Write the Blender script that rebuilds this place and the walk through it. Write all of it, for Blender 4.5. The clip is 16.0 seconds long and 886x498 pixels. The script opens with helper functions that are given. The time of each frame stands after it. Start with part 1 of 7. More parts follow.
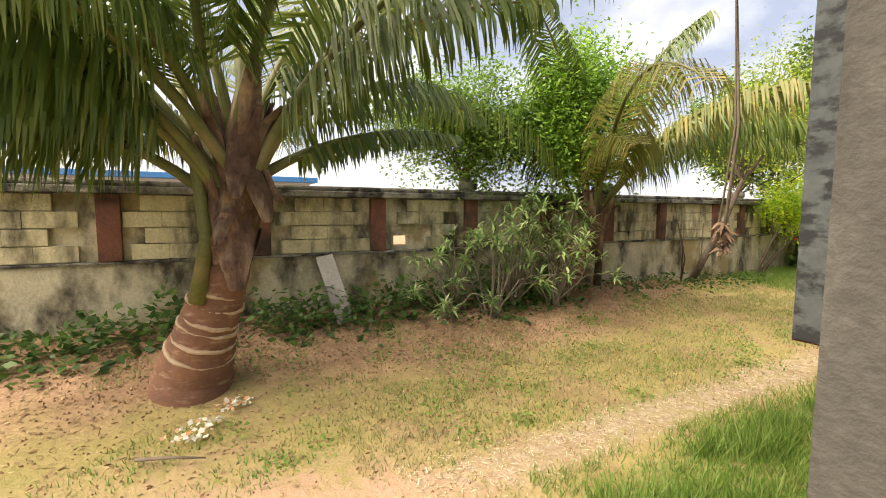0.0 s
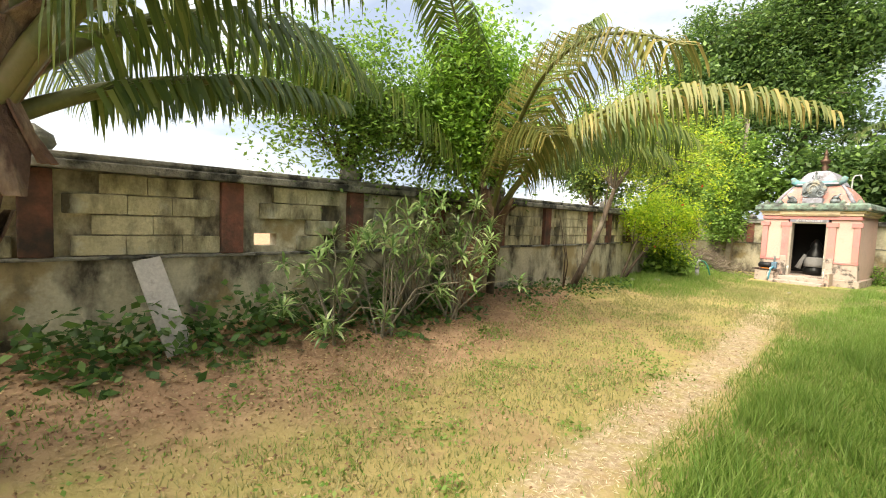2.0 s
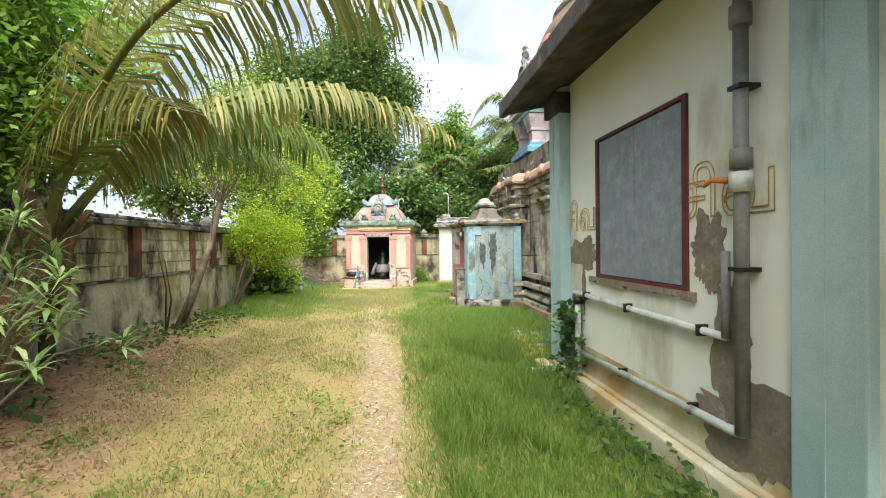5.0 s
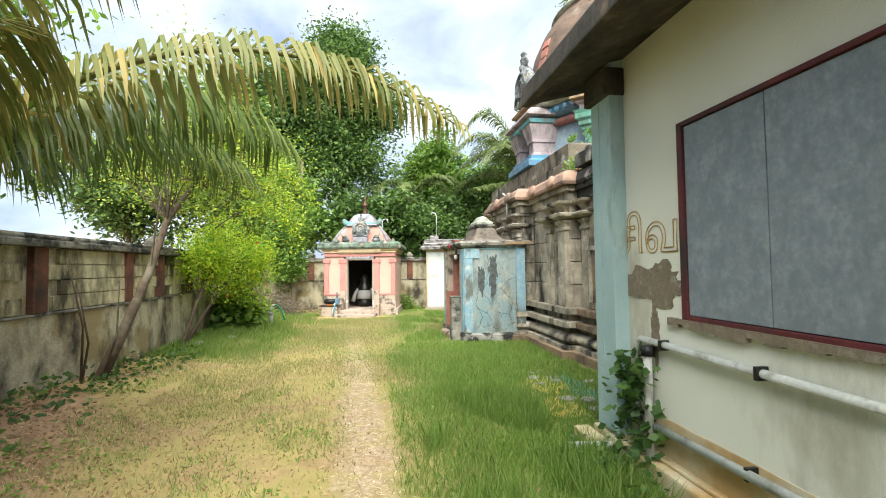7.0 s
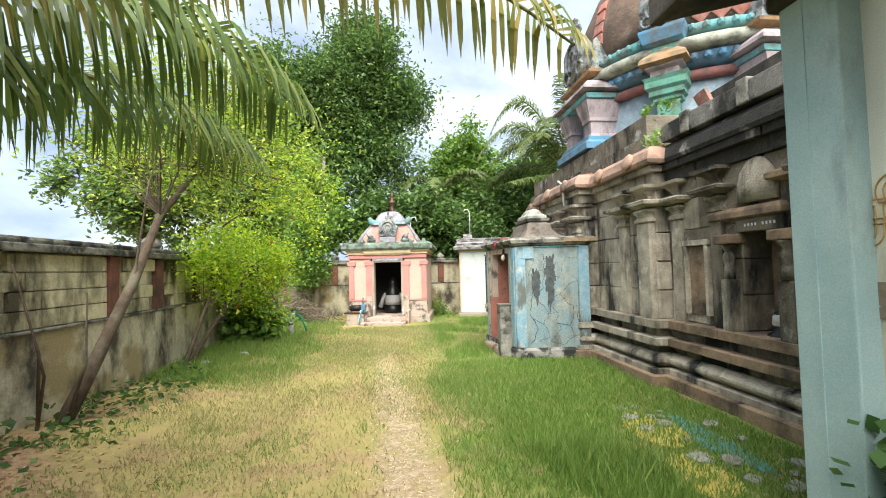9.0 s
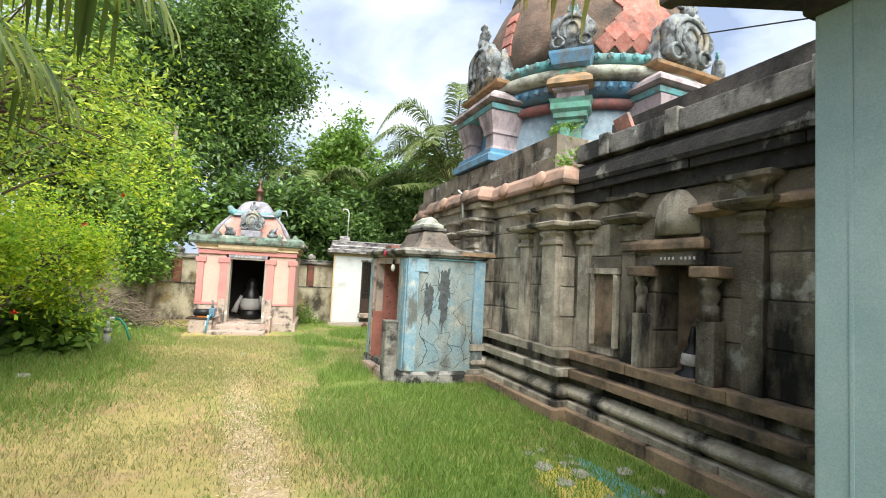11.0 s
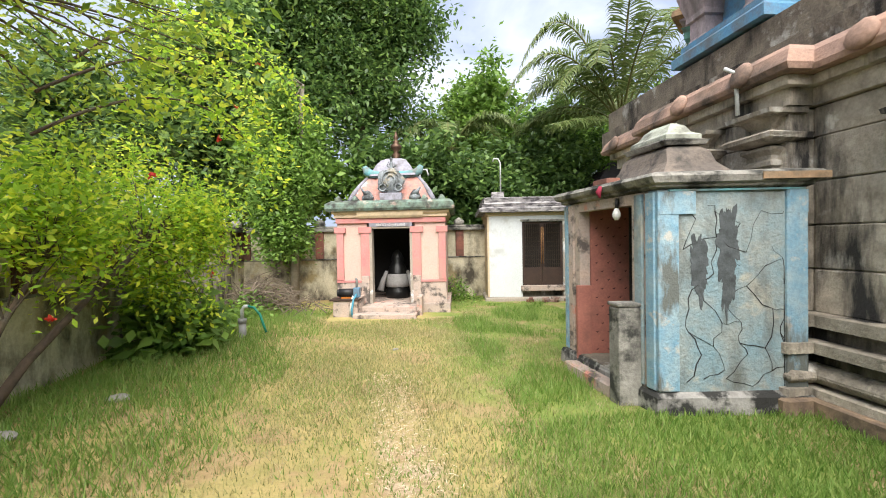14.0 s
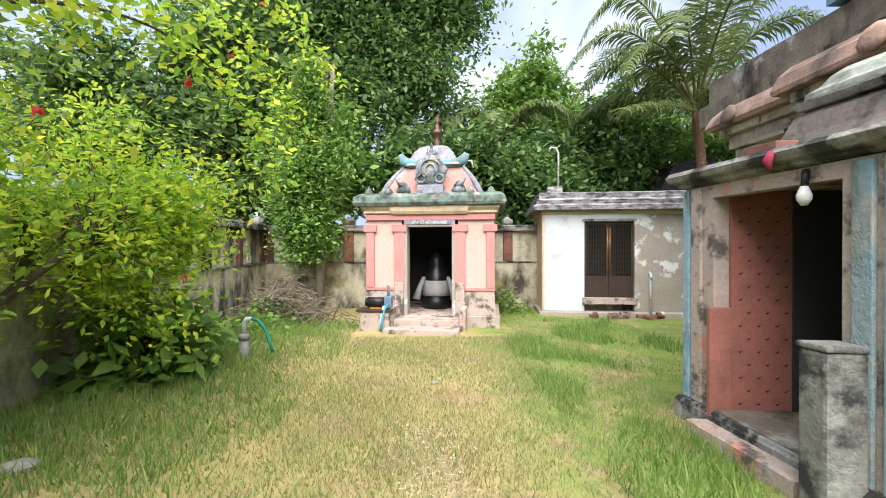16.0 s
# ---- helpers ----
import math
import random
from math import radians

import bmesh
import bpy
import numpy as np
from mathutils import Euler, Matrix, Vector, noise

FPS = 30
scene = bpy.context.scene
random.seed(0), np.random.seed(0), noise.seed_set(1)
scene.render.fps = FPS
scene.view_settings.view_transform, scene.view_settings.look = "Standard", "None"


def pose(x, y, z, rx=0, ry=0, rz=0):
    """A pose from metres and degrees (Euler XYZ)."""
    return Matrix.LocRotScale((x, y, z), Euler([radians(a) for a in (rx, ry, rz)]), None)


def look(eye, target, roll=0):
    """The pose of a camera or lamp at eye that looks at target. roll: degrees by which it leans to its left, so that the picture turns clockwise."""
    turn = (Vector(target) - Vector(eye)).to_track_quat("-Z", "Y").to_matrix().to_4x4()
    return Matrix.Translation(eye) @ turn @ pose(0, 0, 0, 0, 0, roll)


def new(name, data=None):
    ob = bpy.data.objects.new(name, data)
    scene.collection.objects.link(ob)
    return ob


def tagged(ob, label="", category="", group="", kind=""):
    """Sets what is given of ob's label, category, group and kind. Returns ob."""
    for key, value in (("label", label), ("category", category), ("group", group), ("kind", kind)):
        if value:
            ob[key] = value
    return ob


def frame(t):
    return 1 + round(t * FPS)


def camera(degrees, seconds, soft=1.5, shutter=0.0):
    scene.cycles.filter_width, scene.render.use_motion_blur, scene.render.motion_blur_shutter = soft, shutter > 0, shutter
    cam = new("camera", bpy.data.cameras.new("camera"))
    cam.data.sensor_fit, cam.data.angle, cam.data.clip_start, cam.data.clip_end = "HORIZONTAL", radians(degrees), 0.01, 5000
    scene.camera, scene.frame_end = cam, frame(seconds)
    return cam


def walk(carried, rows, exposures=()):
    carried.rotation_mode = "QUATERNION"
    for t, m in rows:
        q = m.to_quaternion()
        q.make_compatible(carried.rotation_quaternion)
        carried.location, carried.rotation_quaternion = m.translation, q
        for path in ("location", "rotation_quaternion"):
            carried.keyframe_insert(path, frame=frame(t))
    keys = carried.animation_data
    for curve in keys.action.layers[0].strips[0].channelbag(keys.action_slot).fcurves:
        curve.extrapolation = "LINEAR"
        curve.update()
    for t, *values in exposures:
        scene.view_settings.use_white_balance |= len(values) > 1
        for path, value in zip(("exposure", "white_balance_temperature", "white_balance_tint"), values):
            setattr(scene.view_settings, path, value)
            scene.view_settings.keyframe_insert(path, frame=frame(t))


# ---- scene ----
cam = camera(89.7, 16.0, 1.05)
PATH = [
    (0, (2.999, 0.106, 1.862), (1.242, 1.046, 1.686), 0.3),
    (0.5, (2.746, 0.277, 1.839), (0.991, 1.217, 1.654), -0.9),
    (1, (2.517, 0.348, 1.814), (0.829, 1.4, 1.602), -0.4),
    (1.5, (2.219, 0.408, 1.767), (0.655, 1.64, 1.571), 1.5),
    (2, (1.834, 0.535, 1.711), (0.428, 1.95, 1.576), 2.2),
    (2.5, (1.458, 0.445, 1.661), (0.453, 2.169, 1.54), 3.0),
    (3, (1.173, 0.364, 1.613), (0.564, 2.267, 1.513), 3.1),
    (3.5, (0.868, 0.432, 1.632), (0.61, 2.413, 1.536), 2.3),
    (4, (0.674, 0.715, 1.679), (0.744, 2.712, 1.61), 0.8),
    (4.5, (0.649, 1.086, 1.675), (0.826, 3.078, 1.621), -0.4),
    (4.7, (0.65, 1.259, 1.679), (0.846, 3.249, 1.636), -0.6),
    (6.8, (0.555, 2.902, 1.714), (0.798, 4.885, 1.822), -1.1),
    (7, (0.542, 3.075, 1.725), (0.838, 5.051, 1.807), -0.7),
    (7.5, (0.543, 3.47, 1.707), (0.922, 5.434, 1.739), -0.5),
    (8, (0.545, 3.944, 1.725), (0.775, 5.93, 1.792), -1.0),
    (8.2, (0.51, 4.118, 1.729), (0.691, 6.108, 1.808), -1.5),
    (10.3, (0.092, 5.531, 1.817), (0.581, 7.468, 1.91), 1.6),
    (10.5, (0.085, 5.625, 1.821), (0.671, 7.535, 1.909), 2.3),
    (11, (0.116, 5.893, 1.879), (0.888, 7.735, 1.996), 2.9),
    (11.5, (0.105, 6.223, 1.948), (0.947, 8.013, 2.243), 1.1),
    (12, (0.046, 6.665, 1.967), (0.946, 8.394, 2.414), -0.1),
    (12.5, (0.08, 7.167, 1.891), (0.965, 8.907, 2.325), 0.7),
    (13, (0.118, 7.92, 1.792), (0.61, 9.842, 2.044), 2.6),
    (13.5, (0.049, 8.628, 1.763), (0.351, 10.605, 1.789), 1.0),
    (14, (0.042, 9.156, 1.708), (0.253, 11.144, 1.671), -1.0),
    (14.5, (0.014, 9.643, 1.669), (0.064, 11.642, 1.624), -1.7),
    (15, (-0.115, 10.13, 1.656), (-0.05, 12.128, 1.58), -0.5),
    (15.5, (-0.093, 10.506, 1.629), (0.026, 12.501, 1.573), 0.0),
    (16, (-0.033, 10.91, 1.632), (0.019, 12.91, 1.619), -0.1),
]
walk(cam, [(t, look(eye, aim, roll)) for t, eye, aim, roll in PATH],
     [(0, 1.22, 7900, 12), (1.5, 1.36, 7800, 8), (2.5, 1.34, 7400, 5), (4, 1.28, 6900, 3), (8.2, 1.2, 6700, 4), (11, 1.12, 6600, 6), (12.2, 0.95, 6700, 7), (13.2, 1.0, 6700, 9), (14.5, 1.1, 6500, 11), (16, 1.14, 6250, 11)])


# ---- sky and sun ----
world = bpy.data.worlds.new("sky")
scene.world = world
world.use_nodes = True
wn, wl = world.node_tree.nodes, world.node_tree.links
sky = wn.new("ShaderNodeTexSky")
sky.sky_type = 'NISHITA'
sky.sun_disc = False
sky.sun_elevation = radians(50)
sky.sun_rotation = radians(178)
coord = wn.new("ShaderNodeTexCoord")
squash = wn.new("ShaderNodeMapping")
squash.inputs["Scale"].default_value = (1, 1, 2.2)
wl.new(coord.outputs["Generated"], squash.inputs[0])
cloud = wn.new("ShaderNodeTexNoise")
cloud.inputs["Scale"].default_value = 2.4
cloud.inputs["Detail"].default_value = 7
cloud.inputs["Roughness"].default_value = 0.52
cloud.inputs["Distortion"].default_value = 0.35
wl.new(squash.outputs[0], cloud.inputs["Vector"])
shape = wn.new("ShaderNodeValToRGB")
shape.color_ramp.elements[0].position = 0.4
shape.color_ramp.elements[0].color = (2.0, 2.45, 3.6, 1)
shape.color_ramp.elements[1].position = 0.7
shape.color_ramp.elements[1].color = (6.0, 6.15, 6.6, 1)
mid = shape.color_ramp.elements.new(0.53)
mid.color = (3.7, 4.1, 5.0, 1)
wl.new(cloud.outputs["Fac"], shape.inputs[0])
blend = wn.new("ShaderNodeMix")
blend.data_type = 'RGBA'
blend.inputs["Factor"].default_value = 0.86
wl.new(sky.outputs[0], blend.inputs["A"])
wl.new(shape.outputs[0], blend.inputs["B"])
wl.new(blend.outputs["Result"], wn["Background"].inputs[0])
wn["Background"].inputs[1].default_value = 0.12
sun = new("sun", bpy.data.lights.new("sun", 'SUN'))
sun.data.energy = 4.8
sun.data.angle = radians(65)
sun.data.color = (1.0, 0.965, 0.9)
sun.matrix_world = look((0.3, -9, 11), (0, 0, 0))

# ---- materials ----


def rgba(c):
    return (*c, 1.0)


def surf(name, a, b, scale=4.0, rough=0.85, bump=0.25, fine=45.0, dirt=None, dirt_at=0.55, dirt_soft=0.1, dirt_scale=1.6,
         streak=1.0, rnd=0.0, metal=0.0, second=None, second_at=0.6, second_scale=0.9, spec=0.3):
    """A worn surface: two tones in patches, fine grain, stains with an edge, and a second stain."""
    m = bpy.data.materials.new(name)
    m.use_nodes = True
    n, l = m.node_tree.nodes, m.node_tree.links
    p = n["Principled BSDF"]
    p.inputs["Roughness"].default_value = rough
    p.inputs["Metallic"].default_value = metal
    p.inputs["Specular IOR Level"].default_value = spec
    geo = n.new("ShaderNodeNewGeometry")

    def noisy(sc, stretch=1.0, detail=5.0, off=0.0):
        mp = n.new("ShaderNodeMapping")
        mp.inputs["Scale"].default_value = (1, 1, stretch)
        mp.inputs["Location"].default_value = (off, off, off)
        l.new(geo.outputs["Position"], mp.inputs[0])
        t = n.new("ShaderNodeTexNoise")
        t.inputs["Scale"].default_value = sc
        t.inputs["Detail"].default_value = detail
        t.inputs["Roughness"].default_value = 0.62
        l.new(mp.outputs[0], t.inputs["Vector"])
        return t.outputs["Fac"]

    def ramp(fac, lo, hi):
        r = n.new("ShaderNodeMapRange")
        r.inputs["From Min"].default_value, r.inputs["From Max"].default_value = lo, hi
        l.new(fac, r.inputs["Value"])
        return r.outputs["Result"]

    def mix(fac, x, y, how='MIX'):
        k = n.new("ShaderNodeMix")
        k.data_type, k.blend_type = 'RGBA', how
        if isinstance(fac, float):
            k.inputs["Factor"].default_value = fac
        else:
            l.new(fac, k.inputs["Factor"])
        for side, v in (("A", x), ("B", y)):
            if isinstance(v, tuple):
                k.inputs[side].default_value = rgba(v)
            else:
                l.new(v, k.inputs[side])
        return k.outputs["Result"]

    col = mix(ramp(noisy(scale), 0.32, 0.68), a, b)
    grain = noisy(fine, 1.0, 4.0, 3.0)
    col = mix(ramp(grain, 0.25, 0.75), mix(0.28, col, (0.0, 0.0, 0.0)), col)
    if second:
        col = mix(ramp(noisy(second_scale, 1.0, 6.0, 17.0), second_at - 0.03, second_at + 0.05), col, second)
    if dirt:
        col = mix(ramp(noisy(dirt_scale, streak, 7.0, 8.0), dirt_at - dirt_soft, dirt_at + dirt_soft), col, dirt)
    if rnd:
        info = n.new("ShaderNodeObjectInfo")
        hsv = n.new("ShaderNodeHueSaturation")
        mr = n.new("ShaderNodeMapRange")
        mr.inputs["To Min"].default_value, mr.inputs["To Max"].default_value = 1 - rnd, 1 + rnd
        l.new(info.outputs["Random"], mr.inputs["Value"])
        l.new(mr.outputs["Result"], hsv.inputs["Value"])
        l.new(col, hsv.inputs["Color"])
        col = hsv.outputs["Color"]
    l.new(col, p.inputs["Base Color"])
    if bump:
        bp = n.new("ShaderNodeBump")
        bp.inputs["Strength"].default_value = bump
        bp.inputs["Distance"].default_value = 0.02
        l.new(grain, bp.inputs["Height"])
        l.new(bp.outputs["Normal"], p.inputs["Normal"])
    return m


def leafy(name, a, b, c, through_light=0.45, rough=0.5):
    """Leaves: three tones from leaf to leaf, glossy, letting some light through."""
    m = bpy.data.materials.new(name)
    m.use_nodes = True
    n, l = m.node_tree.nodes, m.node_tree.links
    p = n["Principled BSDF"]
    p.inputs["Roughness"].default_value = rough
    geo = n.new("ShaderNodeNewGeometry")
    r = n.new("ShaderNodeValToRGB")
    r.color_ramp.elements[0].color, r.color_ramp.elements[1].color = rgba(a), rgba(c)
    e = r.color_ramp.elements.new(0.55)
    e.color = rgba(b)
    l.new(geo.outputs["Random Per Island"], r.inputs[0])
    l.new(r.outputs[0], p.inputs["Base Color"])
    t = n.new("ShaderNodeBsdfTranslucent")
    l.new(r.outputs[0], t.inputs["Color"])
    k = n.new("ShaderNodeMixShader")
    k.inputs[0].default_value = through_light
    l.new(p.outputs[0], k.inputs[1])
    l.new(t.outputs[0], k.inputs[2])
    l.new(k.outputs[0], n["Material Output"].inputs[0])
    return m


def plain(name, c, rough=0.6, metal=0.0):
    return surf(name, c, tuple(v * 0.8 for v in c), 9.0, rough, 0.08, 60.0, metal=metal)


M = {}
M["block"] = surf("yellow_block", (0.76, 0.69, 0.47), (0.6, 0.54, 0.35), 4.0, 0.95, 0.7, 30, dirt=(0.085, 0.075, 0.05), dirt_at=0.52, dirt_soft=0.08, dirt_scale=2.1, streak=0.4, rnd=0.05, second=(0.6, 0.6, 0.5), second_at=0.6, second_scale=1.3)
M["plaster_wall"] = surf("grey_plaster", (0.7, 0.64, 0.48), (0.52, 0.47, 0.34), 3.2, 0.95, 0.7, 26, dirt=(0.075, 0.065, 0.05), dirt_at=0.55, dirt_soft=0.09, dirt_scale=2.0, streak=0.6, second=(0.34, 0.27, 0.15), second_at=0.55)
M["pillar_red"] = surf("red_oxide_plaster", (0.29, 0.115, 0.08), (0.17, 0.08, 0.06), 6.0, 0.9, 0.6, 30, dirt=(0.05, 0.04, 0.035), dirt_at=0.53, rnd=0.25)
M["coping"] = surf("weathered_coping", (0.36, 0.345, 0.305), (0.18, 0.17, 0.15), 5.0, 0.95, 0.7, 30, dirt=(0.04, 0.04, 0.036), dirt_at=0.53, dirt_soft=0.06, dirt_scale=3.0)
M["house_wall"] = surf("limewash_cream", (0.86, 0.86, 0.77), (0.79, 0.8, 0.71), 1.4, 0.9, 0.06, 150, dirt=(0.3, 0.27, 0.19), dirt_at=0.64, dirt_scale=1.1, streak=0.4)
M["house_low"] = surf("stained_base_coat", (0.78, 0.77, 0.64), (0.68, 0.6, 0.4), 1.5, 0.92, 0.2, 90, dirt=(0.45, 0.3, 0.13), dirt_soft=0.14, dirt_at=0.54, dirt_scale=1.5)
M["house_blue"] = surf("pale_blue_limewash", (0.46, 0.6, 0.6), (0.35, 0.5, 0.52), 2.0, 0.9, 0.07, 130, dirt=(0.12, 0.13, 0.12), dirt_at=0.66, dirt_scale=1.8, streak=0.35)
# grimy grey, with the shade on the south corner put into the colour
M["dirty_coat"] = surf("dirty_grey_shaded_coat", (0.12, 0.112, 0.098), (0.065, 0.06, 0.054), 4.0, 0.93, 0.3, 60, dirt=(0.045, 0.04, 0.036), dirt_at=0.52, dirt_soft=0.07, dirt_scale=3.0, streak=0.5, second=(0.2, 0.185, 0.16), second_at=0.62, second_scale=3.0)
M["bare_render"] = surf("bare_cement_patch", (0.3, 0.245, 0.185), (0.2, 0.165, 0.125), 5.0, 0.97, 0.5, 26, dirt=(0.4, 0.4, 0.36), dirt_at=0.68, dirt_scale=9)
M["eave"] = surf("mouldy_concrete", (0.12, 0.105, 0.09), (0.06, 0.055, 0.05), 4.0, 0.95, 0.5, 26, dirt=(0.02, 0.02, 0.018), dirt_at=0.55, second=(0.24, 0.17, 0.13), second_at=0.62)
M["sheet"] = surf("galvanised_sheet", (0.34, 0.39, 0.44), (0.26, 0.3, 0.345), 7.0, 0.55, 0.12, 40, dirt=(0.2, 0.235, 0.27), dirt_at=0.52, dirt_soft=0.1, dirt_scale=14.0, streak=0.7, metal=0.05)
M["sheet_old"] = surf("stained_sheet", (0.13, 0.145, 0.145), (0.085, 0.095, 0.1), 9.0, 0.6, 0.08, 30, dirt=(0.03, 0.032, 0.034), dirt_at=0.53, dirt_soft=0.05, dirt_scale=8.0, streak=1.8, metal=0.2)
M["maroon"] = surf("maroon_paint", (0.16, 0.035, 0.04), (0.1, 0.025, 0.03), 8, 0.6, 0.2, 40, dirt=(0.04, 0.03, 0.03), dirt_at=0.6)
M["mesh_dark"] = plain("dark_shutter_lining", (0.055, 0.05, 0.05), 0.8)
M["pipe_grey"] = surf("grey_pvc", (0.27, 0.27, 0.26), (0.2, 0.2, 0.19), 5, 0.5, 0.1, 40, dirt=(0.1, 0.09, 0.08), dirt_at=0.6)
M["pipe_white"] = surf("white_pvc", (0.62, 0.64, 0.62), (0.5, 0.52, 0.5), 6, 0.5, 0.1, 40, dirt=(0.2, 0.19, 0.16), dirt_at=0.63, dirt_scale=5)
M["black"] = plain("black_plastic", (0.02, 0.02, 0.022), 0.4)
M["stone"] = surf("temple_granite", (0.54, 0.48, 0.39), (0.27, 0.235, 0.185), 4.0, 0.95, 0.9, 34, dirt=(0.03, 0.029, 0.027), dirt_at=0.58, dirt_soft=0.07, dirt_scale=2.2, streak=0.24, second=(0.56, 0.53, 0.47), second_at=0.63, second_scale=2.2, rnd=0.2)
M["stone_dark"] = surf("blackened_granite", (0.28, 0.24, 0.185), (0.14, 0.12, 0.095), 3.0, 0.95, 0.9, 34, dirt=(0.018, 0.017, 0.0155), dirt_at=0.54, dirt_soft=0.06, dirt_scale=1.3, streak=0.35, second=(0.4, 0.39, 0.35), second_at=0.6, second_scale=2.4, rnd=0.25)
M["soot_stone"] = surf("near_black_cornice_stone", (0.05, 0.047, 0.043), (0.022, 0.021, 0.02), 5.0, 0.95, 0.9, 30, dirt=(0.2, 0.19, 0.17), dirt_at=0.64, dirt_soft=0.04, dirt_scale=2.5, rnd=0.25)
M["stone_brown"] = surf("brown_sandstone", (0.36, 0.25, 0.16), (0.24, 0.17, 0.12), 3.0, 0.95, 0.5, 30, dirt=(0.05, 0.042, 0.036), dirt_at=0.56, dirt_scale=1.8, rnd=0.15)
M["kapota"] = surf("pinkish_cornice_stone", (0.42, 0.27, 0.2), (0.3, 0.2, 0.16), 3.0, 0.95, 0.5, 30, dirt=(0.07, 0.06, 0.05), dirt_at=0.57, dirt_scale=1.8, rnd=0.12)
M["parapet"] = surf("stained_grey_parapet", (0.3, 0.285, 0.26), (0.16, 0.15, 0.14), 3.0, 0.95, 0.6, 26, dirt=(0.035, 0.034, 0.032), dirt_at=0.53, dirt_soft=0.06, dirt_scale=2.0, streak=0.5, second=(0.5, 0.49, 0.46), second_at=0.64, second_scale=2.5)
# near-black that puts the shade of the shrine rooms into their surfaces
M["void"] = plain("unlit_room", (0.045, 0.042, 0.04), 0.95)
M["idol"] = plain("oiled_black_stone", (0.012, 0.012, 0.012), 0.35)
M["cloth"] = surf("dingy_white_cloth", (0.36, 0.35, 0.34), (0.28, 0.27, 0.265), 12, 0.95, 0.2, 60)
M["cloth_red"] = plain("red_cloth", (0.3, 0.03, 0.06), 0.9)
M["blue_plaster"] = surf("faded_blue_plaster", (0.215, 0.33, 0.375), (0.31, 0.335, 0.31), 3.0, 0.92, 0.8, 28, dirt=(0.13, 0.14, 0.13), dirt_at=0.59, dirt_soft=0.1, dirt_scale=3.6, streak=0.35, second=(0.4, 0.38, 0.31), second_at=0.6, second_scale=1.3)
M["sky_blue"] = surf("sky_blue_limewash", (0.17, 0.34, 0.46), (0.33, 0.43, 0.46), 5, 0.9, 0.5, 34, second=(0.42, 0.41, 0.37), second_at=0.6, second_scale=5.0, dirt=(0.12, 0.13, 0.12), dirt_at=0.57, dirt_soft=0.05, dirt_scale=4.5, streak=0.3)
M["bell_roof"] = surf("grey_brown_roof_plaster", (0.22, 0.18, 0.15), (0.14, 0.12, 0.105), 4.0, 0.95, 0.6, 26, dirt=(0.06, 0.055, 0.05), dirt_at=0.56, dirt_soft=0.06, dirt_scale=3.0, second=(0.36, 0.34, 0.28), second_at=0.62, second_scale=3.0)
M["soot"] = surf("black_lamp_soot", (0.05, 0.056, 0.058), (0.11, 0.125, 0.13), 9, 0.95, 0.3, 40)
M["crack"] = plain("open_crack", (0.03, 0.03, 0.03), 0.95)
M["pink"] = surf("coral_limewash", (0.6, 0.21, 0.2), (0.53, 0.26, 0.24), 4, 0.9, 0.25, 40, dirt=(0.36, 0.22, 0.18), dirt_at=0.62, dirt_scale=2.5)
M["peach"] = surf("peach_limewash", (0.62, 0.43, 0.36), (0.55, 0.4, 0.34), 3, 0.9, 0.2, 40, dirt=(0.4, 0.3, 0.23), dirt_at=0.68, dirt_scale=2.0)
M["peach_worn"] = surf("flaking_peach_limewash", (0.5, 0.38, 0.31), (0.4, 0.34, 0.3), 6, 0.93, 0.6, 34, dirt=(0.1, 0.085, 0.075), dirt_at=0.57, dirt_soft=0.05, dirt_scale=4.0, second=(0.5, 0.22, 0.17), second_at=0.62, second_scale=2.0)
M["pink_tile"] = surf("pink_flowered_tile", (0.38, 0.15, 0.115), (0.31, 0.12, 0.095), 5, 0.5, 0.08, 40, dirt=(0.2, 0.09, 0.07), dirt_at=0.6, dirt_scale=4)
M["leaf_mark"] = plain("maroon_leaf_print", (0.07, 0.02, 0.02), 0.6)
M["moss"] = surf("mossy_cornice", (0.2, 0.3, 0.25), (0.14, 0.16, 0.12), 5, 0.95, 0.55, 26, dirt=(0.05, 0.05, 0.045), dirt_at=0.54, dirt_scale=4.0, second=(0.45, 0.33, 0.28), second_at=0.6, second_scale=3.0)
M["cream"] = surf("cream_limewash", (0.66, 0.52, 0.34), (0.58, 0.45, 0.3), 4, 0.9, 0.2, 40, dirt=(0.3, 0.24, 0.18), dirt_at=0.65)
M["roof_pink"] = surf("salmon_carved_stucco", (0.56, 0.25, 0.2), (0.45, 0.24, 0.2), 8, 0.93, 0.7, 18, dirt=(0.2, 0.17, 0.16), dirt_at=0.58, dirt_scale=5.0, second=(0.5, 0.46, 0.5), second_at=0.6, second_scale=3.0)
M["roof_grey"] = surf("pale_mauve_stucco", (0.34, 0.33, 0.38), (0.25, 0.25, 0.29), 6, 0.93, 0.5, 24, dirt=(0.12, 0.11, 0.11), dirt_at=0.58, dirt_scale=4.0)
M["turq"] = surf("turquoise_stucco", (0.16, 0.42, 0.44), (0.13, 0.34, 0.38), 5, 0.9, 0.4, 30, dirt=(0.14, 0.16, 0.15), dirt_at=0.53, dirt_scale=3.0)
M["copper"] = plain("tarnished_brass", (0.13, 0.08, 0.055), 0.45, 0.7)
M["white_lime"] = surf("white_limewash", (0.68, 0.71, 0.72), (0.6, 0.63, 0.64), 2.5, 0.9, 0.25, 40, dirt=(0.34, 0.33, 0.3), dirt_at=0.68, dirt_scale=2.2)
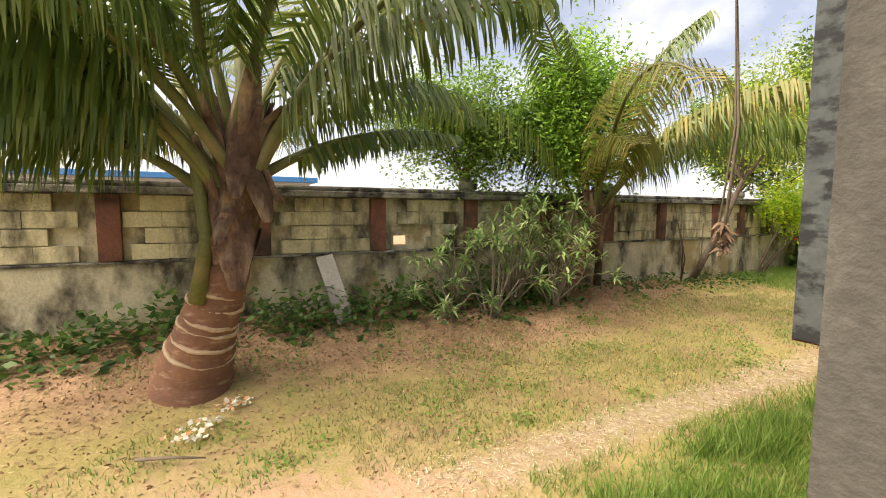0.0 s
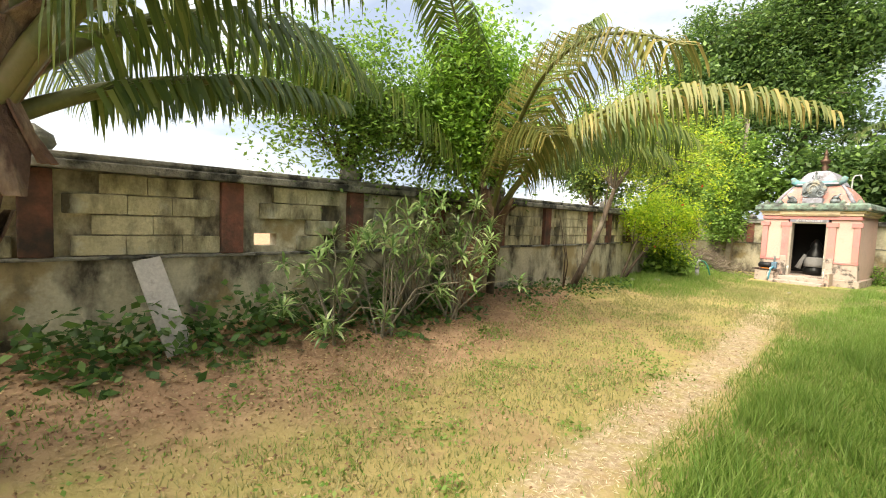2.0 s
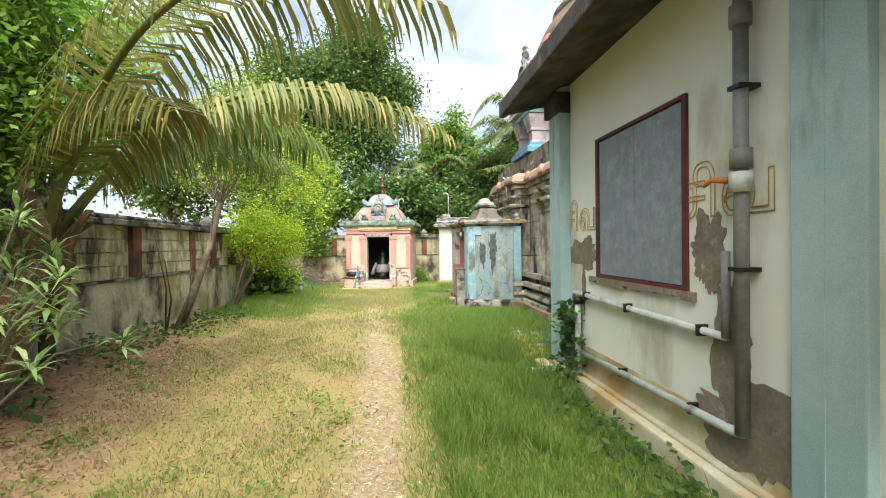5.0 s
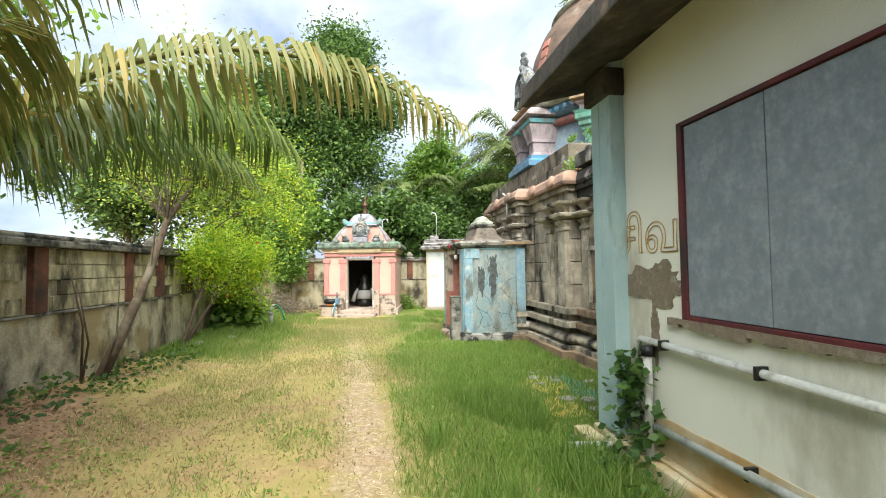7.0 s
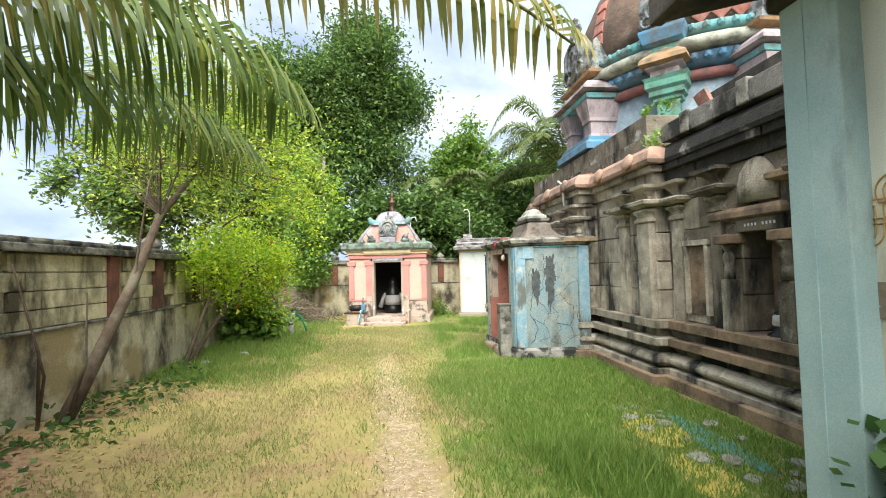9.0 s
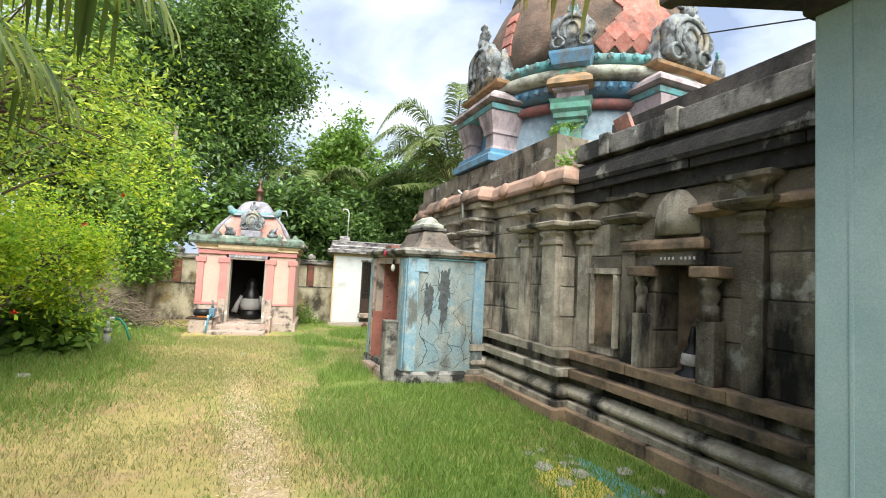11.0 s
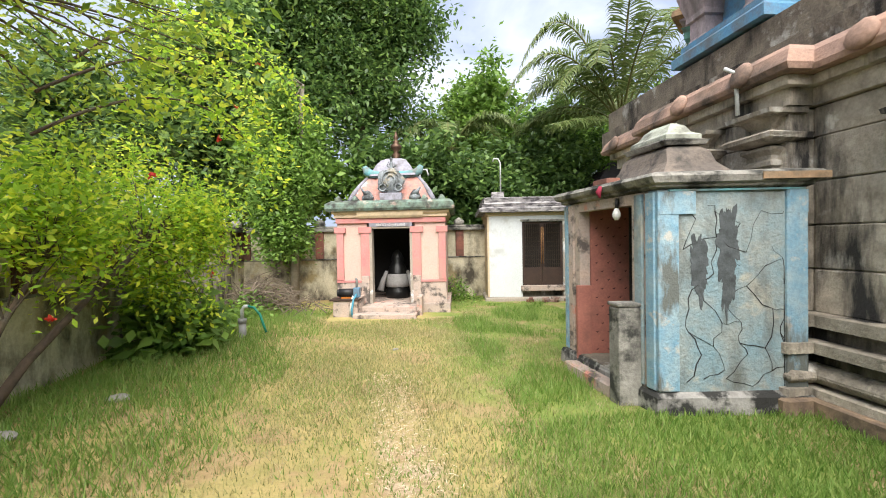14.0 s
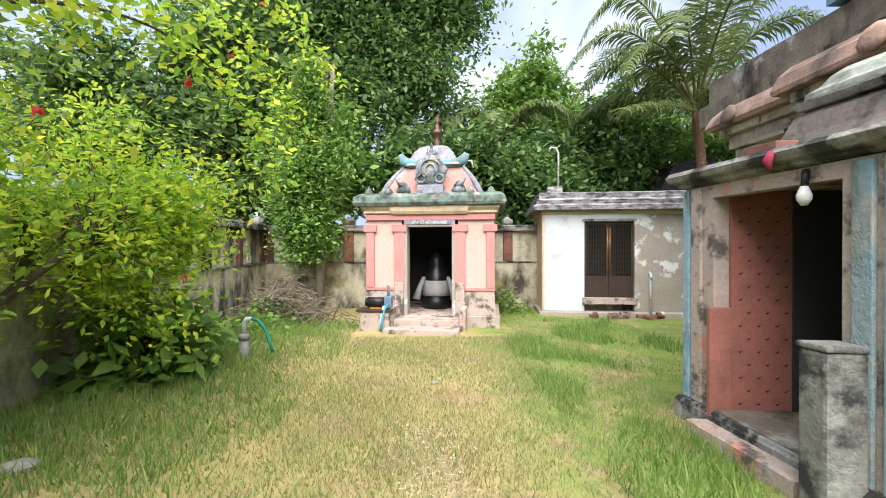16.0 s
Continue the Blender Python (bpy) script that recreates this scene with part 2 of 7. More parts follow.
M["grey_lime"] = surf("peeled_limewash", (0.4, 0.35, 0.29), (0.33, 0.29, 0.24), 3, 0.93, 0.4, 34, dirt=(0.6, 0.6, 0.58), dirt_at=0.58, dirt_soft=0.03, dirt_scale=2.4)
M["old_cornice"] = surf("blackened_white_cornice", (0.5, 0.48, 0.47), (0.3, 0.28, 0.29), 6, 0.95, 0.5, 26, dirt=(0.07, 0.065, 0.07), dirt_at=0.52, dirt_scale=5.0, streak=3.0)
M["foot_mould"] = surf("mouldy_lime_foot", (0.4, 0.39, 0.36), (0.2, 0.19, 0.18), 5, 0.95, 0.6, 22, dirt=(0.03, 0.03, 0.028), dirt_at=0.49, dirt_soft=0.05, dirt_scale=4.0)
M["wood_dark"] = surf("dark_brown_wood", (0.06, 0.035, 0.025), (0.04, 0.025, 0.02), 6, 0.6, 0.2, 40)
M["iron"] = plain("dark_iron", (0.09, 0.07, 0.055), 0.6, 0.5)
M["brass"] = plain("worn_brass", (0.4, 0.22, 0.09), 0.4, 0.7)
M["old_brick"] = surf("broken_red_brick", (0.26, 0.11, 0.08), (0.17, 0.09, 0.07), 6, 0.95, 0.5, 30, dirt=(0.35, 0.32, 0.28), dirt_at=0.62, rnd=0.2)
M["clay"] = surf("fired_clay", (0.34, 0.17, 0.11), (0.24, 0.13, 0.09), 6, 0.9, 0.4, 30, dirt=(0.09, 0.08, 0.07), dirt_at=0.6)
M["dome"] = surf("bare_brown_dome_plaster", (0.24, 0.165, 0.125), (0.14, 0.105, 0.085), 3.0, 0.97, 1.0, 16, dirt=(0.06, 0.05, 0.042), dirt_at=0.56, dirt_scale=1.2, second=(0.3, 0.24, 0.2), second_at=0.62)
M["dome_tile"] = surf("red_carved_tile", (0.4, 0.13, 0.1), (0.46, 0.24, 0.2), 9, 0.9, 0.6, 16, dirt=(0.16, 0.1, 0.09), dirt_at=0.6, dirt_scale=3, rnd=0.15)
M["tw_blue"] = surf("cobalt_stucco", (0.1, 0.26, 0.45), (0.13, 0.3, 0.42), 5, 0.9, 0.4, 30, dirt=(0.12, 0.14, 0.16), dirt_at=0.53, dirt_scale=2.5)
M["tw_panel"] = surf("grey_blue_relief_stucco", (0.22, 0.31, 0.38), (0.3, 0.37, 0.42), 9, 0.9, 0.7, 14, dirt=(0.16, 0.2, 0.24), dirt_at=0.58, dirt_scale=4)
M["tw_mauve"] = surf("pale_mauve_pilaster", (0.46, 0.38, 0.4), (0.4, 0.34, 0.37), 4, 0.9, 0.4, 30, dirt=(0.16, 0.14, 0.14), dirt_at=0.53, dirt_scale=3.0, streak=0.4)
M["tw_white"] = surf("lichened_white_moulding", (0.44, 0.46, 0.38), (0.36, 0.38, 0.32), 4, 0.93, 0.5, 22, dirt=(0.15, 0.15, 0.13), dirt_at=0.53, dirt_scale=4)
M["tw_orange"] = surf("ochre_moulding", (0.42, 0.24, 0.11), (0.4, 0.28, 0.18), 4, 0.9, 0.4, 30, dirt=(0.16, 0.12, 0.08), dirt_at=0.53, dirt_scale=3)
M["tw_red"] = surf("brick_red_moulding", (0.32, 0.12, 0.11), (0.26, 0.11, 0.1), 5, 0.9, 0.5, 24, dirt=(0.1, 0.08, 0.08), dirt_at=0.53, dirt_scale=4)
M["tw_green"] = surf("sea_green_pilaster", (0.14, 0.36, 0.27), (0.17, 0.38, 0.33), 4, 0.9, 0.4, 30, dirt=(0.1, 0.14, 0.12), dirt_at=0.53, dirt_scale=4)
M["tw_carve"] = surf("blue_grey_carved_stucco", (0.3, 0.33, 0.35), (0.2, 0.22, 0.23), 9, 0.93, 1.0, 22, second=(0.3, 0.27, 0.21), second_at=0.58, second_scale=2.5, dirt=(0.07, 0.075, 0.075), dirt_at=0.53, dirt_soft=0.06, dirt_scale=5)
M["bark_palm"] = surf("ringed_palm_bark", (0.26, 0.13, 0.08), (0.19, 0.1, 0.07), 5, 0.92, 0.6, 22, dirt=(0.4, 0.3, 0.22), dirt_at=0.66, dirt_scale=5, streak=4.0)
M["bark_scar"] = surf("pale_leaf_scar", (0.62, 0.47, 0.34), (0.5, 0.36, 0.25), 8, 0.9, 0.4, 30)
M["fibre"] = surf("brown_palm_fibre", (0.19, 0.11, 0.075), (0.09, 0.052, 0.04), 8, 0.95, 1.0, 24, dirt=(0.36, 0.26, 0.18), dirt_at=0.57, dirt_scale=5.0, streak=0.3, rnd=0.3)
M["petiole"] = surf("olive_green_petiole", (0.17, 0.17, 0.055), (0.12, 0.13, 0.045), 3, 0.5, 0.15, 30, dirt=(0.25, 0.19, 0.1), dirt_at=0.64)
M["frond"] = leafy("palm_leaflet", (0.065, 0.11, 0.022), (0.11, 0.165, 0.032), (0.25, 0.28, 0.07), 0.38, 0.38)
M["frond_far"] = leafy("sunlit_palm_leaflet", (0.1, 0.15, 0.045), (0.17, 0.23, 0.075), (0.3, 0.35, 0.13), 0.4, 0.4)
M["frond_yellow"] = leafy("yellowing_palm_leaflet", (0.125, 0.158, 0.036), (0.225, 0.228, 0.062), (0.44, 0.335, 0.11), 0.4, 0.5)
M["bark"] = surf("grey_brown_bark", (0.14, 0.1, 0.07), (0.08, 0.06, 0.045), 8, 0.95, 0.7, 24, dirt=(0.22, 0.2, 0.15), dirt_at=0.62)
M["bark_pale"] = surf("pale_bark", (0.3, 0.26, 0.2), (0.2, 0.18, 0.13), 7, 0.95, 0.6, 24)
M["leaf_dark"] = leafy("dark_leaf", (0.05, 0.1, 0.03), (0.1, 0.185, 0.05), (0.22, 0.345, 0.085))
M["leaf_mid"] = leafy("mid_green_leaf", (0.09, 0.172, 0.031), (0.171, 0.304, 0.055), (0.3, 0.457, 0.092))
M["leaf_bright"] = leafy("yellow_green_leaf", (0.134, 0.24, 0.026), (0.284, 0.406, 0.044), (0.51, 0.57, 0.074), 0.4)
M["leaf_hib"] = leafy("fresh_green_leaf", (0.18, 0.34, 0.04), (0.42, 0.62, 0.06), (0.8, 0.8, 0.08), 0.6)
M["leaf_fresh"] = leafy("fresh_mid_green_leaf", (0.1, 0.21, 0.03), (0.2, 0.37, 0.05), (0.37, 0.56, 0.09))
M["leaf_oleander"] = leafy("long_grey_green_leaf", (0.1, 0.2, 0.06), (0.28, 0.42, 0.14), (0.56, 0.64, 0.33), 0.35, 0.35)
M["leaf_weed"] = leafy("low_weed_leaf", (0.038, 0.090, 0.022), (0.075, 0.158, 0.038), (0.150, 0.255, 0.060))
M["grass"] = leafy("green_grass", (0.109, 0.214, 0.032), (0.186, 0.3, 0.057), (0.283, 0.364, 0.099), 0.4, 0.6)
M["grass_dry"] = leafy("drying_grass", (0.18, 0.2, 0.06), (0.31, 0.3, 0.125), (0.46, 0.4, 0.22), 0.35, 0.7)
M["flower_red"] = leafy("red_petal", (0.5, 0.02, 0.02), (0.6, 0.04, 0.03), (0.7, 0.08, 0.04))
M["petal"] = leafy("white_and_orange_petal", (0.75, 0.72, 0.62), (0.8, 0.78, 0.7), (0.7, 0.28, 0.04), 0.2)
M["twig"] = surf("dry_twig", (0.25, 0.2, 0.15), (0.15, 0.12, 0.09), 9, 0.95, 0.4, 40)
M["hose"] = plain("green_hose", (0.02, 0.24, 0.16), 0.45)
M["hose_blue"] = plain("blue_hose", (0.08, 0.3, 0.4), 0.45)
M["orange"] = plain("orange_plastic", (0.6, 0.2, 0.03), 0.5)
M["glass_bulb"] = plain("milky_bulb", (0.75, 0.75, 0.7), 0.15)
M["board"] = surf("weathered_white_board", (0.56, 0.53, 0.5), (0.46, 0.43, 0.41), 6, 0.8, 0.2, 30, dirt=(0.2, 0.18, 0.16), dirt_at=0.66, dirt_scale=8)
M["chalk"] = plain("ochre_chalk_line", (0.6, 0.4, 0.16), 0.95)
M["letter_white"] = plain("white_letter_paint", (0.75, 0.73, 0.72), 0.9)
M["blue_roof"] = plain("blue_corrugated_sheet", (0.06, 0.25, 0.6), 0.5)
M["thatch"] = surf("blackened_thatch", (0.035, 0.032, 0.035), (0.02, 0.019, 0.02), 6, 0.95, 0.7, 20)
M["yellow_powder"] = surf("yellow_powder", (0.55, 0.42, 0.08), (0.4, 0.34, 0.12), 6, 0.95, 0.2, 40)
M["blue_powder"] = surf("teal_powder", (0.08, 0.3, 0.33), (0.12, 0.26, 0.25), 6, 0.95, 0.2, 40)
M["rubble"] = surf("grey_rubble", (0.36, 0.34, 0.3), (0.24, 0.23, 0.2), 6, 0.95, 0.5, 30)

# ---- helpers for meshes ----


def part(name, bm, material, parent=None, label=""):
    """One mesh object from a bmesh (which it frees), under a thing or a part if one is given."""
    me = bpy.data.meshes.new(name)
    bmesh.ops.recalc_face_normals(bm, faces=bm.faces)
    bm.to_mesh(me)
    bm.free()
    me.materials.append(material)
    ob = new(name, me)
    if parent:
        ob.parent = parent
    return tagged(ob, label=label)


def thing(name, label, category, m=None, group="", kind=""):
    ob = new(name)
    ob.empty_display_size = 0.1
    if m:
        ob.matrix_world = m
    return tagged(ob, label, category, group, kind)


def bx(bm, x0, y0, z0, x1, y1, z1, bevel=0.0):
    fresh = bmesh.ops.create_cube(bm, size=1)["verts"]
    for v in fresh:
        v.co = Vector(((x0 + x1) / 2 + v.co.x * (x1 - x0), (y0 + y1) / 2 + v.co.y * (y1 - y0), (z0 + z1) / 2 + v.co.z * (z1 - z0)))
    if bevel:
        edges = list({e for v in fresh for e in v.link_edges})
        bmesh.ops.bevel(bm, geom=edges, offset=bevel, segments=2, affect='EDGES', profile=0.6)
    return bm


def box(x0, y0, z0, x1, y1, z1, bevel=0.0):
    return bx(bmesh.new(), x0, y0, z0, x1, y1, z1, bevel)


def tube(bm, points, radii, sides=8, caps=True):
    """A tube through points, with a radius at each."""
    pts = [Vector(p) for p in points]
    radii = radii if isinstance(radii, (list, tuple)) else [radii] * len(pts)
    rings, prev = [], None
    for i, p in enumerate(pts):
        way = (pts[min(i + 1, len(pts) - 1)] - pts[max(i - 1, 0)]).normalized()
        side = way.orthogonal().normalized() if prev is None else (prev - prev.dot(way) * way).normalized()
        prev, up = side, way.cross(side)
        rings.append([bm.verts.new(p + radii[i] * (math.cos(a) * side + math.sin(a) * up)) for a in (2 * math.pi * k / sides for k in range(sides))])
    for r, s in zip(rings, rings[1:]):
        for k in range(sides):
            bm.faces.new((r[k], r[(k + 1) % sides], s[(k + 1) % sides], s[k]))
    if caps:
        bm.faces.new(rings[0][::-1])
        bm.faces.new(rings[-1])
    for f in bm.faces:
        f.smooth = True
    return bm


def lathe(bm, profile, x=0.0, y=0.0, sides=24, smooth=True):
    rings = []
    for r, z in profile:
        rings.append([bm.verts.new((x + max(r, 0.001) * math.cos(a), y + max(r, 0.001) * math.sin(a), z)) for a in (2 * math.pi * k / sides for k in range(sides))])
    for r, s in zip(rings, rings[1:]):
        for k in range(sides):
            f = bm.faces.new((r[k], r[(k + 1) % sides], s[(k + 1) % sides], s[k]))
            f.smooth = smooth
    bm.faces.new(rings[0][::-1])
    bm.faces.new(rings[-1])
    return bm


def mould(bm, x0, y0, x1, y1, profile, wobble=0.0):
    """A moulding or roof round a rectangle: rows of (outward offset, height) from the bottom up."""
    rings = []
    for o, z in profile:
        w = lambda: random.uniform(-wobble, wobble)
        rings.append([bm.verts.new(c) for c in ((x0 - o + w(), y0 - o + w(), z + w()), (x1 + o, y0 - o + w(), z + w()), (x1 + o, y1 + o, z), (x0 - o + w(), y1 + o, z))])
    for r, s in zip(rings, rings[1:]):
        for k in range(4):
            bm.faces.new((r[k], r[(k + 1) % 4], s[(k + 1) % 4], s[k]))
    bm.faces.new(rings[0][::-1])
    bm.faces.new(rings[-1])
    return bm


def mesh_of(name, verts, faces, material, parent=None, label="", smooth=False):
    me = bpy.data.meshes.new(name)
    me.from_pydata(verts, [], faces)
    me.materials.append(material)
    ob = new(name, me)
    if parent:
        ob.parent = parent
    return tagged(ob, label=label)


def leaves(rng, centres, spread, size, wide, droop=0.2, flat=0.5):
    """Pointed leaves round each centre: verts and quads."""
    c = np.asarray(centres, float)
    n = len(c)
    base = c + rng.normal(0, 1, (n, 3)) * spread
    d = rng.normal(0, 1, (n, 3))
    d[:, 2] = d[:, 2] * flat - droop
    d /= np.linalg.norm(d, axis=1)[:, None] + 1e-9
    side = np.cross(d, rng.normal(0, 1, (n, 3)) * 0.6 + (0, 0, 1.0))
    side /= np.linalg.norm(side, axis=1)[:, None] + 1e-9
    l = size * rng.uniform(0.6, 1.3, n)[:, None]
    w = l * wide * 0.5
    v = np.stack([base, base + d * l * 0.45 + side * w, base + d * l, base + d * l * 0.45 - side * w], 1).reshape(-1, 3)
    f = np.arange(4 * n).reshape(n, 4)
    return v.tolist(), f.tolist()


UNIT = {}


def unit_block(key, material):
    """One bevelled unit block, shared by all the pieces of its kind."""
    if key not in UNIT:
        bm = bx(bmesh.new(), -0.5, -0.5, -0.5, 0.5, 0.5, 0.5)
        me = bpy.data.meshes.new(key)
        bmesh.ops.bevel(bm, geom=list(bm.edges), offset=0.03, segments=1, affect='EDGES')
        bm.to_mesh(me)
        bm.free()
        me.materials.append(material)
        UNIT[key] = me
    return UNIT[key]


def piece(name, key, material, x0, y0, z0, x1, y1, z1, parent, tilt=0.0):
    ob = new(name, unit_block(key, material))
    ob.parent = parent
    ob.location = ((x0 + x1) / 2, (y0 + y1) / 2, (z0 + z1) / 2)
    ob.scale = (x1 - x0, y1 - y0, z1 - z0)
    ob.rotation_euler = (random.uniform(-tilt, tilt), random.uniform(-tilt, tilt) * 0.4, random.uniform(-tilt, tilt) * 0.4)
    return ob


# ---- ground ----
WX = -3.5  # inner face of the west wall


def wall_x(y):
    return WX if y < 11 else WX - (y - 11) * 0.075


def ground_z(x, y):
    high = 0.4 - 0.2 * min(1.0, max(0.0, (y - 7.5) / 3.0))
    rise = high * min(1.0, max(0.0, (-1.4 - x) / 1.8)) if y < 19 else 0.2 * min(1.0, max(0.0, (-2.6 - x) / 1.0))
    lump = 0.025 * noise.noise((x * 0.9, y * 0.9, 0.3)) + 0.012 * noise.noise((x * 3.1, y * 3.1, 2.0))
    near = 1.0 if abs(x) < 12 and -8 < y < 30 else 0.0
    return (rise + lump) * near


def ground_material():
    m = bpy.data.materials.new("soil_and_grass")
    m.use_nodes = True
    n, l = m.node_tree.nodes, m.node_tree.links
    p = n["Principled BSDF"]
    p.inputs["Roughness"].default_value = 0.97
    p.inputs["Specular IOR Level"].default_value = 0.1
    geo = n.new("ShaderNodeNewGeometry")
    sep = n.new("ShaderNodeSeparateXYZ")
    l.new(geo.outputs["Position"], sep.inputs[0])

    def noisy(sc, off=0.0, detail=6.0):
        mp = n.new("ShaderNodeMapping")
        mp.inputs["Location"].default_value = (off, off, 0)
        l.new(geo.outputs["Position"], mp.inputs[0])
        t = n.new("ShaderNodeTexNoise")
        t.inputs["Scale"].default_value = sc
        t.inputs["Detail"].default_value = detail
        t.inputs["Roughness"].default_value = 0.65
        l.new(mp.outputs[0], t.inputs["Vector"])
        return t.outputs["Fac"]

    def calc(op, a, b):
        k = n.new("ShaderNodeMath")
        k.operation = op
        for i, v in enumerate((a, b)):
            if isinstance(v, (int, float)):
                k.inputs[i].default_value = v
            else:
                l.new(v, k.inputs[i])
        return k.outputs[0]

    def span(v, lo, hi):
        r = n.new("ShaderNodeMapRange")
        r.interpolation_type = 'SMOOTHSTEP'
        r.inputs["From Min"].default_value, r.inputs["From Max"].default_value = lo, hi
        l.new(v, r.inputs["Value"])
        return r.outputs["Result"]

    def mix(fac, a, b):
        k = n.new("ShaderNodeMix")
        k.data_type = 'RGBA'
        l.new(fac, k.inputs["Factor"])
        for side, v in (("A", a), ("B", b)):
            if isinstance(v, tuple):
                k.inputs[side].default_value = rgba(v)
            else:
                l.new(v, k.inputs[side])
        return k.outputs["Result"]

    soil = mix(span(noisy(2.2), 0.35, 0.65), (0.42, 0.27, 0.17), (0.3, 0.185, 0.115))
    soil = mix(span(noisy(26, 4), 0.55, 0.72), soil, (0.46, 0.35, 0.23))
    soil = mix(calc('MULTIPLY', span(noisy(5.5, 60), 0.48, 0.62), 0.6), soil, (0.22, 0.14, 0.085))
    dry = mix(span(noisy(3.5, 9), 0.35, 0.65), (0.3, 0.26, 0.1), (0.38, 0.3, 0.13))
    green = mix(span(noisy(3.0, 15), 0.35, 0.65), (0.13, 0.19, 0.045), (0.21, 0.24, 0.065))
    bend = calc('MULTIPLY', calc('SUBTRACT', noisy(0.55, 21, 3), 0.5), 2.4)
    x = calc('ADD', sep.outputs[0], bend)
    lawn = mix(span(calc('ADD', x, calc('MULTIPLY', sep.outputs[1], 0.02)), 0.75, 1.5), dry, green)
    bare = calc('MULTIPLY', span(noisy(1.3, 30), 0.5, 0.6), 0.55)
    lawn = mix(bare, lawn, soil)
    west = span(calc('ADD', x, calc('MULTIPLY', span(sep.outputs[1], 6.0, 12.5), 2.3)), -1.1, -2.2)
    col = mix(west, lawn, soil)
    trod = calc('ABSOLUTE', calc('SUBTRACT', calc('ADD', sep.outputs[0], calc('MULTIPLY', bend, 0.2)), calc('SUBTRACT', 0.46, calc('MULTIPLY', 0.07, calc('MAXIMUM', calc('SUBTRACT', sep.outputs[1], 7.4), 0.0)))), 0)
    on_path = calc('MULTIPLY', span(trod, 0.36, 0.1), span(calc('ADD', sep.outputs[1], calc('MULTIPLY', bend, 2.0)), 15.5, 11.5))
    straw = mix(span(noisy(14, 40), 0.4, 0.65), (0.34, 0.25, 0.17), (0.52, 0.41, 0.3))
    col = mix(calc('MULTIPLY', on_path, calc('ADD', 0.3, calc('MULTIPLY', span(noisy(6, 70), 0.4, 0.6), 0.65))), col, straw)
    start = calc('MULTIPLY', span(sep.outputs[1], 2.6, 0.8), span(x, 2.6, 1.2))
    col = mix(calc('MULTIPLY', start, calc('MULTIPLY', span(x, -0.9, 0.3), span(noisy(4.0, 80), 0.3, 0.6))), col, (0.46, 0.3, 0.205))
    l.new(col, p.inputs["Base Color"])
    bp = n.new("ShaderNodeBump")
    bp.inputs["Strength"].default_value = 0.6
    bp.inputs["Distance"].default_value = 0.04
    l.new(noisy(18, 50), bp.inputs["Height"])
    l.new(bp.outputs["Normal"], p.inputs["Normal"])
    return m


def build_ground():
    xs = [-1500, -300, -60, -20] + [-12 + 0.25 * i for i in range(97)] + [20, 60, 300, 1500]
    ys = [-1500, -300, -60, -20] + [-8 + 0.25 * i for i in range(153)] + [60, 300, 1500]
    verts = [(x, y, ground_z(x, y)) for y in ys for x in xs]
    w = len(xs)
    faces = [(j * w + i, j * w + i + 1, (j + 1) * w + i + 1, (j + 1) * w + i) for j in range(len(ys) - 1) for i in range(w - 1)]
    ob = mesh_of("ground", verts, faces, ground_material())
    for f in ob.data.polygons:
        f.use_smooth = True
    tagged(ob, "trodden yard of reddish soil, drying grass and green turf", "ground", kind="structure")


build_ground()

# ---- compound walls ----
PILLARS = [0.78 + 1.67 * k for k in range(-3, 14)]


def compound_wall(name, m, length, pillars, hole=None):
    """Along local +y, the inner face at x = 0: plastered foot, courses of blocks, coping, red pillars."""
    wall = thing(name, "stained compound wall of yellowish concrete blocks with reddish pillars", "wall", m, kind="structure")
    top = 2.03
    part("foot", box(-0.26, 0, -0.6, 0.0, length, 1.2, 0.015), M["plaster_wall"], wall, "grey plastered foot with damp stains")
    bm = bmesh.new()
    if hole:
        bx(bm, -0.24, 0, 1.205, -0.045, hole[0], top)
        bx(bm, -0.24, hole[1], 1.205, -0.045, length, top)
        bx(bm, -0.24, hole[0], 1.205, -0.045, hole[1], hole[2])
        bx(bm, -0.24, hole[0], hole[3], -0.045, hole[1], top)
    else:
        bx(bm, -0.24, 0, 1.205, -0.045, length, top)
    part("core", bm, M["plaster_wall"], wall)
    part("ledge", box(-0.1, 0, 1.19, 0.025, length, 1.225, 0.01), M["coping"], wall)
    bm = bmesh.new()
    bx(bm, -0.34, 0, top + 0.002, 0.1, length, top + 0.09, 0.015)
    bx(bm, -0.3, 0, top + 0.091, 0.06, length, top + 0.16, 0.03)
    part("coping", bm, M["coping"], wall, "lichen-grey cement coping")
    for y in pillars:
        bm = box(-0.1, y - 0.12, 1.228, 0.035, y + 0.12, top - 0.003, 0.012)
        part("pillar", bm, M["pillar_red"], wall, "faded red-oxide pillar")
    for y in pillars[1::2]:
        bm = lathe(bmesh.new(), [(0.13, top + 0.161), (0.17, top + 0.22), (0.15, top + 0.3), (0.06, top + 0.36), (0.02, top + 0.39)], -0.12, y, 10)
        part("knob", bm, M["coping"], wall)
    return wall


def wall_blocks(wall, y0, y1, pillars, hole=None):
    rows, height = 4, 0.198
    for r in range(rows):
        y = y0 + (0.22 if r % 2 else 0.0)
        z = 1.23 + r * height
        while y < y1 - 0.1:
            e = min(y + 0.44 + 0.06 * math.sin(y * 5 + r), y1)
            clear = all(e < p - 0.1 or y > p + 0.1 for p in pillars)
            if clear and not (hole and r < 2 and e > hole[0] - 0.02 and y < hole[1] + 0.02):
                d = random.uniform(-0.006, 0.008)
                piece("block", "yellow_block", M["block"], -0.06, y + 0.003, z + 0.006, d, e - 0.003, z + height - 0.006, wall, 0.014)
            y = e


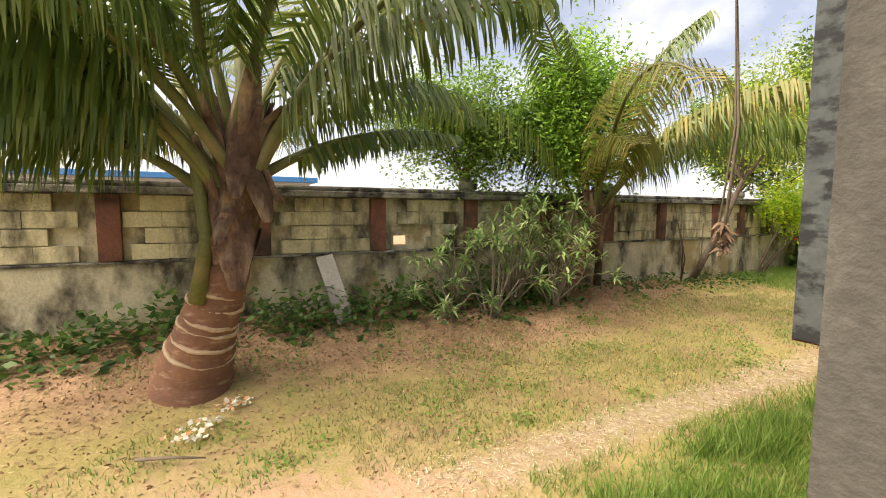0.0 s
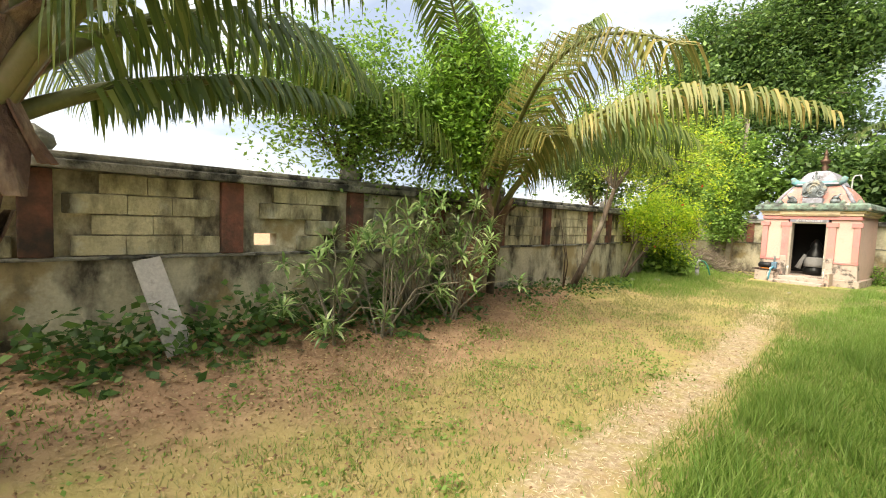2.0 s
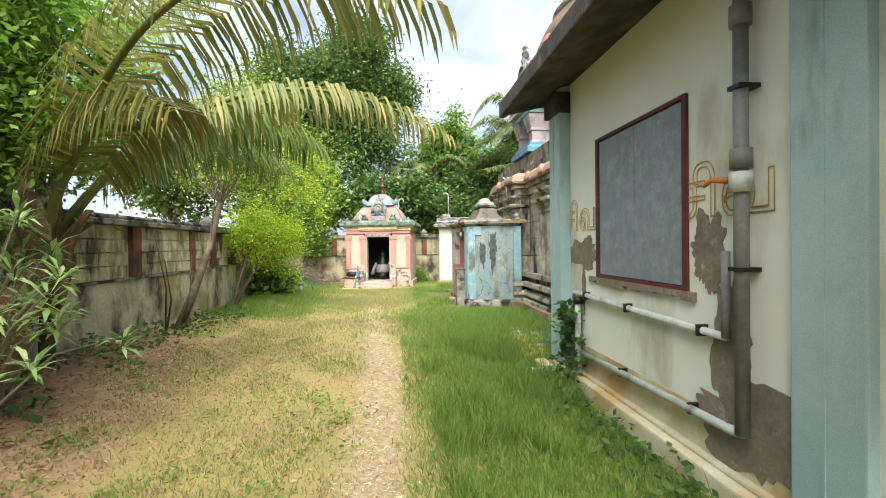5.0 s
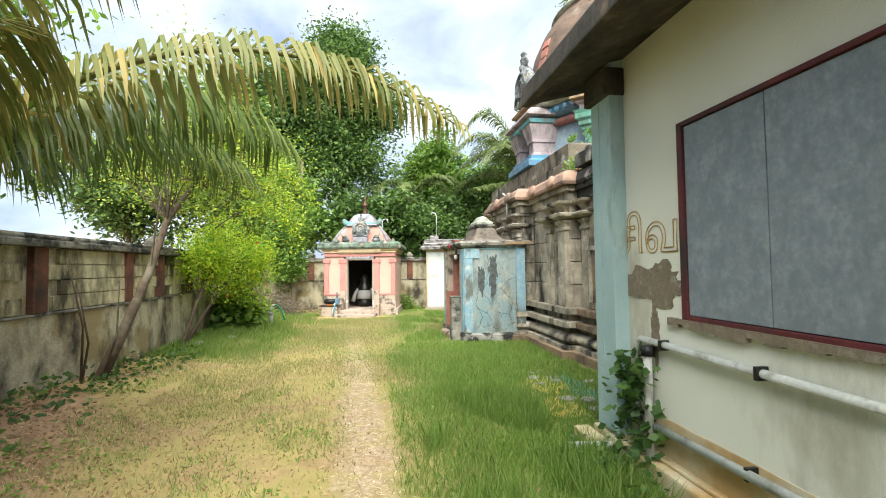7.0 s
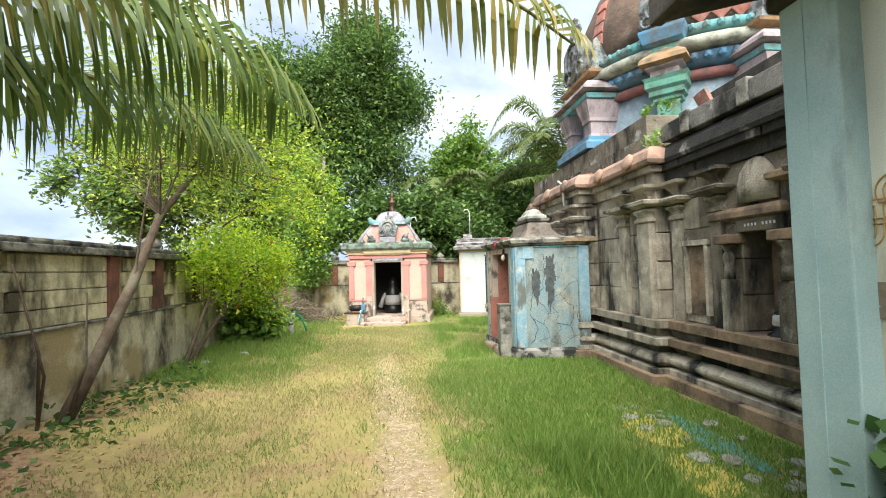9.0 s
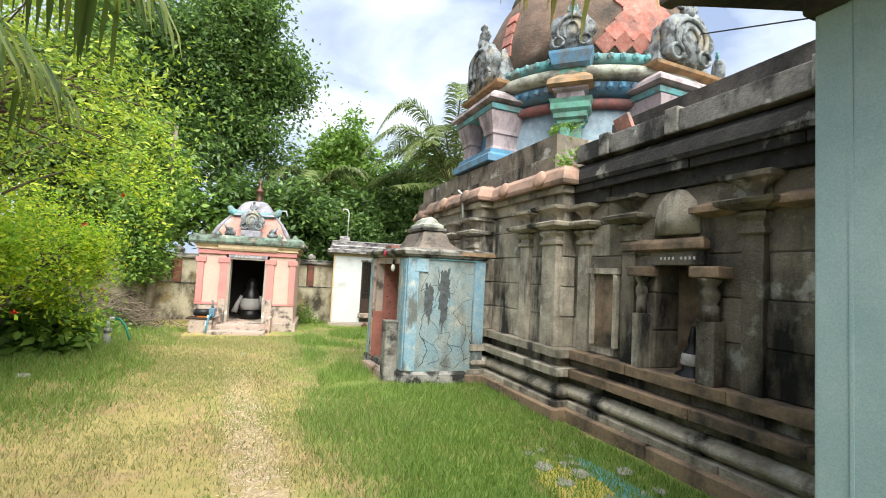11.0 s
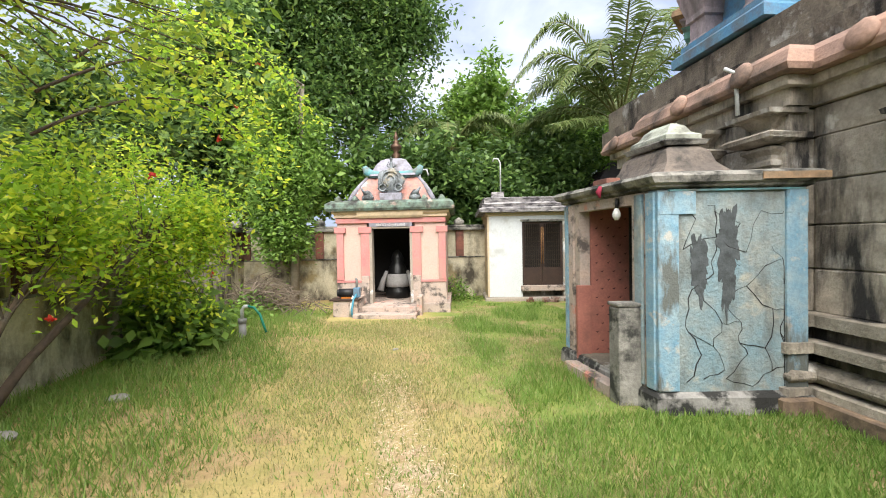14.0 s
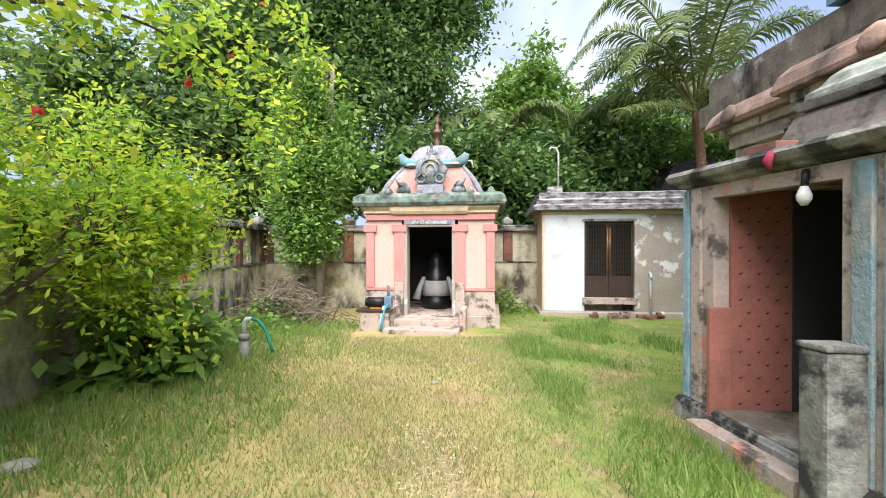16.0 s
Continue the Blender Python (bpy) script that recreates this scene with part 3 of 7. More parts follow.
HOLE = (9.22, 9.5, 1.3, 1.45)
WEST1 = compound_wall("wall_west_1", pose(WX, -6.5, 0), 17.5, [p + 6.5 for p in PILLARS if p < 10.5], HOLE)
WEST2 = compound_wall("wall_west_2", pose(WX, 11.0, 0, 0, 0, 4.3), 11.9, [0.12] + [p - 11 for p in PILLARS if 12 < p < 22.5])
NORTH = compound_wall("wall_north", pose(-4.6, 22.7, 0, 0, 0, -90), 8.4, [0.3, 2.4, 4.5, 6.6])
SOUTH = tagged(part("wall_south", box(-3.9, -6.8, -0.5, 12, -6.55, 2.2, 0.02), M["plaster_wall"]), "plain plastered yard wall", "wall", kind="structure")
EAST = tagged(part("wall_east", box(12.0, -6.8, -0.5, 12.25, 24, 2.2, 0.02), M["plaster_wall"]), "plain plastered yard wall", "wall", kind="structure")

# ---- the limewashed house ----
HX = 2.82
HOUSE = thing("house", "cream limewashed house with pale blue pilasters and a concrete eave", "house", pose(0, 0, 0))


def build_house():
    y0, y1, x1, top = 0.76, 7.18, 7.6, 3.66
    w1, w2 = (4.61, 6.12), (1.12, 2.24)
    sill, head = 1.31, 2.79
    t = 0.23
    spans = [(y0, w2[0], 0.5, top), (w2[1], w1[0], 0.5, top), (w1[1], y1, 0.5, top)]
    spans += [(a, b, z0, z1) for a, b in (w1, w2) for z0, z1 in ((0.5, sill), (head, top))]
    for a, b, z0, z1 in spans:
        part("wall", box(HX, a, z0, HX + t, b, z1), M["house_wall"], HOUSE, "cream limewashed front wall")
    for s in ((HX + t + 0.003, y0, x1, y0 + t), (HX + t + 0.003, y1 - t, x1, y1), (x1, y0, x1 + t, y1)):
        part("wall", box(s[0], s[1], 0.0, s[2], s[3], top), M["house_wall"], HOUSE, "cream limewashed wall")
    part("floor_slab", box(HX + t, y0 + t, 0.0, x1, y1 - t, 0.2), M["bare_render"], HOUSE)
    bm = box(HX - 0.008, y0, 0.2, HX + t, y1, 0.499)
    part("dado", bm, M["house_low"], HOUSE, "rust-stained lower wall")
    bm = bmesh.new()
    bx(bm, HX - 0.14, y0 + 0.5, -0.3, HX + t, y1 + 0.15, 0.16, 0.02)
    bx(bm, HX - 0.058, y0, 0.161, HX + t, y1 + 0.05, 0.199, 0.015)
    bx(bm, HX - 0.055, y0, -0.3, HX + t, y0 + 0.499, 0.16)
    part("plinth", bm, M["house_low"], HOUSE, "chipped cement plinth")
    for a, b, coat, proud in ((3.3, 3.7, "house_blue", 0.06), (6.86, y1 + 0.04, "house_blue", 0.14), (y0 - 0.04, 1.1, "dirty_coat", 0.06)):
        bm = box(HX - proud, a, 0.201, HX + 0.05, b, top - 0.002, 0.012)
        bx(bm, HX - proud - 0.006, a + 0.2, 0.3, HX - proud + 0.01, a + 0.215, top - 0.05)
        part("pilaster", bm, M[coat], HOUSE, "pale blue limewashed pilaster" if coat == "house_blue" else "grimy grey corner pilaster")
    # sloping eave and roof
    bm = bmesh.new()
    xs = [(HX - 0.66, 3.47), (HX + 0.0, 3.64), (HX + 2.6, 4.3), (x1 + 0.6, 3.2)]
    rows = []
    for yy in (y0 - 0.6, y1 + 0.5):
        rows.append([bm.verts.new((x, yy, z)) for x, z in xs] + [bm.verts.new((x, yy, z + 0.13)) for x, z in reversed(xs)])
    a, b = rows
    k = len(a)
    for i in range(k):
        bm.faces.new((a[i], a[(i + 1) % k], b[(i + 1) % k], b[i]))
    bm.faces.new(a[::-1])
    bm.faces.new(b)
    part("roof", bm, M["eave"], HOUSE, "blackened sloping concrete roof with an eave")
    bm = box(HX - 0.7, y0 - 0.62, 3.46, HX - 0.6, y1 + 0.52, 3.66, 0.02)
    part("eave_lip", bm, M["eave"], HOUSE, "crumbling eave edge with brown patches")
    bm = bmesh.new()
    bx(bm, HX - 0.2, 6.84, 3.3, HX + 0.1, y1 + 0.07, 3.56, 0.02)
    part("bracket", bm, M["eave"], HOUSE)
    # windows
    for a, b in (w1, w2):
        bm = bmesh.new()
        for s, e in ((a, a + 0.055), (b - 0.055, b)):
            bx(bm, HX - 0.025, s, sill, HX + 0.1, e, head, 0.006)
        bx(bm, HX - 0.025, a + 0.056, sill, HX + 0.1, b - 0.056, sill + 0.035, 0.006)
        bx(bm, HX - 0.025, a + 0.056, head - 0.035, HX + 0.1, b - 0.056, head, 0.006)
        part("window_frame", bm, M["maroon"], HOUSE, "maroon wooden window frame")
    for a, b in (w1, (w2[0], w2[0] + 0.45)):
        half = (a + b) / 2
        for s, e in ((a + 0.06, half - 0.004), (half + 0.004, b - 0.06)) if b - a > 1 else ((a + 0.06, b - 0.02),):
            bm = box(HX - 0.004, s, sill + 0.04, HX + 0.018, e, head - 0.04, 0.004)
            part("shutter", bm, M["sheet"], HOUSE, "dull galvanised sheet-metal shutter")
    # the open leaf
    leaf = part("open_shutter", box(HX - 0.73, w2[1] - 0.012, sill + 0.03, HX - 0.03, w2[1] + 0.0, head - 0.02, 0.003), M["sheet_old"], HOUSE, "sheet-metal shutter standing open")
    bm = bmesh.new()
    for x0, x1b in ((HX - 0.735, HX - 0.665), (HX - 0.1, HX - 0.025)):
        bx(bm, x0, w2[1] + 0.001, sill + 0.02, x1b, w2[1] + 0.04, head - 0.01, 0.004)
    for z in (sill + 0.02, (sill + head) / 2 + 0.1, head - 0.08):
        bx(bm, HX - 0.664, w2[1] + 0.001, z, HX - 0.101, w2[1] + 0.038, z + 0.07, 0.004)
    part("leaf_frame", bm, M["maroon"], leaf, "maroon wooden frame of the leaf")
    bm = box(HX - 0.664, w2[1] + 0.001, sill + 0.09, HX - 0.101, w2[1] + 0.008, head - 0.08)
    part("lining", bm, M["mesh_dark"], leaf)
    for i in range(14):
        y = w1[0] - 0.08 + i * 0.125
        bm = box(HX - 0.03 - random.uniform(0, 0.012), y, sill - random.uniform(0.03, 0.075), HX + 0.02, y + 0.124, sill + 0.004)
        part("sill_chunk", bm, M["bare_render"], HOUSE, "crumbling cement window sill")
    # patches where the coat has come away
    def patch(yc, zc, ry, rz, mat, d, seed):
        rng = random.Random(seed)
        bm = bmesh.new()
        ring = []
        n = 64
        for k in range(n):
            a = 2 * math.pi * k / n
            r = 1 + 0.55 * noise.noise((math.cos(a) * 1.7 + seed, math.sin(a) * 1.7, seed * 2.0)) + 0.3 * noise.noise((math.cos(a) * 6, math.sin(a) * 6, seed)) + rng.uniform(-0.06, 0.06)
            ring.append(bm.verts.new((HX - d, yc + ry * r * math.cos(a), zc + rz * r * math.sin(a))))
        f = bm.faces.new(ring)
        out = bmesh.ops.extrude_face_region(bm, geom=[f])["geom"]
        for v in out:
            if isinstance(v, bmesh.types.BMVert):
                v.co.x = HX + 0.002
        return part("bare_patch", bm, mat, HOUSE, "bare cement where limewash fell off")
    patch(6.45, 1.56, 0.42, 0.17, M["bare_render"], 0.006, 3)
    patch(4.42, 1.6, 0.15, 0.26, M["bare_render"], 0.006, 4)
    patch(4.2, 0.95, 0.16, 0.45, M["bare_render"], 0.0065, 7)
    patch(4.0, 0.5, 0.5, 0.26, M["bare_render"], 0.014, 5)
    patch(6.48, 1.2, 0.05, 0.3, M["bare_render"], 0.007, 8)


build_house()


def pipework():
    g = thing("downpipe", "grey rainwater pipe clipped to the limewashed wall", "pipe")
    part("pipe", tube(bmesh.new(), [(HX - 0.09, 4.0, 3.5), (HX - 0.09, 4.0, 0.5)], 0.042, 12), M["pipe_grey"], g)
    part("side_pipe", tube(bmesh.new(), [(HX - 0.06, 4.17, 1.62), (HX - 0.06, 4.17, 1.06)], 0.028, 10), M["pipe_grey"], g)
    for z in (2.12, 2.98):
        part("coupling", tube(bmesh.new(), [(HX - 0.09, 4.0, z), (HX - 0.09, 4.0, z + 0.12)], 0.062, 12), M["pipe_grey"], g)
    part("white_joint", tube(bmesh.new(), [(HX - 0.09, 4.0, 1.98), (HX - 0.09, 4.0, 2.1)], 0.066, 12), M["pipe_white"], g, "white plastic joint")
    part("spout", tube(bmesh.new(), [(HX - 0.1, 4.08, 2.06), (HX - 0.13, 4.2, 2.08), (HX - 0.16, 4.24, 2.04)], [0.02, 0.018, 0.012], 8), M["orange"], g, "orange tap spout")
    for z in (1.5, 2.6, 3.2):
        part("clip", box(HX - 0.14, 3.95, z, HX - 0.001, 4.05, z + 0.025), M["black"], g)
    w = thing("water_pipes", "white plastic water pipes running along the house wall", "pipe")
    part("upper_pipe", tube(bmesh.new(), [(HX - 0.05, 4.17, 1.06), (HX - 0.05, 6.62, 1.1), (HX - 0.06, 6.66, 1.06), (HX - 0.06, 6.66, 0.05)], 0.027, 10), M["pipe_white"], w)
    part("lower_pipe", tube(bmesh.new(), [(HX - 0.08, 4.0, 0.51), (HX - 0.08, 4.12, 0.49), (HX - 0.07, 6.4, 0.43)], 0.032, 10), M["pipe_white"], w)
    part("riser", tube(bmesh.new(), [(HX - 0.08, 6.48, 0.05), (HX - 0.08, 6.48, 1.0)], 0.035, 10), M["pipe_white"], w)
    part("valve", tube(bmesh.new(), [(HX - 0.08, 6.48, 0.98), (HX - 0.08, 6.48, 1.06)], 0.05, 10), M["black"], w, "black plastic cap")
    for y, z in ((4.4, 1.065), (5.4, 1.08), (6.3, 1.09), (4.5, 0.48), (5.5, 0.455)):
        part("clip", box(HX - 0.09, y, z - 0.04, HX - 0.01, y + 0.025, z + 0.04), M["black"], w)
    o = part("loose_pipe", tube(bmesh.new(), [(2.3, 7.08, 0.06), (2.76, 6.95, 0.075)], 0.032, 10), M["pipe_white"])
    tagged(o, "short white plastic pipe lying in the grass", "pipe")
    s = part("kerb_stone", box(2.5, 7.05, -0.05, 2.66, 7.4, 0.12, 0.02), M["house_low"])
    tagged(s, "pale cement stone at the house corner", "stone")


pipework()


def painted_word(body, y, z, height, parent_label, depth=0.0048):
    """Hollow chalk letters on the house front."""
    cu = bpy.data.curves.new("painted_word", 'FONT')
    cu.body, cu.size, cu.align_x, cu.fill_mode, cu.bevel_depth, cu.bevel_resolution = body, height, 'CENTER', 'NONE', depth, 0
    cu.materials.append(M["chalk"])
    ob = new("painted_word", cu)
    ob.matrix_world = Matrix.Translation((HX - 0.006, y, z)) @ Matrix(((0, 0, -1, 0), (-1, 0, 0, 0), (0, 1, 0, 0), (0, 0, 0, 1)))
    return tagged(ob, parent_label, "writing")


for y, z, h in ((6.58, 1.83, 0.44), (4.28, 1.86, 0.46), (2.78, 1.88, 0.48)):
    painted_word("சிவ", y, z, h, "hollow ochre letters painted on the limewashed wall")

# ---- the stone temple ----
TEMPLE = thing("stone_temple", "weathered granite temple with moulded base, pilasters and cornice", "temple")
BAYS = [(4.45, 6.6, 11.2, 0.0), (4.25, 11.2, 13.25, 0.004), (3.98, 13.25, 15.5, 0.008), (4.25, 15.5, 17.1, 0.012)]


def build_temple():
    for i, (x, a, b, d) in enumerate(BAYS):
        def course(name, o0, o1, z0, z1, mat, label="", soft=0.02, joint=1.25):
            y = a - (o0 if i else 0)
            end = b + (o0 if i in (0, 1, 2, 3) and (i == 3 or BAYS[min(i + 1, 3)][0] > x) else 0)
            while y < end - 0.02:
                e = min(y + joint * random.uniform(0.75, 1.25), end)
                if end - e < 0.3:
                    e = end
                j = random.uniform(-0.012, 0.012)
                piece(name, name + mat.name, mat, x - o0 + j, y + 0.004, z0 + d, x + 0.5, e - 0.004, z1 + d, TEMPLE, 0.004)
                y = e
        course("base_block", 0.36, 0, -0.3, 0.16, M["stone_brown"])
        course("base_block", 0.28, 0, 0.16, 0.24, M["stone"])
        bm = bmesh.new()
        n = 10
        prof = [(0.2 + 0.12 * math.sin(math.pi * k / n), 0.24 + 0.2 * k / n) for k in range(n + 1)]
        mould(bm, x + 0.05, a + 0.02, 9, b - 0.02, [(o - 0.02, z + d) for o, z in prof], 0.006)
        part("round_course", bm, M["stone"], TEMPLE, "rounded base moulding")
        # both recessed courses are darker than the slabs between them
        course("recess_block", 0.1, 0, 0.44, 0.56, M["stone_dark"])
        course("base_slab", 0.26, 0, 0.56, 0.67, M["stone_brown" if i == 0 else "stone"])
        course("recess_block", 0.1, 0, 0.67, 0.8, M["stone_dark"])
        course("base_slab", 0.2, 0, 0.8, 0.92, M["stone_brown" if i == 0 else "stone"])
        # wall of ashlar
        rows = [0.92, 1.36, 1.8, 2.24, 2.68, 2.98]
        for r, (z0, z1) in enumerate(zip(rows, rows[1:])):
            y = a
            while y < b - 0.02:
                e = min(y + random.uniform(0.7, 1.2), b)
                if b - e < 0.35:
                    e = b
                if i == 0 and z1 < 2.3 and e > 9.13 and y < 9.74:
                    if y < 9.1:
                        piece("wall_block", "wb_dark", M["stone_dark"], x, y + 0.003, z0 + 0.003, x + 0.4, 9.13, z1 - 0.003, TEMPLE)
                    if e > 9.77:
                        piece("wall_block", "wb_dark", M["stone_dark"], x, 9.74, z0 + 0.003, x + 0.4, e - 0.003, z1 - 0.003, TEMPLE)
                else:
                    mat = M["stone_dark"] if i == 0 and (y < 10.3 or r > 3) else M["stone"]
                    piece("wall_block", "wb" + mat.name, mat, x + random.uniform(-0.006, 0.006), y + 0.003, z0 + 0.003, x + 0.4, e - 0.003, z1 - 0.003, TEMPLE)
                y = e
        # beams and cornice of the hall bay use a near-black stone
        course("beam_block", 0.06, 0, 2.98, 3.16, M["soot_stone" if i == 0 else "stone"])
        course("beam_block", 0.14, 0, 3.16, 3.26, M["soot_stone" if i == 0 else "stone"])
        # curved cornice
        o = 0.26 if i else 0.2
        bm = bmesh.new()
        prof = [(0.12, 3.262), (o, 3.265), (o + 0.02, 3.32), (o - 0.03, 3.46), (o - 0.12, 3.55), (0.02, 3.58)]
        mould(bm, x + 0.02, a + 0.01, 9, b - 0.01, [(oo, z + d) for oo, z in prof], 0.01)
        part("cornice", bm, M["soot_stone" if i == 0 else "kapota"], TEMPLE, "sooty cornice" if i == 0 else "pinkish curved cornice")
        if i:
            y = a + 0.1
            while y < b - 0.3:
                bm = lathe(bmesh.new(), [(0.13, 0), (0.14, 0.05), (0.1, 0.08), (0.03, 0.09)], 0, 0, 10)
                ob = part("cornice_boss", bm, M["kapota"], TEMPLE)
                ob.matrix_local = pose(x - o + 0.03, y + 0.2, 3.38 + d, 0, -70, 0)
                y += 1.05
    # parapet over the hall
    bm = bmesh.new()
    bx(bm, 4.3, 6.6, 3.585, 4.75, 11.05, 3.84, 0.015)
    part("parapet", bm, M["parapet"], TEMPLE, "black-stained grey parapet slab")
    for y in (7.9, 9.35, 10.4):
        part("parapet_post", box(4.27, y, 3.586, 4.78, y + 0.17, 3.88, 0.02), M["coping"], TEMPLE)
    bm = bmesh.new()
    for v in ((5.0, 6.6, 3.6), (5.0, 11.1, 3.6), (6.2, 11.1, 3.6), (6.2, 6.6, 3.6), (5.0, 6.6, 4.4), (5.0, 11.1, 4.3), (6.2, 11.1, 4.45), (6.2, 6.6, 4.55)):
        bm.verts.new(v)
    bm.verts.ensure_lookup_table()
    for f in ((0, 1, 2, 3), (4, 5, 6, 7), (0, 1, 5, 4), (1, 2, 6, 5), (2, 3, 7, 6), (3, 0, 4, 7)):
        bm.faces.new([bm.verts[k] for k in f])
    part("hall_roof", bm, M["eave"], TEMPLE, "low dark roof edge over the hall")
    part("roof_slab", box(4.46, 6.6, 3.3, 9, 17.0, 3.57), M["stone_dark"], TEMPLE)
    bm = box(4.84, 6.7, -0.3, 9.0, 17.0, 3.29)
    part("core", bm, M["stone_dark"], TEMPLE)
    # pilasters with capitals
    def pilaster(x, y, w, d, mat, base=0.92, top=2.98):
        bm = bmesh.new()
        bx(bm, x - d, y - w / 2, base, x + 0.05, y + w / 2, 2.4, 0.008)
        part("pilaster_shaft", bm, mat, TEMPLE)
        bm = bmesh.new()
        mould(bm, x - d, y - w / 2, x + 0.04, y + w / 2, [(-0.01, 2.401), (0.03, 2.42), (0.03, 2.46), (-0.005, 2.49), (-0.005, 2.53), (0.05, 2.58), (0.05, 2.61), (0.0, 2.63)], 0.003)
        mould(bm, x - d, y - w / 2, x + 0.04, y + w / 2, [(0.0, 2.631), (0.1, 2.65), (0.17, 2.68), (0.18, 2.72), (0.14, 2.745), (0.02, 2.75)], 0.01)
        mould(bm, x - d, y - w / 2, x + 0.04, y + w / 2, [(-0.03, 2.751), (-0.02, 2.82), (0.05, 2.9), (0.14, 2.93), (0.15, 2.978)], 0.006)
        part("capital", bm, mat, TEMPLE, "carved bracket capital")
    for x, y, w, d, mat in ((4.25, 11.42, 0.34, 0.1, M["stone"]), (4.25, 12.12, 0.24, 0.07, M["stone"]), (3.98, 13.5, 0.3, 0.1, M["stone"]), (3.98, 14.4, 0.24, 0.08, M["stone"]), (3.98, 15.3, 0.3, 0.1, M["stone"]),
                            (4.25, 16.2, 0.24, 0.08, M["stone"]), (4.45, 10.95, 0.22, 0.05, M["stone"]), (4.45, 10.1, 0.2, 0.07, M["stone_dark"]), (4.45, 8.6, 0.2, 0.07, M["stone_dark"]), (4.45, 7.6, 0.2, 0.07, M["stone_dark"])):
        pilaster(x, y, w, d, mat)
    # framed panel beside the niche
    bm = bmesh.new()
    for s in ((10.3, 1.05, 10.36, 2.0), (10.72, 1.05, 10.78, 2.0)):
        bx(bm, 4.39, s[0], s[1], 4.46, s[2], s[3], 0.006)
    bx(bm, 4.385, 10.28, 2.003, 4.46, 10.8, 2.08, 0.006)
    part("panel_frame", bm, M["stone"], TEMPLE, "carved stone panel frame")
    part("panel", box(4.435, 10.362, 1.05, 4.46, 10.718, 2.0), M["stone_brown"], TEMPLE, "brown stone panel")
    # niche
    niche = part("niche", box(4.83, 9.12, 0.7, 4.95, 9.76, 2.3), M["stone_brown"], TEMPLE, "brown stone back of the niche")
    for y, mat, hw, sx in ((9.86, M["stone"], 0.07, 4.36), (8.99, M["stone_dark"], 0.1, 4.35)):
        bm = bmesh.new()
        bx(bm, sx - 0.07, y - hw, 0.92, sx + 0.1, y + hw, 1.55, 0.01)
        lathe(bm, [(0.85 * hw, 1.551), (0.85 * hw, 1.7), (0.65 * hw, 1.72), (0.9 * hw, 1.78), (hw, 1.84), (0.6 * hw, 1.9), (1.1 * hw, 1.95), (1.2 * hw, 1.98)], sx, y, 12)
        part("niche_column", bm, mat, TEMPLE, "small carved column")
        part("column_slab", box(sx - 0.12, y - hw - 0.07, 1.985, 4.5, y + hw + 0.06, 2.1, 0.02), M["stone_brown"], TEMPLE, "brown slab on the column")
    part("lintel", box(4.4, 9.1, 2.12, 4.6, 9.78, 2.27, 0.01), M["stone_dark"], TEMPLE)
    bm = mould(bmesh.new(), 4.42, 9.14, 4.7, 10.12, [(0.02, 2.272), (0.08, 2.3), (0.08, 2.37), (0.05, 2.41), (0.0, 2.42)], 0.008)
    part("niche_cornice", bm, M["stone_brown"], TEMPLE, "brown projecting slab over the niche")
    bm = bmesh.new()
    for k in range(9):
        y = 9.2 + k * 0.052
        if k != 4:
            bx(bm, 4.396, y, 2.18, 4.402, y + 0.024, 2.212)
    tagged(part("lettering", bm, M["letter_white"], niche, "row of white painted letters"), kind="stuff")
    bm = bmesh.new()
    lathe(bm, [(0.3, 0.0), (0.29, 0.18), (0.24, 0.36), (0.13, 0.48), (0.02, 0.52)], 0, 0, 20)
    for v in bm.verts:
        v.co.x = v.co.x * 0.28
    arch = part("arch_relief", bm, M["stone"], TEMPLE, "whitened dome-shaped relief")
    arch.matrix_local = pose(4.43, 9.46, 2.46)
    for y in (9.0, 8.2):
        bm = mould(bmesh.new(), 4.43, y - 0.5, 4.6, y + 0.1, [(0.0, 2.62), (0.12, 2.66), (0.12, 2.72), (0.0, 2.78)], 0.005)
        part("relief_slab", bm, M["stone_brown"], TEMPLE)
    # idol
    bm = bmesh.new()
    lathe(bm, [(0.19, 0.8), (0.18, 0.93), (0.11, 0.98), (0.115, 1.06), (0.1, 1.18), (0.05, 1.23), (0.06, 1.29), (0.035, 1.38), (0.02, 1.46)], 4.6, 9.36, 14)
    idol = part("idol", bm, M["idol"])
    tagged(idol, "small black oiled stone idol standing in the wall niche", "statue")
    bm = lathe(bmesh.new(), [(0.1, 1.02), (0.125, 1.05), (0.115, 1.14), (0.09, 1.18), (0.08, 1.185)], 4.6, 9.36, 14)
    tagged(part("idol_cloth", bm, M["board"]), "white cloth wrapped round the niche idol", "cloth")


build_temple()
# ---- the painted tower over the temple ----
TOWER = thing("temple_tower", "painted stucco temple tower with a bare brown dome and carved gables", "tower", pose(7.7, 15.0, 0))


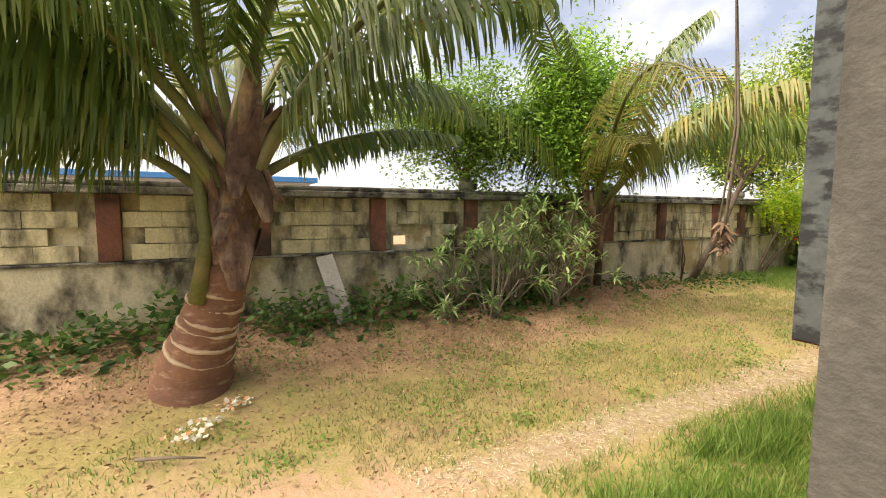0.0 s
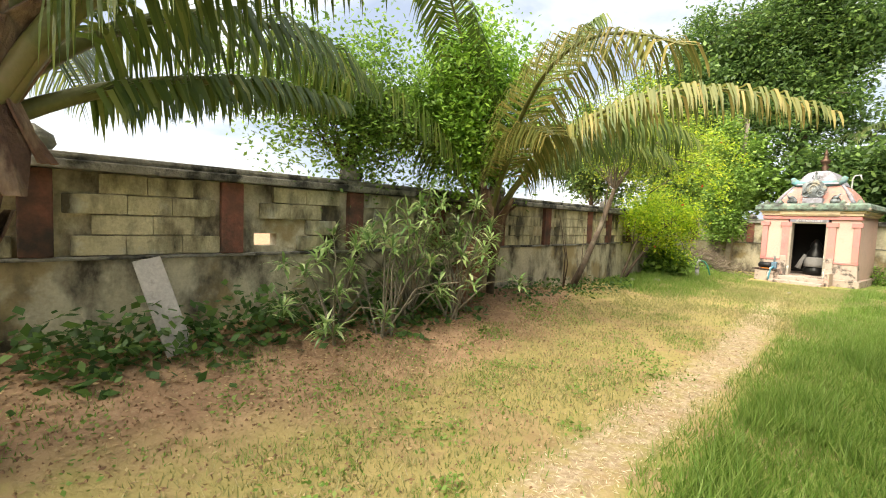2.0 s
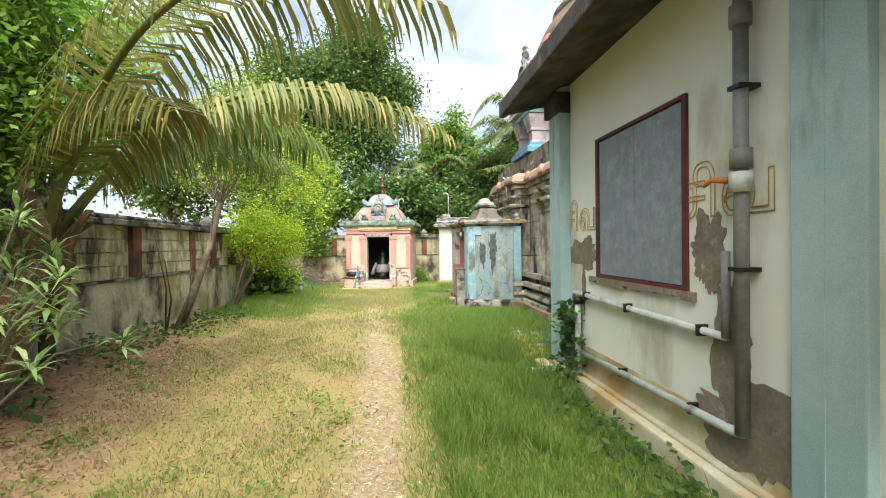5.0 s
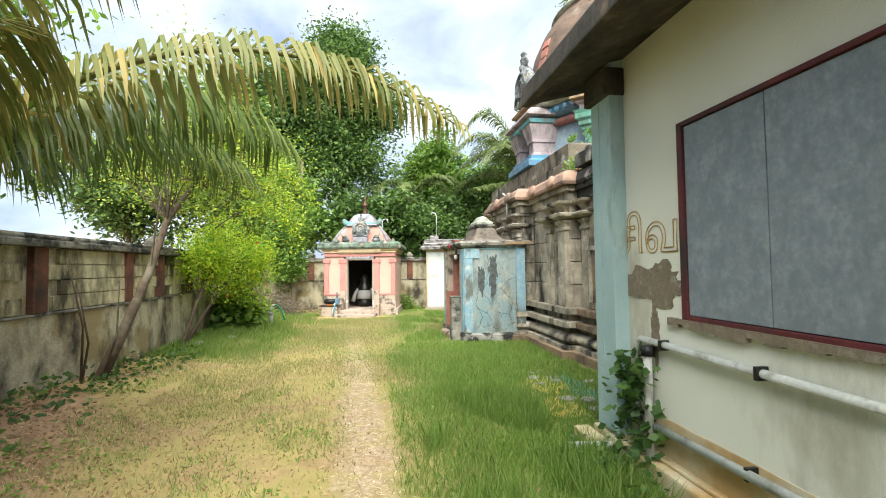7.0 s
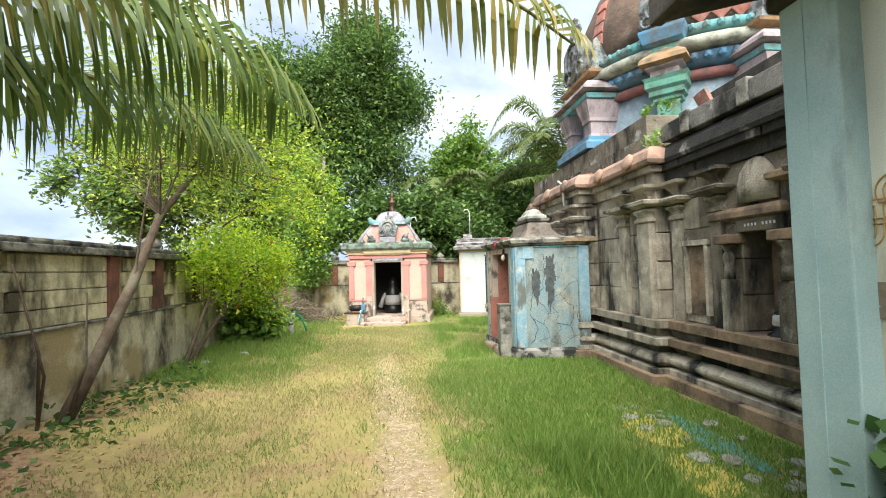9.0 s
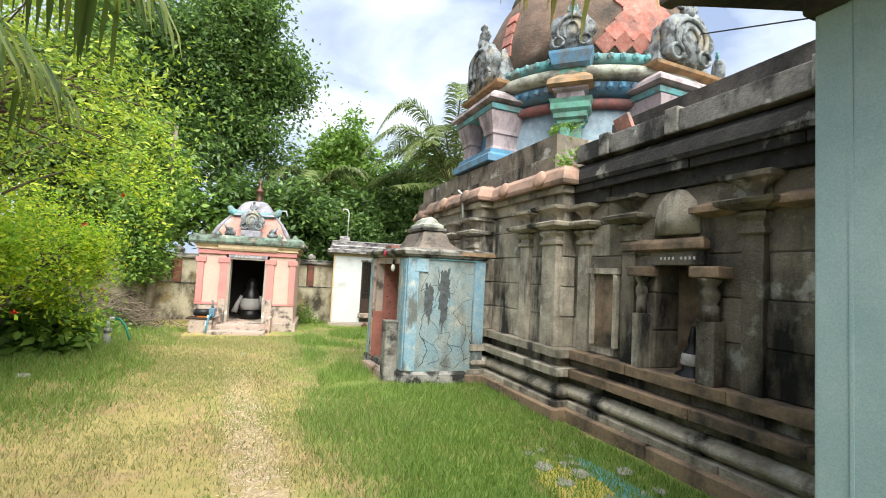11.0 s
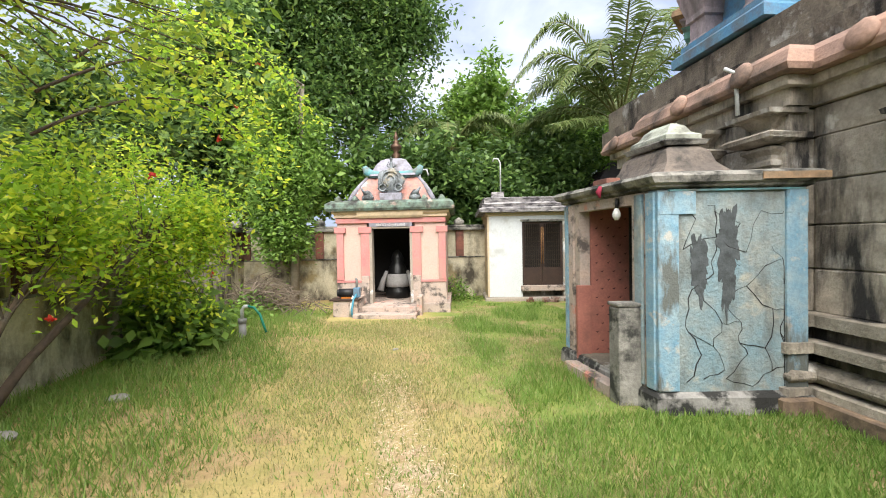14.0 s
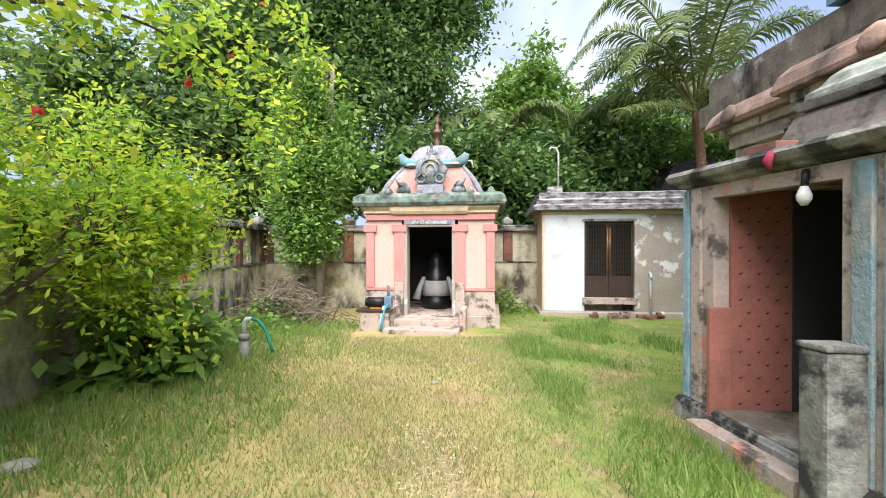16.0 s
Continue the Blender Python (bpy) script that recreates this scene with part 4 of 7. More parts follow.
def plaque(w, h, t):
    """A carved horseshoe gable standing in the x-z plane, with scroll rings, an arched hollow and a crest."""
    bm = bmesh.new()
    ring = []
    n = 40
    for k in range(n):
        a = math.pi * 2 * k / n
        r = 1 + 0.07 * math.cos(5 * a) + (0.16 if math.sin(a) < -0.55 else 0)
        ring.append(bm.verts.new((0.5 * w * r * math.cos(a), 0, 0.5 * h + 0.5 * h * r * math.sin(a) * 0.92)))
    f = bm.faces.new(ring)
    for v in bmesh.ops.extrude_face_region(bm, geom=[f])["geom"]:
        if isinstance(v, bmesh.types.BMVert):
            v.co.y = t
    for sx in (-0.3, 0.3):
        pts = [(sx * w + 0.13 * w * math.cos(a), -0.01, 0.2 * h + 0.13 * h * math.sin(a)) for a in (2 * math.pi * k / 12 for k in range(13))]
        tube(bm, pts, 0.03 * w, 6)
    arch = [(0.17 * w * math.cos(a), -0.012, 0.45 * h + 0.24 * h * math.sin(a)) for a in (math.pi * (1.25 - 1.5 * k / 14) for k in range(15))]
    tube(bm, arch, 0.035 * w, 6)
    arch = [(0.33 * w * math.cos(a), -0.012, 0.5 * h + 0.34 * h * math.sin(a)) for a in (math.pi * (1.2 - 1.4 * k / 18) for k in range(19))]
    tube(bm, arch, 0.04 * w, 6)
    return bm


def crest(w, h):
    bm = bmesh.new()
    lathe(bm, [(0.16 * w, 0), (0.2 * w, 0.2 * h), (0.1 * w, 0.36 * h), (0.16 * w, 0.5 * h), (0.08 * w, 0.7 * h), (0.13 * w, 0.8 * h), (0.02 * w, h)], 0, 0, 8)
    for s in (-1, 1):
        tube(bm, [(0, 0, 0.2 * h), (s * 0.3 * w, 0, 0.35 * h), (s * 0.22 * w, 0, 0.7 * h)], [0.08 * w, 0.07 * w, 0.02 * w], 6)
    return bm


def build_tower():
    def ring(name, prof, mat, label="", sides=48):
        return part(name, lathe(bmesh.new(), prof, 0, 0, sides, True), mat, TOWER, label)
    part("platform", mould(bmesh.new(), -3.1, -3.1, 3.1, 3.1, [(0.15, 3.572), (0.15, 3.9), (0.05, 3.95), (0.05, 4.3), (-0.1, 4.36)]), M["stone_dark"], TOWER, "dark stepped platform")
    ring("drum", [(2.75, 4.36), (2.75, 4.62), (2.55, 4.66), (2.5, 5.4)], M["tw_panel"], "grey-blue drum with floral relief")
    ring("red_band", [(2.56, 5.4), (2.66, 5.44), (2.66, 5.56), (2.58, 5.6)], M["tw_red"], "brick-red band")
    ring("blue_band", [(2.5, 5.6), (2.72, 5.7), (2.8, 5.86), (2.7, 5.9)], M["tw_blue"], "blue petal band")
    ring("white_band", [(2.7, 5.9), (2.98, 5.95), (2.95, 6.12), (2.75, 6.22)], M["tw_white"], "lichened white ledge")
    ring("turquoise_band", [(2.6, 6.22), (2.78, 6.28), (2.8, 6.42), (2.66, 6.5)], M["turq"], "turquoise petal band")
    ring("dome", [(2.58, 6.5), (2.68, 6.83), (2.66, 7.25), (2.52, 7.82), (2.26, 8.38), (1.86, 8.94), (1.36, 9.41), (1.05, 9.65)], M["dome"], "dome stripped to brown plaster")
    ring("dome_collar", [(1.82, 8.9), (1.98, 8.97), (1.9, 9.08), (1.4, 9.2)], M["tw_white"], "ribbed grey collar")
    ring("cap", [(1.42, 9.2), (1.3, 9.4), (1.05, 9.66), (0.85, 9.84), (0.5, 9.96), (0.1, 10.0)], M["parapet"], "grey lotus cap", 20)
    for k in range(72):
        a = 2 * math.pi * k / 72
        for r, z, s, mat in ((2.78, 5.78, 0.11, M["tw_blue"]), (2.8, 6.36, 0.1, M["turq"])):
            if math.cos(a - math.radians(225)) > 0.1:
                bm = bmesh.new()
                bmesh.ops.create_icosphere(bm, subdivisions=1, radius=s)
                ob = part("petal", bm, mat, TOWER)
                ob.matrix_local = Matrix.Translation((r * math.cos(a), r * math.sin(a), z)) @ Matrix.Diagonal((0.8, 0.8, 0.9, 1))
    # square pavilions on the four sides and small ones between
    for q in range(8):
        turn = Matrix.Rotation(math.radians(45 * q), 4, 'Z')
        def add(name, bm, mat, label=""):
            ob = part(name, bm, mat, TOWER, label)
            ob.matrix_local = turn
            return ob
        if q % 2 == 0:
            w = 0.78
            add("pavilion_foot", mould(bmesh.new(), -w, -3.1, w, -2.3, [(0.12, 4.36), (0.12, 4.5), (0.02, 4.58), (0.02, 4.66)]), M["tw_blue"], "blue pavilion foot")
            for s in (-1, 1):
                bm = mould(bmesh.new(), s * 0.55 - 0.17, -3.02, s * 0.55 + 0.17, -2.4, [(0.05, 4.661), (0.0, 4.75), (0.0, 5.0), (0.04, 5.02), (0.04, 5.1), (0.1, 5.3), (0.14, 5.48)])
                add("pavilion_pillar", bm, M["tw_mauve"], "pale mauve flared pillar")
            add("pavilion_hollow", box(-0.36, -2.75, 4.661, 0.36, -2.6, 5.47), M["tw_blue"])
            add("turquoise_moulding", mould(bmesh.new(), -w, -3.05, w, -2.3, [(0.02, 5.482), (0.12, 5.5), (0.14, 5.6), (0.06, 5.64)]), M["turq"], "turquoise moulding")
            add("rose_ledge", mould(bmesh.new(), -w, -3.05, w, -2.3, [(0.06, 5.642), (0.24, 5.68), (0.22, 5.76), (0.04, 5.92)]), M["tw_mauve"], "dusty rose ledge")
            add("neck", mould(bmesh.new(), -w, -2.95, w, -2.3, [(-0.1, 5.921), (-0.1, 6.04)]), M["tw_white"])
            add("ochre_moulding", mould(bmesh.new(), -w, -2.98, w, -2.3, [(-0.06, 6.041), (0.1, 6.1), (0.12, 6.16), (-0.04, 6.22)]), M["tw_orange"], "ochre moulding")
            add("gable_back", mould(bmesh.new(), -0.62, -2.86, 0.62, -2.0, [(0.1, 6.221), (0.02, 6.5), (-0.06, 7.0), (-0.3, 7.25)]), M["tw_carve"])
            ob = part("gable", plaque(1.25, 1.12, 0.2), M["tw_carve"], TOWER, "carved horseshoe gable")
            ob.matrix_local = turn @ Matrix.Translation((0, -3.08, 6.2))
            ob = part("crest", crest(0.8, 0.62), M["tw_carve"], TOWER, "mossy lion-face crest")
            ob.matrix_local = turn @ Matrix.Translation((0, -2.98, 7.22))
        else:
            add("green_pilaster", mould(bmesh.new(), -0.2, -2.78, 0.2, -2.4, [(0.02, 4.62), (0.0, 4.7), (0.0, 5.0), (0.06, 5.04), (0.06, 5.1), (0.12, 5.14), (0.12, 5.24), (0.18, 5.3), (0.18, 5.42), (0.22, 5.5)]), M["tw_green"], "sea-green stepped pilaster")
            add("mauve_block", mould(bmesh.new(), -0.2, -2.9, 0.2, -2.4, [(0.06, 5.502), (0.06, 5.62), (0.14, 5.66), (0.14, 5.7)]), M["tw_mauve"])
            add("ochre_ledge", mould(bmesh.new(), -0.26, -2.98, 0.26, -2.4, [(0.04, 5.702), (0.18, 5.74), (0.16, 5.84), (0.0, 5.98)]), M["tw_orange"], "ochre ledge")
            add("green_block", mould(bmesh.new(), -0.2, -2.94, 0.2, -2.4, [(0.02, 5.982), (0.02, 6.1)]), M["tw_green"])
            add("blue_cap", mould(bmesh.new(), -0.26, -2.98, 0.26, -2.4, [(0.02, 6.102), (0.1, 6.16), (0.16, 6.36), (0.16, 6.42), (0.0, 6.44)]), M["tw_blue"], "blue cap")
            ob = part("small_gable", plaque(0.86, 0.8, 0.16), M["tw_carve"], TOWER, "small carved horseshoe gable")
            ob.matrix_local = turn @ Matrix.Translation((0, -3.06, 6.44))
            ob = part("small_crest", crest(0.34, 0.3), M["turq"], TOWER)
            ob.matrix_local = turn @ Matrix.Translation((0, -2.98, 7.18))
    # red carved tiles left on the dome
    def on_dome(az, z):
        prof = [(2.58, 6.5), (2.68, 6.83), (2.66, 7.25), (2.52, 7.82), (2.26, 8.38), (1.86, 8.94), (1.36, 9.41)]
        r = np.interp(z, [p[1] for p in prof], [p[0] for p in prof])
        r2 = np.interp(z + 0.05, [p[1] for p in prof], [p[0] for p in prof])
        a = math.radians(az)
        out = Vector((math.cos(a), math.sin(a), 0))
        up = Vector((out.x * (r2 - r), out.y * (r2 - r), 0.05)).normalized()
        side = Vector((-out.y, out.x, 0))
        nor = side.cross(up)
        if nor.dot(out) < 0:
            nor = -nor
        return Vector((r * out.x, r * out.y, z)), side, up, nor
    bm = bmesh.new()
    bx(bm, -0.5, -0.5, -0.5, 0.5, 0.5, 0.5)
    bmesh.ops.bevel(bm, geom=list(bm.edges), offset=0.06, segments=1, affect='EDGES')
    tile = bpy.data.meshes.new("dome_tile")
    bm.to_mesh(tile)
    bm.free()
    tile.materials.append(M["dome_tile"])
    for i in range(9):
        for j in range(13):
            z = 6.72 + j * 0.235
            az = 231 + i * 7.5 + (3.75 if j % 2 else 0)
            low = 237 + (z - 6.72) * 9.0 - 14 * max(0.0, z - 8.3)
            if az < low or az > 268 - 6 * (j > 10) or z > 8.85:
                continue
            p, side, up, nor = on_dome(az, z)
            ob = new("dome_tile", tile)
            ob.parent = TOWER
            m = Matrix((side, up, nor)).transposed().to_4x4()
            s = 0.33 * (0.75 + 0.25 * (9.6 - z) / 3)
            ob.matrix_local = Matrix.Translation(p) @ m @ Matrix.Rotation(math.radians(45), 4, 'Z') @ Matrix.Diagonal((s, s, 0.07, 1))
    for j in range(4):
        p, side, up, nor = on_dome(190, 7.0 + j * 0.28)
        ob = new("dome_tile", tile)
        ob.parent = TOWER
        ob.matrix_local = Matrix.Translation(p) @ Matrix((side, up, nor)).transposed().to_4x4() @ Matrix.Diagonal((0.3, 0.26, 0.07, 1))


build_tower()
for p in ((7.4, 14.3), (7.95, 14.75)):
    o = part("iron_rod", tube(bmesh.new(), [(p[0], p[1], 9.7), (p[0], p[1], 11.6)], 0.025, 6), M["wood_dark"])
    tagged(o, "rusty iron rod standing on the dome", "rod")
o = part("cable", tube(bmesh.new(), [(7.9, 12.2, 7.0), (8.0, 9.0, 5.9), (7.0, 5.5, 5.3), (6.0, 2.0, 5.4)], 0.014, 5), M["black"])
tagged(o, "black cable slung from the tower", "cable")


def roof_clutter():
    rng = random.Random(4)
    y = 11.35
    while y < 16.8:
        x = np.interp(y, [11, 13.1, 13.3, 15.4, 15.6, 17], [4.5, 4.5, 4.25, 4.25, 4.5, 4.5]) + rng.uniform(-0.05, 0.15)
        s = rng.choice((0.05, 0.06, 0.08, 0.1, 0.12))
        bm = lathe(bmesh.new(), [(0.4 * s, 0), (s, 0.5 * s), (1.05 * s, s), (0.75 * s, 1.6 * s), (0.3 * s, 1.9 * s)], 0, 0, 12)
        for v in bm.verts:
            v.co += Vector((rng.uniform(-1, 1), rng.uniform(-1, 1), rng.uniform(-1, 1))) * 0.3 * s
        o = part("stucco_finial", bm, M["clay"])
        o.matrix_world = pose(x, y, 3.57, rng.uniform(-12, 12), rng.uniform(-12, 12), rng.uniform(0, 90))
        tagged(o, "broken rounded clay finial lying on the cornice", "finial", "finials on the cornice")
        y += s * 2 + rng.choice((0.4, 0.7, 1.1, 1.5))
    o = part("carved_tile", box(-0.16, -0.02, 0, 0.16, 0.03, 0.27, 0.01), M["roof_pink"])
    o.matrix_world = pose(4.55, 10.32, 3.85, -24, 0, 78)
    tagged(o, "fallen red carved tile leaning on the parapet", "tile")
    o = part("conduit", tube(bmesh.new(), [(3.62, 13.6, 3.55), (3.6, 13.6, 4.0), (3.55, 13.7, 4.08)], 0.022, 8), M["pipe_white"])
    o.matrix_world = pose(0.1, 0, -0.55)
    tagged(o, "bent white conduit rising beside the cornice", "pipe")


roof_clutter()

# ---- the small blue shrine ----
BLUE = thing("blue_shrine", "small faded blue plaster shrine with cracked walls and stone roof", "shrine", pose(2.55, 13.2, 0, 0, 0, -7))


def crack_lines(seed, x0, x1, z0, z1, y, parent, step=0.23):
    """A net of open cracks that breaks a plastered face into uneven plates."""
    rng = random.Random(seed)
    bm = bmesh.new()
    node = {}
    nx, nz = int((x1 - x0) / step), int((z1 - z0) / step)
    for i in range(nx + 2):
        for j in range(nz + 2):
            node[i, j] = Vector((x0 + (i + (0.5 if j % 2 else 0)) * step + rng.uniform(-0.4, 0.4) * step, y, z0 + j * step + rng.uniform(-0.4, 0.4) * step))
    for (i, j), p in node.items():
        for other in ((i + 1, j), (i, j + 1)):
            # low on the face the net is nearly closed, higher up it thins out
            if other not in node or rng.random() < (0.08 if p.z < z0 + 0.55 * (z1 - z0) else 0.45):
                continue
            if (i + j) % 2 and other[0] != i:
                continue
            q = node[other]
            side = Vector((-(q - p).z, 0, (q - p).x))
            b1, b2 = rng.uniform(-0.12, 0.12), rng.uniform(-0.12, 0.12)
            pts = [p, p.lerp(q, 0.3) + side * b1, p.lerp(q, 0.65) + side * b2, q]
            pts = [Vector((min(max(v.x, x0), x1), y, min(max(v.z, z0), z1))) for v in pts]
            if min((pts[k] - pts[k + 1]).length for k in range(3)) < 0.008:
                continue
            w = rng.uniform(0.0022, 0.0062)
            tube(bm, pts, [w * rng.uniform(0.6, 1.2) for _ in pts], 4)
    return part("cracks", bm, M["crack"], parent, "open cracks in the plaster")


def build_blue():
    W, D, H = 1.4, 1.85, 2.16
    part("foot", mould(bmesh.new(), 0, 0, W, D, [(0.07, -0.2), (0.07, 0.16), (0.04, 0.2), (-0.02, 0.21)], 0.015), M["foot_mould"], BLUE, "mould-blackened foot")
    for s in ((0, 0, W, 0.13), (W - 0.13, 0.131, W, D), (0, D - 0.13, W - 0.131, D)):
        part("wall", box(s[0], s[1], 0.2, s[2], s[3], H), M["blue_plaster"], BLUE, "cracked blue-grey plaster wall")
    for a, b in ((0.131, 0.4), (1.5, D - 0.131)):
        part("door_wall", box(0.0, a, 0.2, 0.13, b, H), M["peach_worn"], BLUE, "flaking peach plaster beside the doorway")
    part("door_head", box(0.0, 0.401, 2.05, 0.13, 1.499, H), M["peach_worn"], BLUE)
    for x, w in ((-0.012, 0.2), (W - 0.19, 0.2)):
        bm = box(x, -0.022, 0.215, x + w, 0.02, H - 0.02, 0.008)
        bx(bm, x - 0.001, -0.026, H - 0.24, x + w + 0.16 * (1 if x < 0.5 else 0) + 0.001, 0.015, H - 0.02, 0.006)
        part("corner_strip", bm, M["sky_blue"], BLUE, "sky-blue corner strip")
    for y0, y1, mat in ((0.02, 0.14, M["sky_blue"]), (0.2, 0.32, M["blue_plaster"]), (1.62, 1.74, M["peach_worn"]), (1.77, D, M["sky_blue"])):
        part("side_pilaster", box(-0.03, y0, 0.215, 0.0, y1, H - 0.02, 0.008), mat, BLUE)
    part("cornice", mould(bmesh.new(), 0, 0, W, D, [(0.0, H + 0.001), (0.05, H + 0.02), (0.05, H + 0.05), (0.1, H + 0.07), (0.12, H + 0.12), (0.09, H + 0.16), (0.02, H + 0.18)], 0.012), M["coping"], BLUE, "lichened stone cornice")
    part("ochre_edge", box(0.9, -0.128, H + 0.075, W + 0.125, -0.115, H + 0.14), M["tw_orange"], BLUE, "ochre-stained cornice edge")
    part("turquoise_line", box(0.1, -0.03, H - 0.018, W - 0.02, -0.002, H), M["turq"], BLUE)
    part("roof", mould(bmesh.new(), 0.5, 0.58, W - 0.5, D - 0.58, [(0.27, H + 0.182), (0.15, H + 0.23), (0.07, H + 0.34), (0.03, H + 0.48), (-0.04, H + 0.54)], 0.014), M["bell_roof"], BLUE, "worn grey-brown curved roof")
    part("roof_neck", mould(bmesh.new(), 0.5, 0.6, W - 0.5, D - 0.6, [(0.02, H + 0.542), (0.05, H + 0.6), (-0.02, H + 0.62)], 0.01), M["coping"], BLUE, "stained roof neck")
    part("roof_cap", mould(bmesh.new(), 0.55, 0.65, W - 0.55, D - 0.65, [(0.04, H + 0.622), (0.04, H + 0.67), (-0.02, H + 0.71), (-0.06, H + 0.78), (-0.12, H + 0.83)], 0.008), M["tw_white"], BLUE, "lichened greenish roof cap")
    # soot streaks and cracks on the front
    for x0, x1, z0, z1 in ((0.3, 0.46, 1.2, 1.72), (0.36, 0.44, 1.05, 1.5), (0.56, 0.76, 1.3, 1.95), (0.6, 0.7, 0.98, 1.6), (0.64, 0.75, 1.1, 1.4)):
        bm = bmesh.new()
        n = 70
        ring = []
        for k in range(n):
            a = 2 * math.pi * k / n
            r = 1 + 0.6 * noise.noise((math.cos(a) * 2 + x0 * 9, math.sin(a) * 2, 4.0)) + 0.35 * noise.noise((math.cos(a) * 7, math.sin(a) * 7, x0 * 30))
            ring.append(bm.verts.new(((x0 + x1) / 2 + (x1 - x0) / 2 * r * math.cos(a), -0.004 - 0.0006 * x0, (z0 + z1) / 2 + (z1 - z0) / 2 * r * math.sin(a))))
        f = bm.faces.new(ring)
        for v in bmesh.ops.extrude_face_region(bm, geom=[f])["geom"]:
            if isinstance(v, bmesh.types.BMVert):
                v.co.y = 0.001
        part("soot_stain", bm, M["soot"], BLUE, "black soot stain")
    crack_lines(5, 0.24, W - 0.2, 0.25, 2.0, -0.001, BLUE)
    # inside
    # dark panels here paint the shade seen through the doorway
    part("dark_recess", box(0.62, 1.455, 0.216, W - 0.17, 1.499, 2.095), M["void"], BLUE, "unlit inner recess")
    part("tiled_side", box(0.132, 1.47, 0.2, 0.619, 1.499, 2.095), M["pink_tile"], BLUE, "pink wall tiles printed with leaves")
    bm = bmesh.new()
    for i in range(3):
        for j in range(16):
            x, z = 0.2 + i * 0.15 + (0.07 if j % 2 else 0), 0.27 + j * 0.112
            v = [bm.verts.new(c) for c in ((x - 0.02, 1.468, z), (x + 0.004, 1.468, z - 0.014), (x + 0.024, 1.468, z + 0.016), (x + 0.002, 1.468, z + 0.004))]
            bm.faces.new(v)
    tagged(part("leaf_prints", bm, M["leaf_mark"], BLUE, "maroon leaf prints"), kind="stuff")
    part("tiled_block", box(-0.06, 1.45, 0.05, 0.125, 1.495, 1.1, 0.01), M["pink_tile"], BLUE, "low tiled wall end")
    part("dark_room", box(W - 0.16, 0.14, 0.2, W - 0.135, D - 0.14, 2.1), M["void"], BLUE)
    part("inner_wall", box(0.9, 0.135, 0.216, 0.95, 1.3, 2.095), M["void"], BLUE, "dark inner wall")
    part("floor_tiles", box(-0.02, 0.14, 0.05, W - 0.14, 1.6, 0.215), M["stone_dark"], BLUE, "dark stone floor")
    part("ceiling", box(0.1, 0.1, 2.1, W - 0.1, D - 0.1, 2.15), M["stone_dark"], BLUE)
    part("threshold", mould(bmesh.new(), -0.2, 0.5, -0.05, 1.5, [(0.02, -0.2), (0.02, 0.1), (-0.01, 0.12)], 0.01), M["peach_worn"], BLUE, "chipped pinkish threshold")
    g = part("guard_stone", box(-0.25, 0.22, -0.2, 0.0, 0.41, 1.0, 0.025), M["coping"], BLUE, "mossy grey guard block by the door")
    part("guard_cap", box(-0.26, 0.21, 1.001, 0.0, 0.42, 1.04, 0.015), M["coping"], g)
    b = part("bulb_holder", tube(bmesh.new(), [(-0.02, 0.62, 2.14), (-0.03, 0.62, 2.03)], 0.02, 8), M["black"], BLUE)
    part("bulb", lathe(bmesh.new(), [(0.018, 1.9), (0.04, 1.94), (0.042, 1.97), (0.02, 2.03)], -0.03, 0.62, 12), M["glass_bulb"], b, "milky electric bulb")
    bm = tube(bmesh.new(), [(-0.13, 0.75, H + 0.13), (-0.15, 0.76, H + 0.07), (-0.14, 0.75, H)], [0.02, 0.032, 0.01], 8)
    part("charm", bm, M["cloth_red"], BLUE, "faded cloth charm hung from the cornice")
    part("loose_brick", box(0.02, 0.9, H + 0.182, 0.18, 1.2, H + 0.245, 0.01), M["old_brick"], BLUE)


build_blue()
for ob in [BLUE] + list(BLUE.children_recursive):
    # the walls are not at right angles: the plan is skewed
    if ob.type == 'MESH':
        for v in ob.data.vertices:
            v.co.x -= 0.21 * v.co.y

# ---- the pink shrine ----
PM = pose(-0.07, 20.0, 0, 0, 0, -8) @ Matrix.Diagonal((1.04, 1.0, 1.035, 1))
PINK = thing("pink_shrine", "coral and peach limewashed shrine with mossy cornice and carved roof", "shrine", PM)


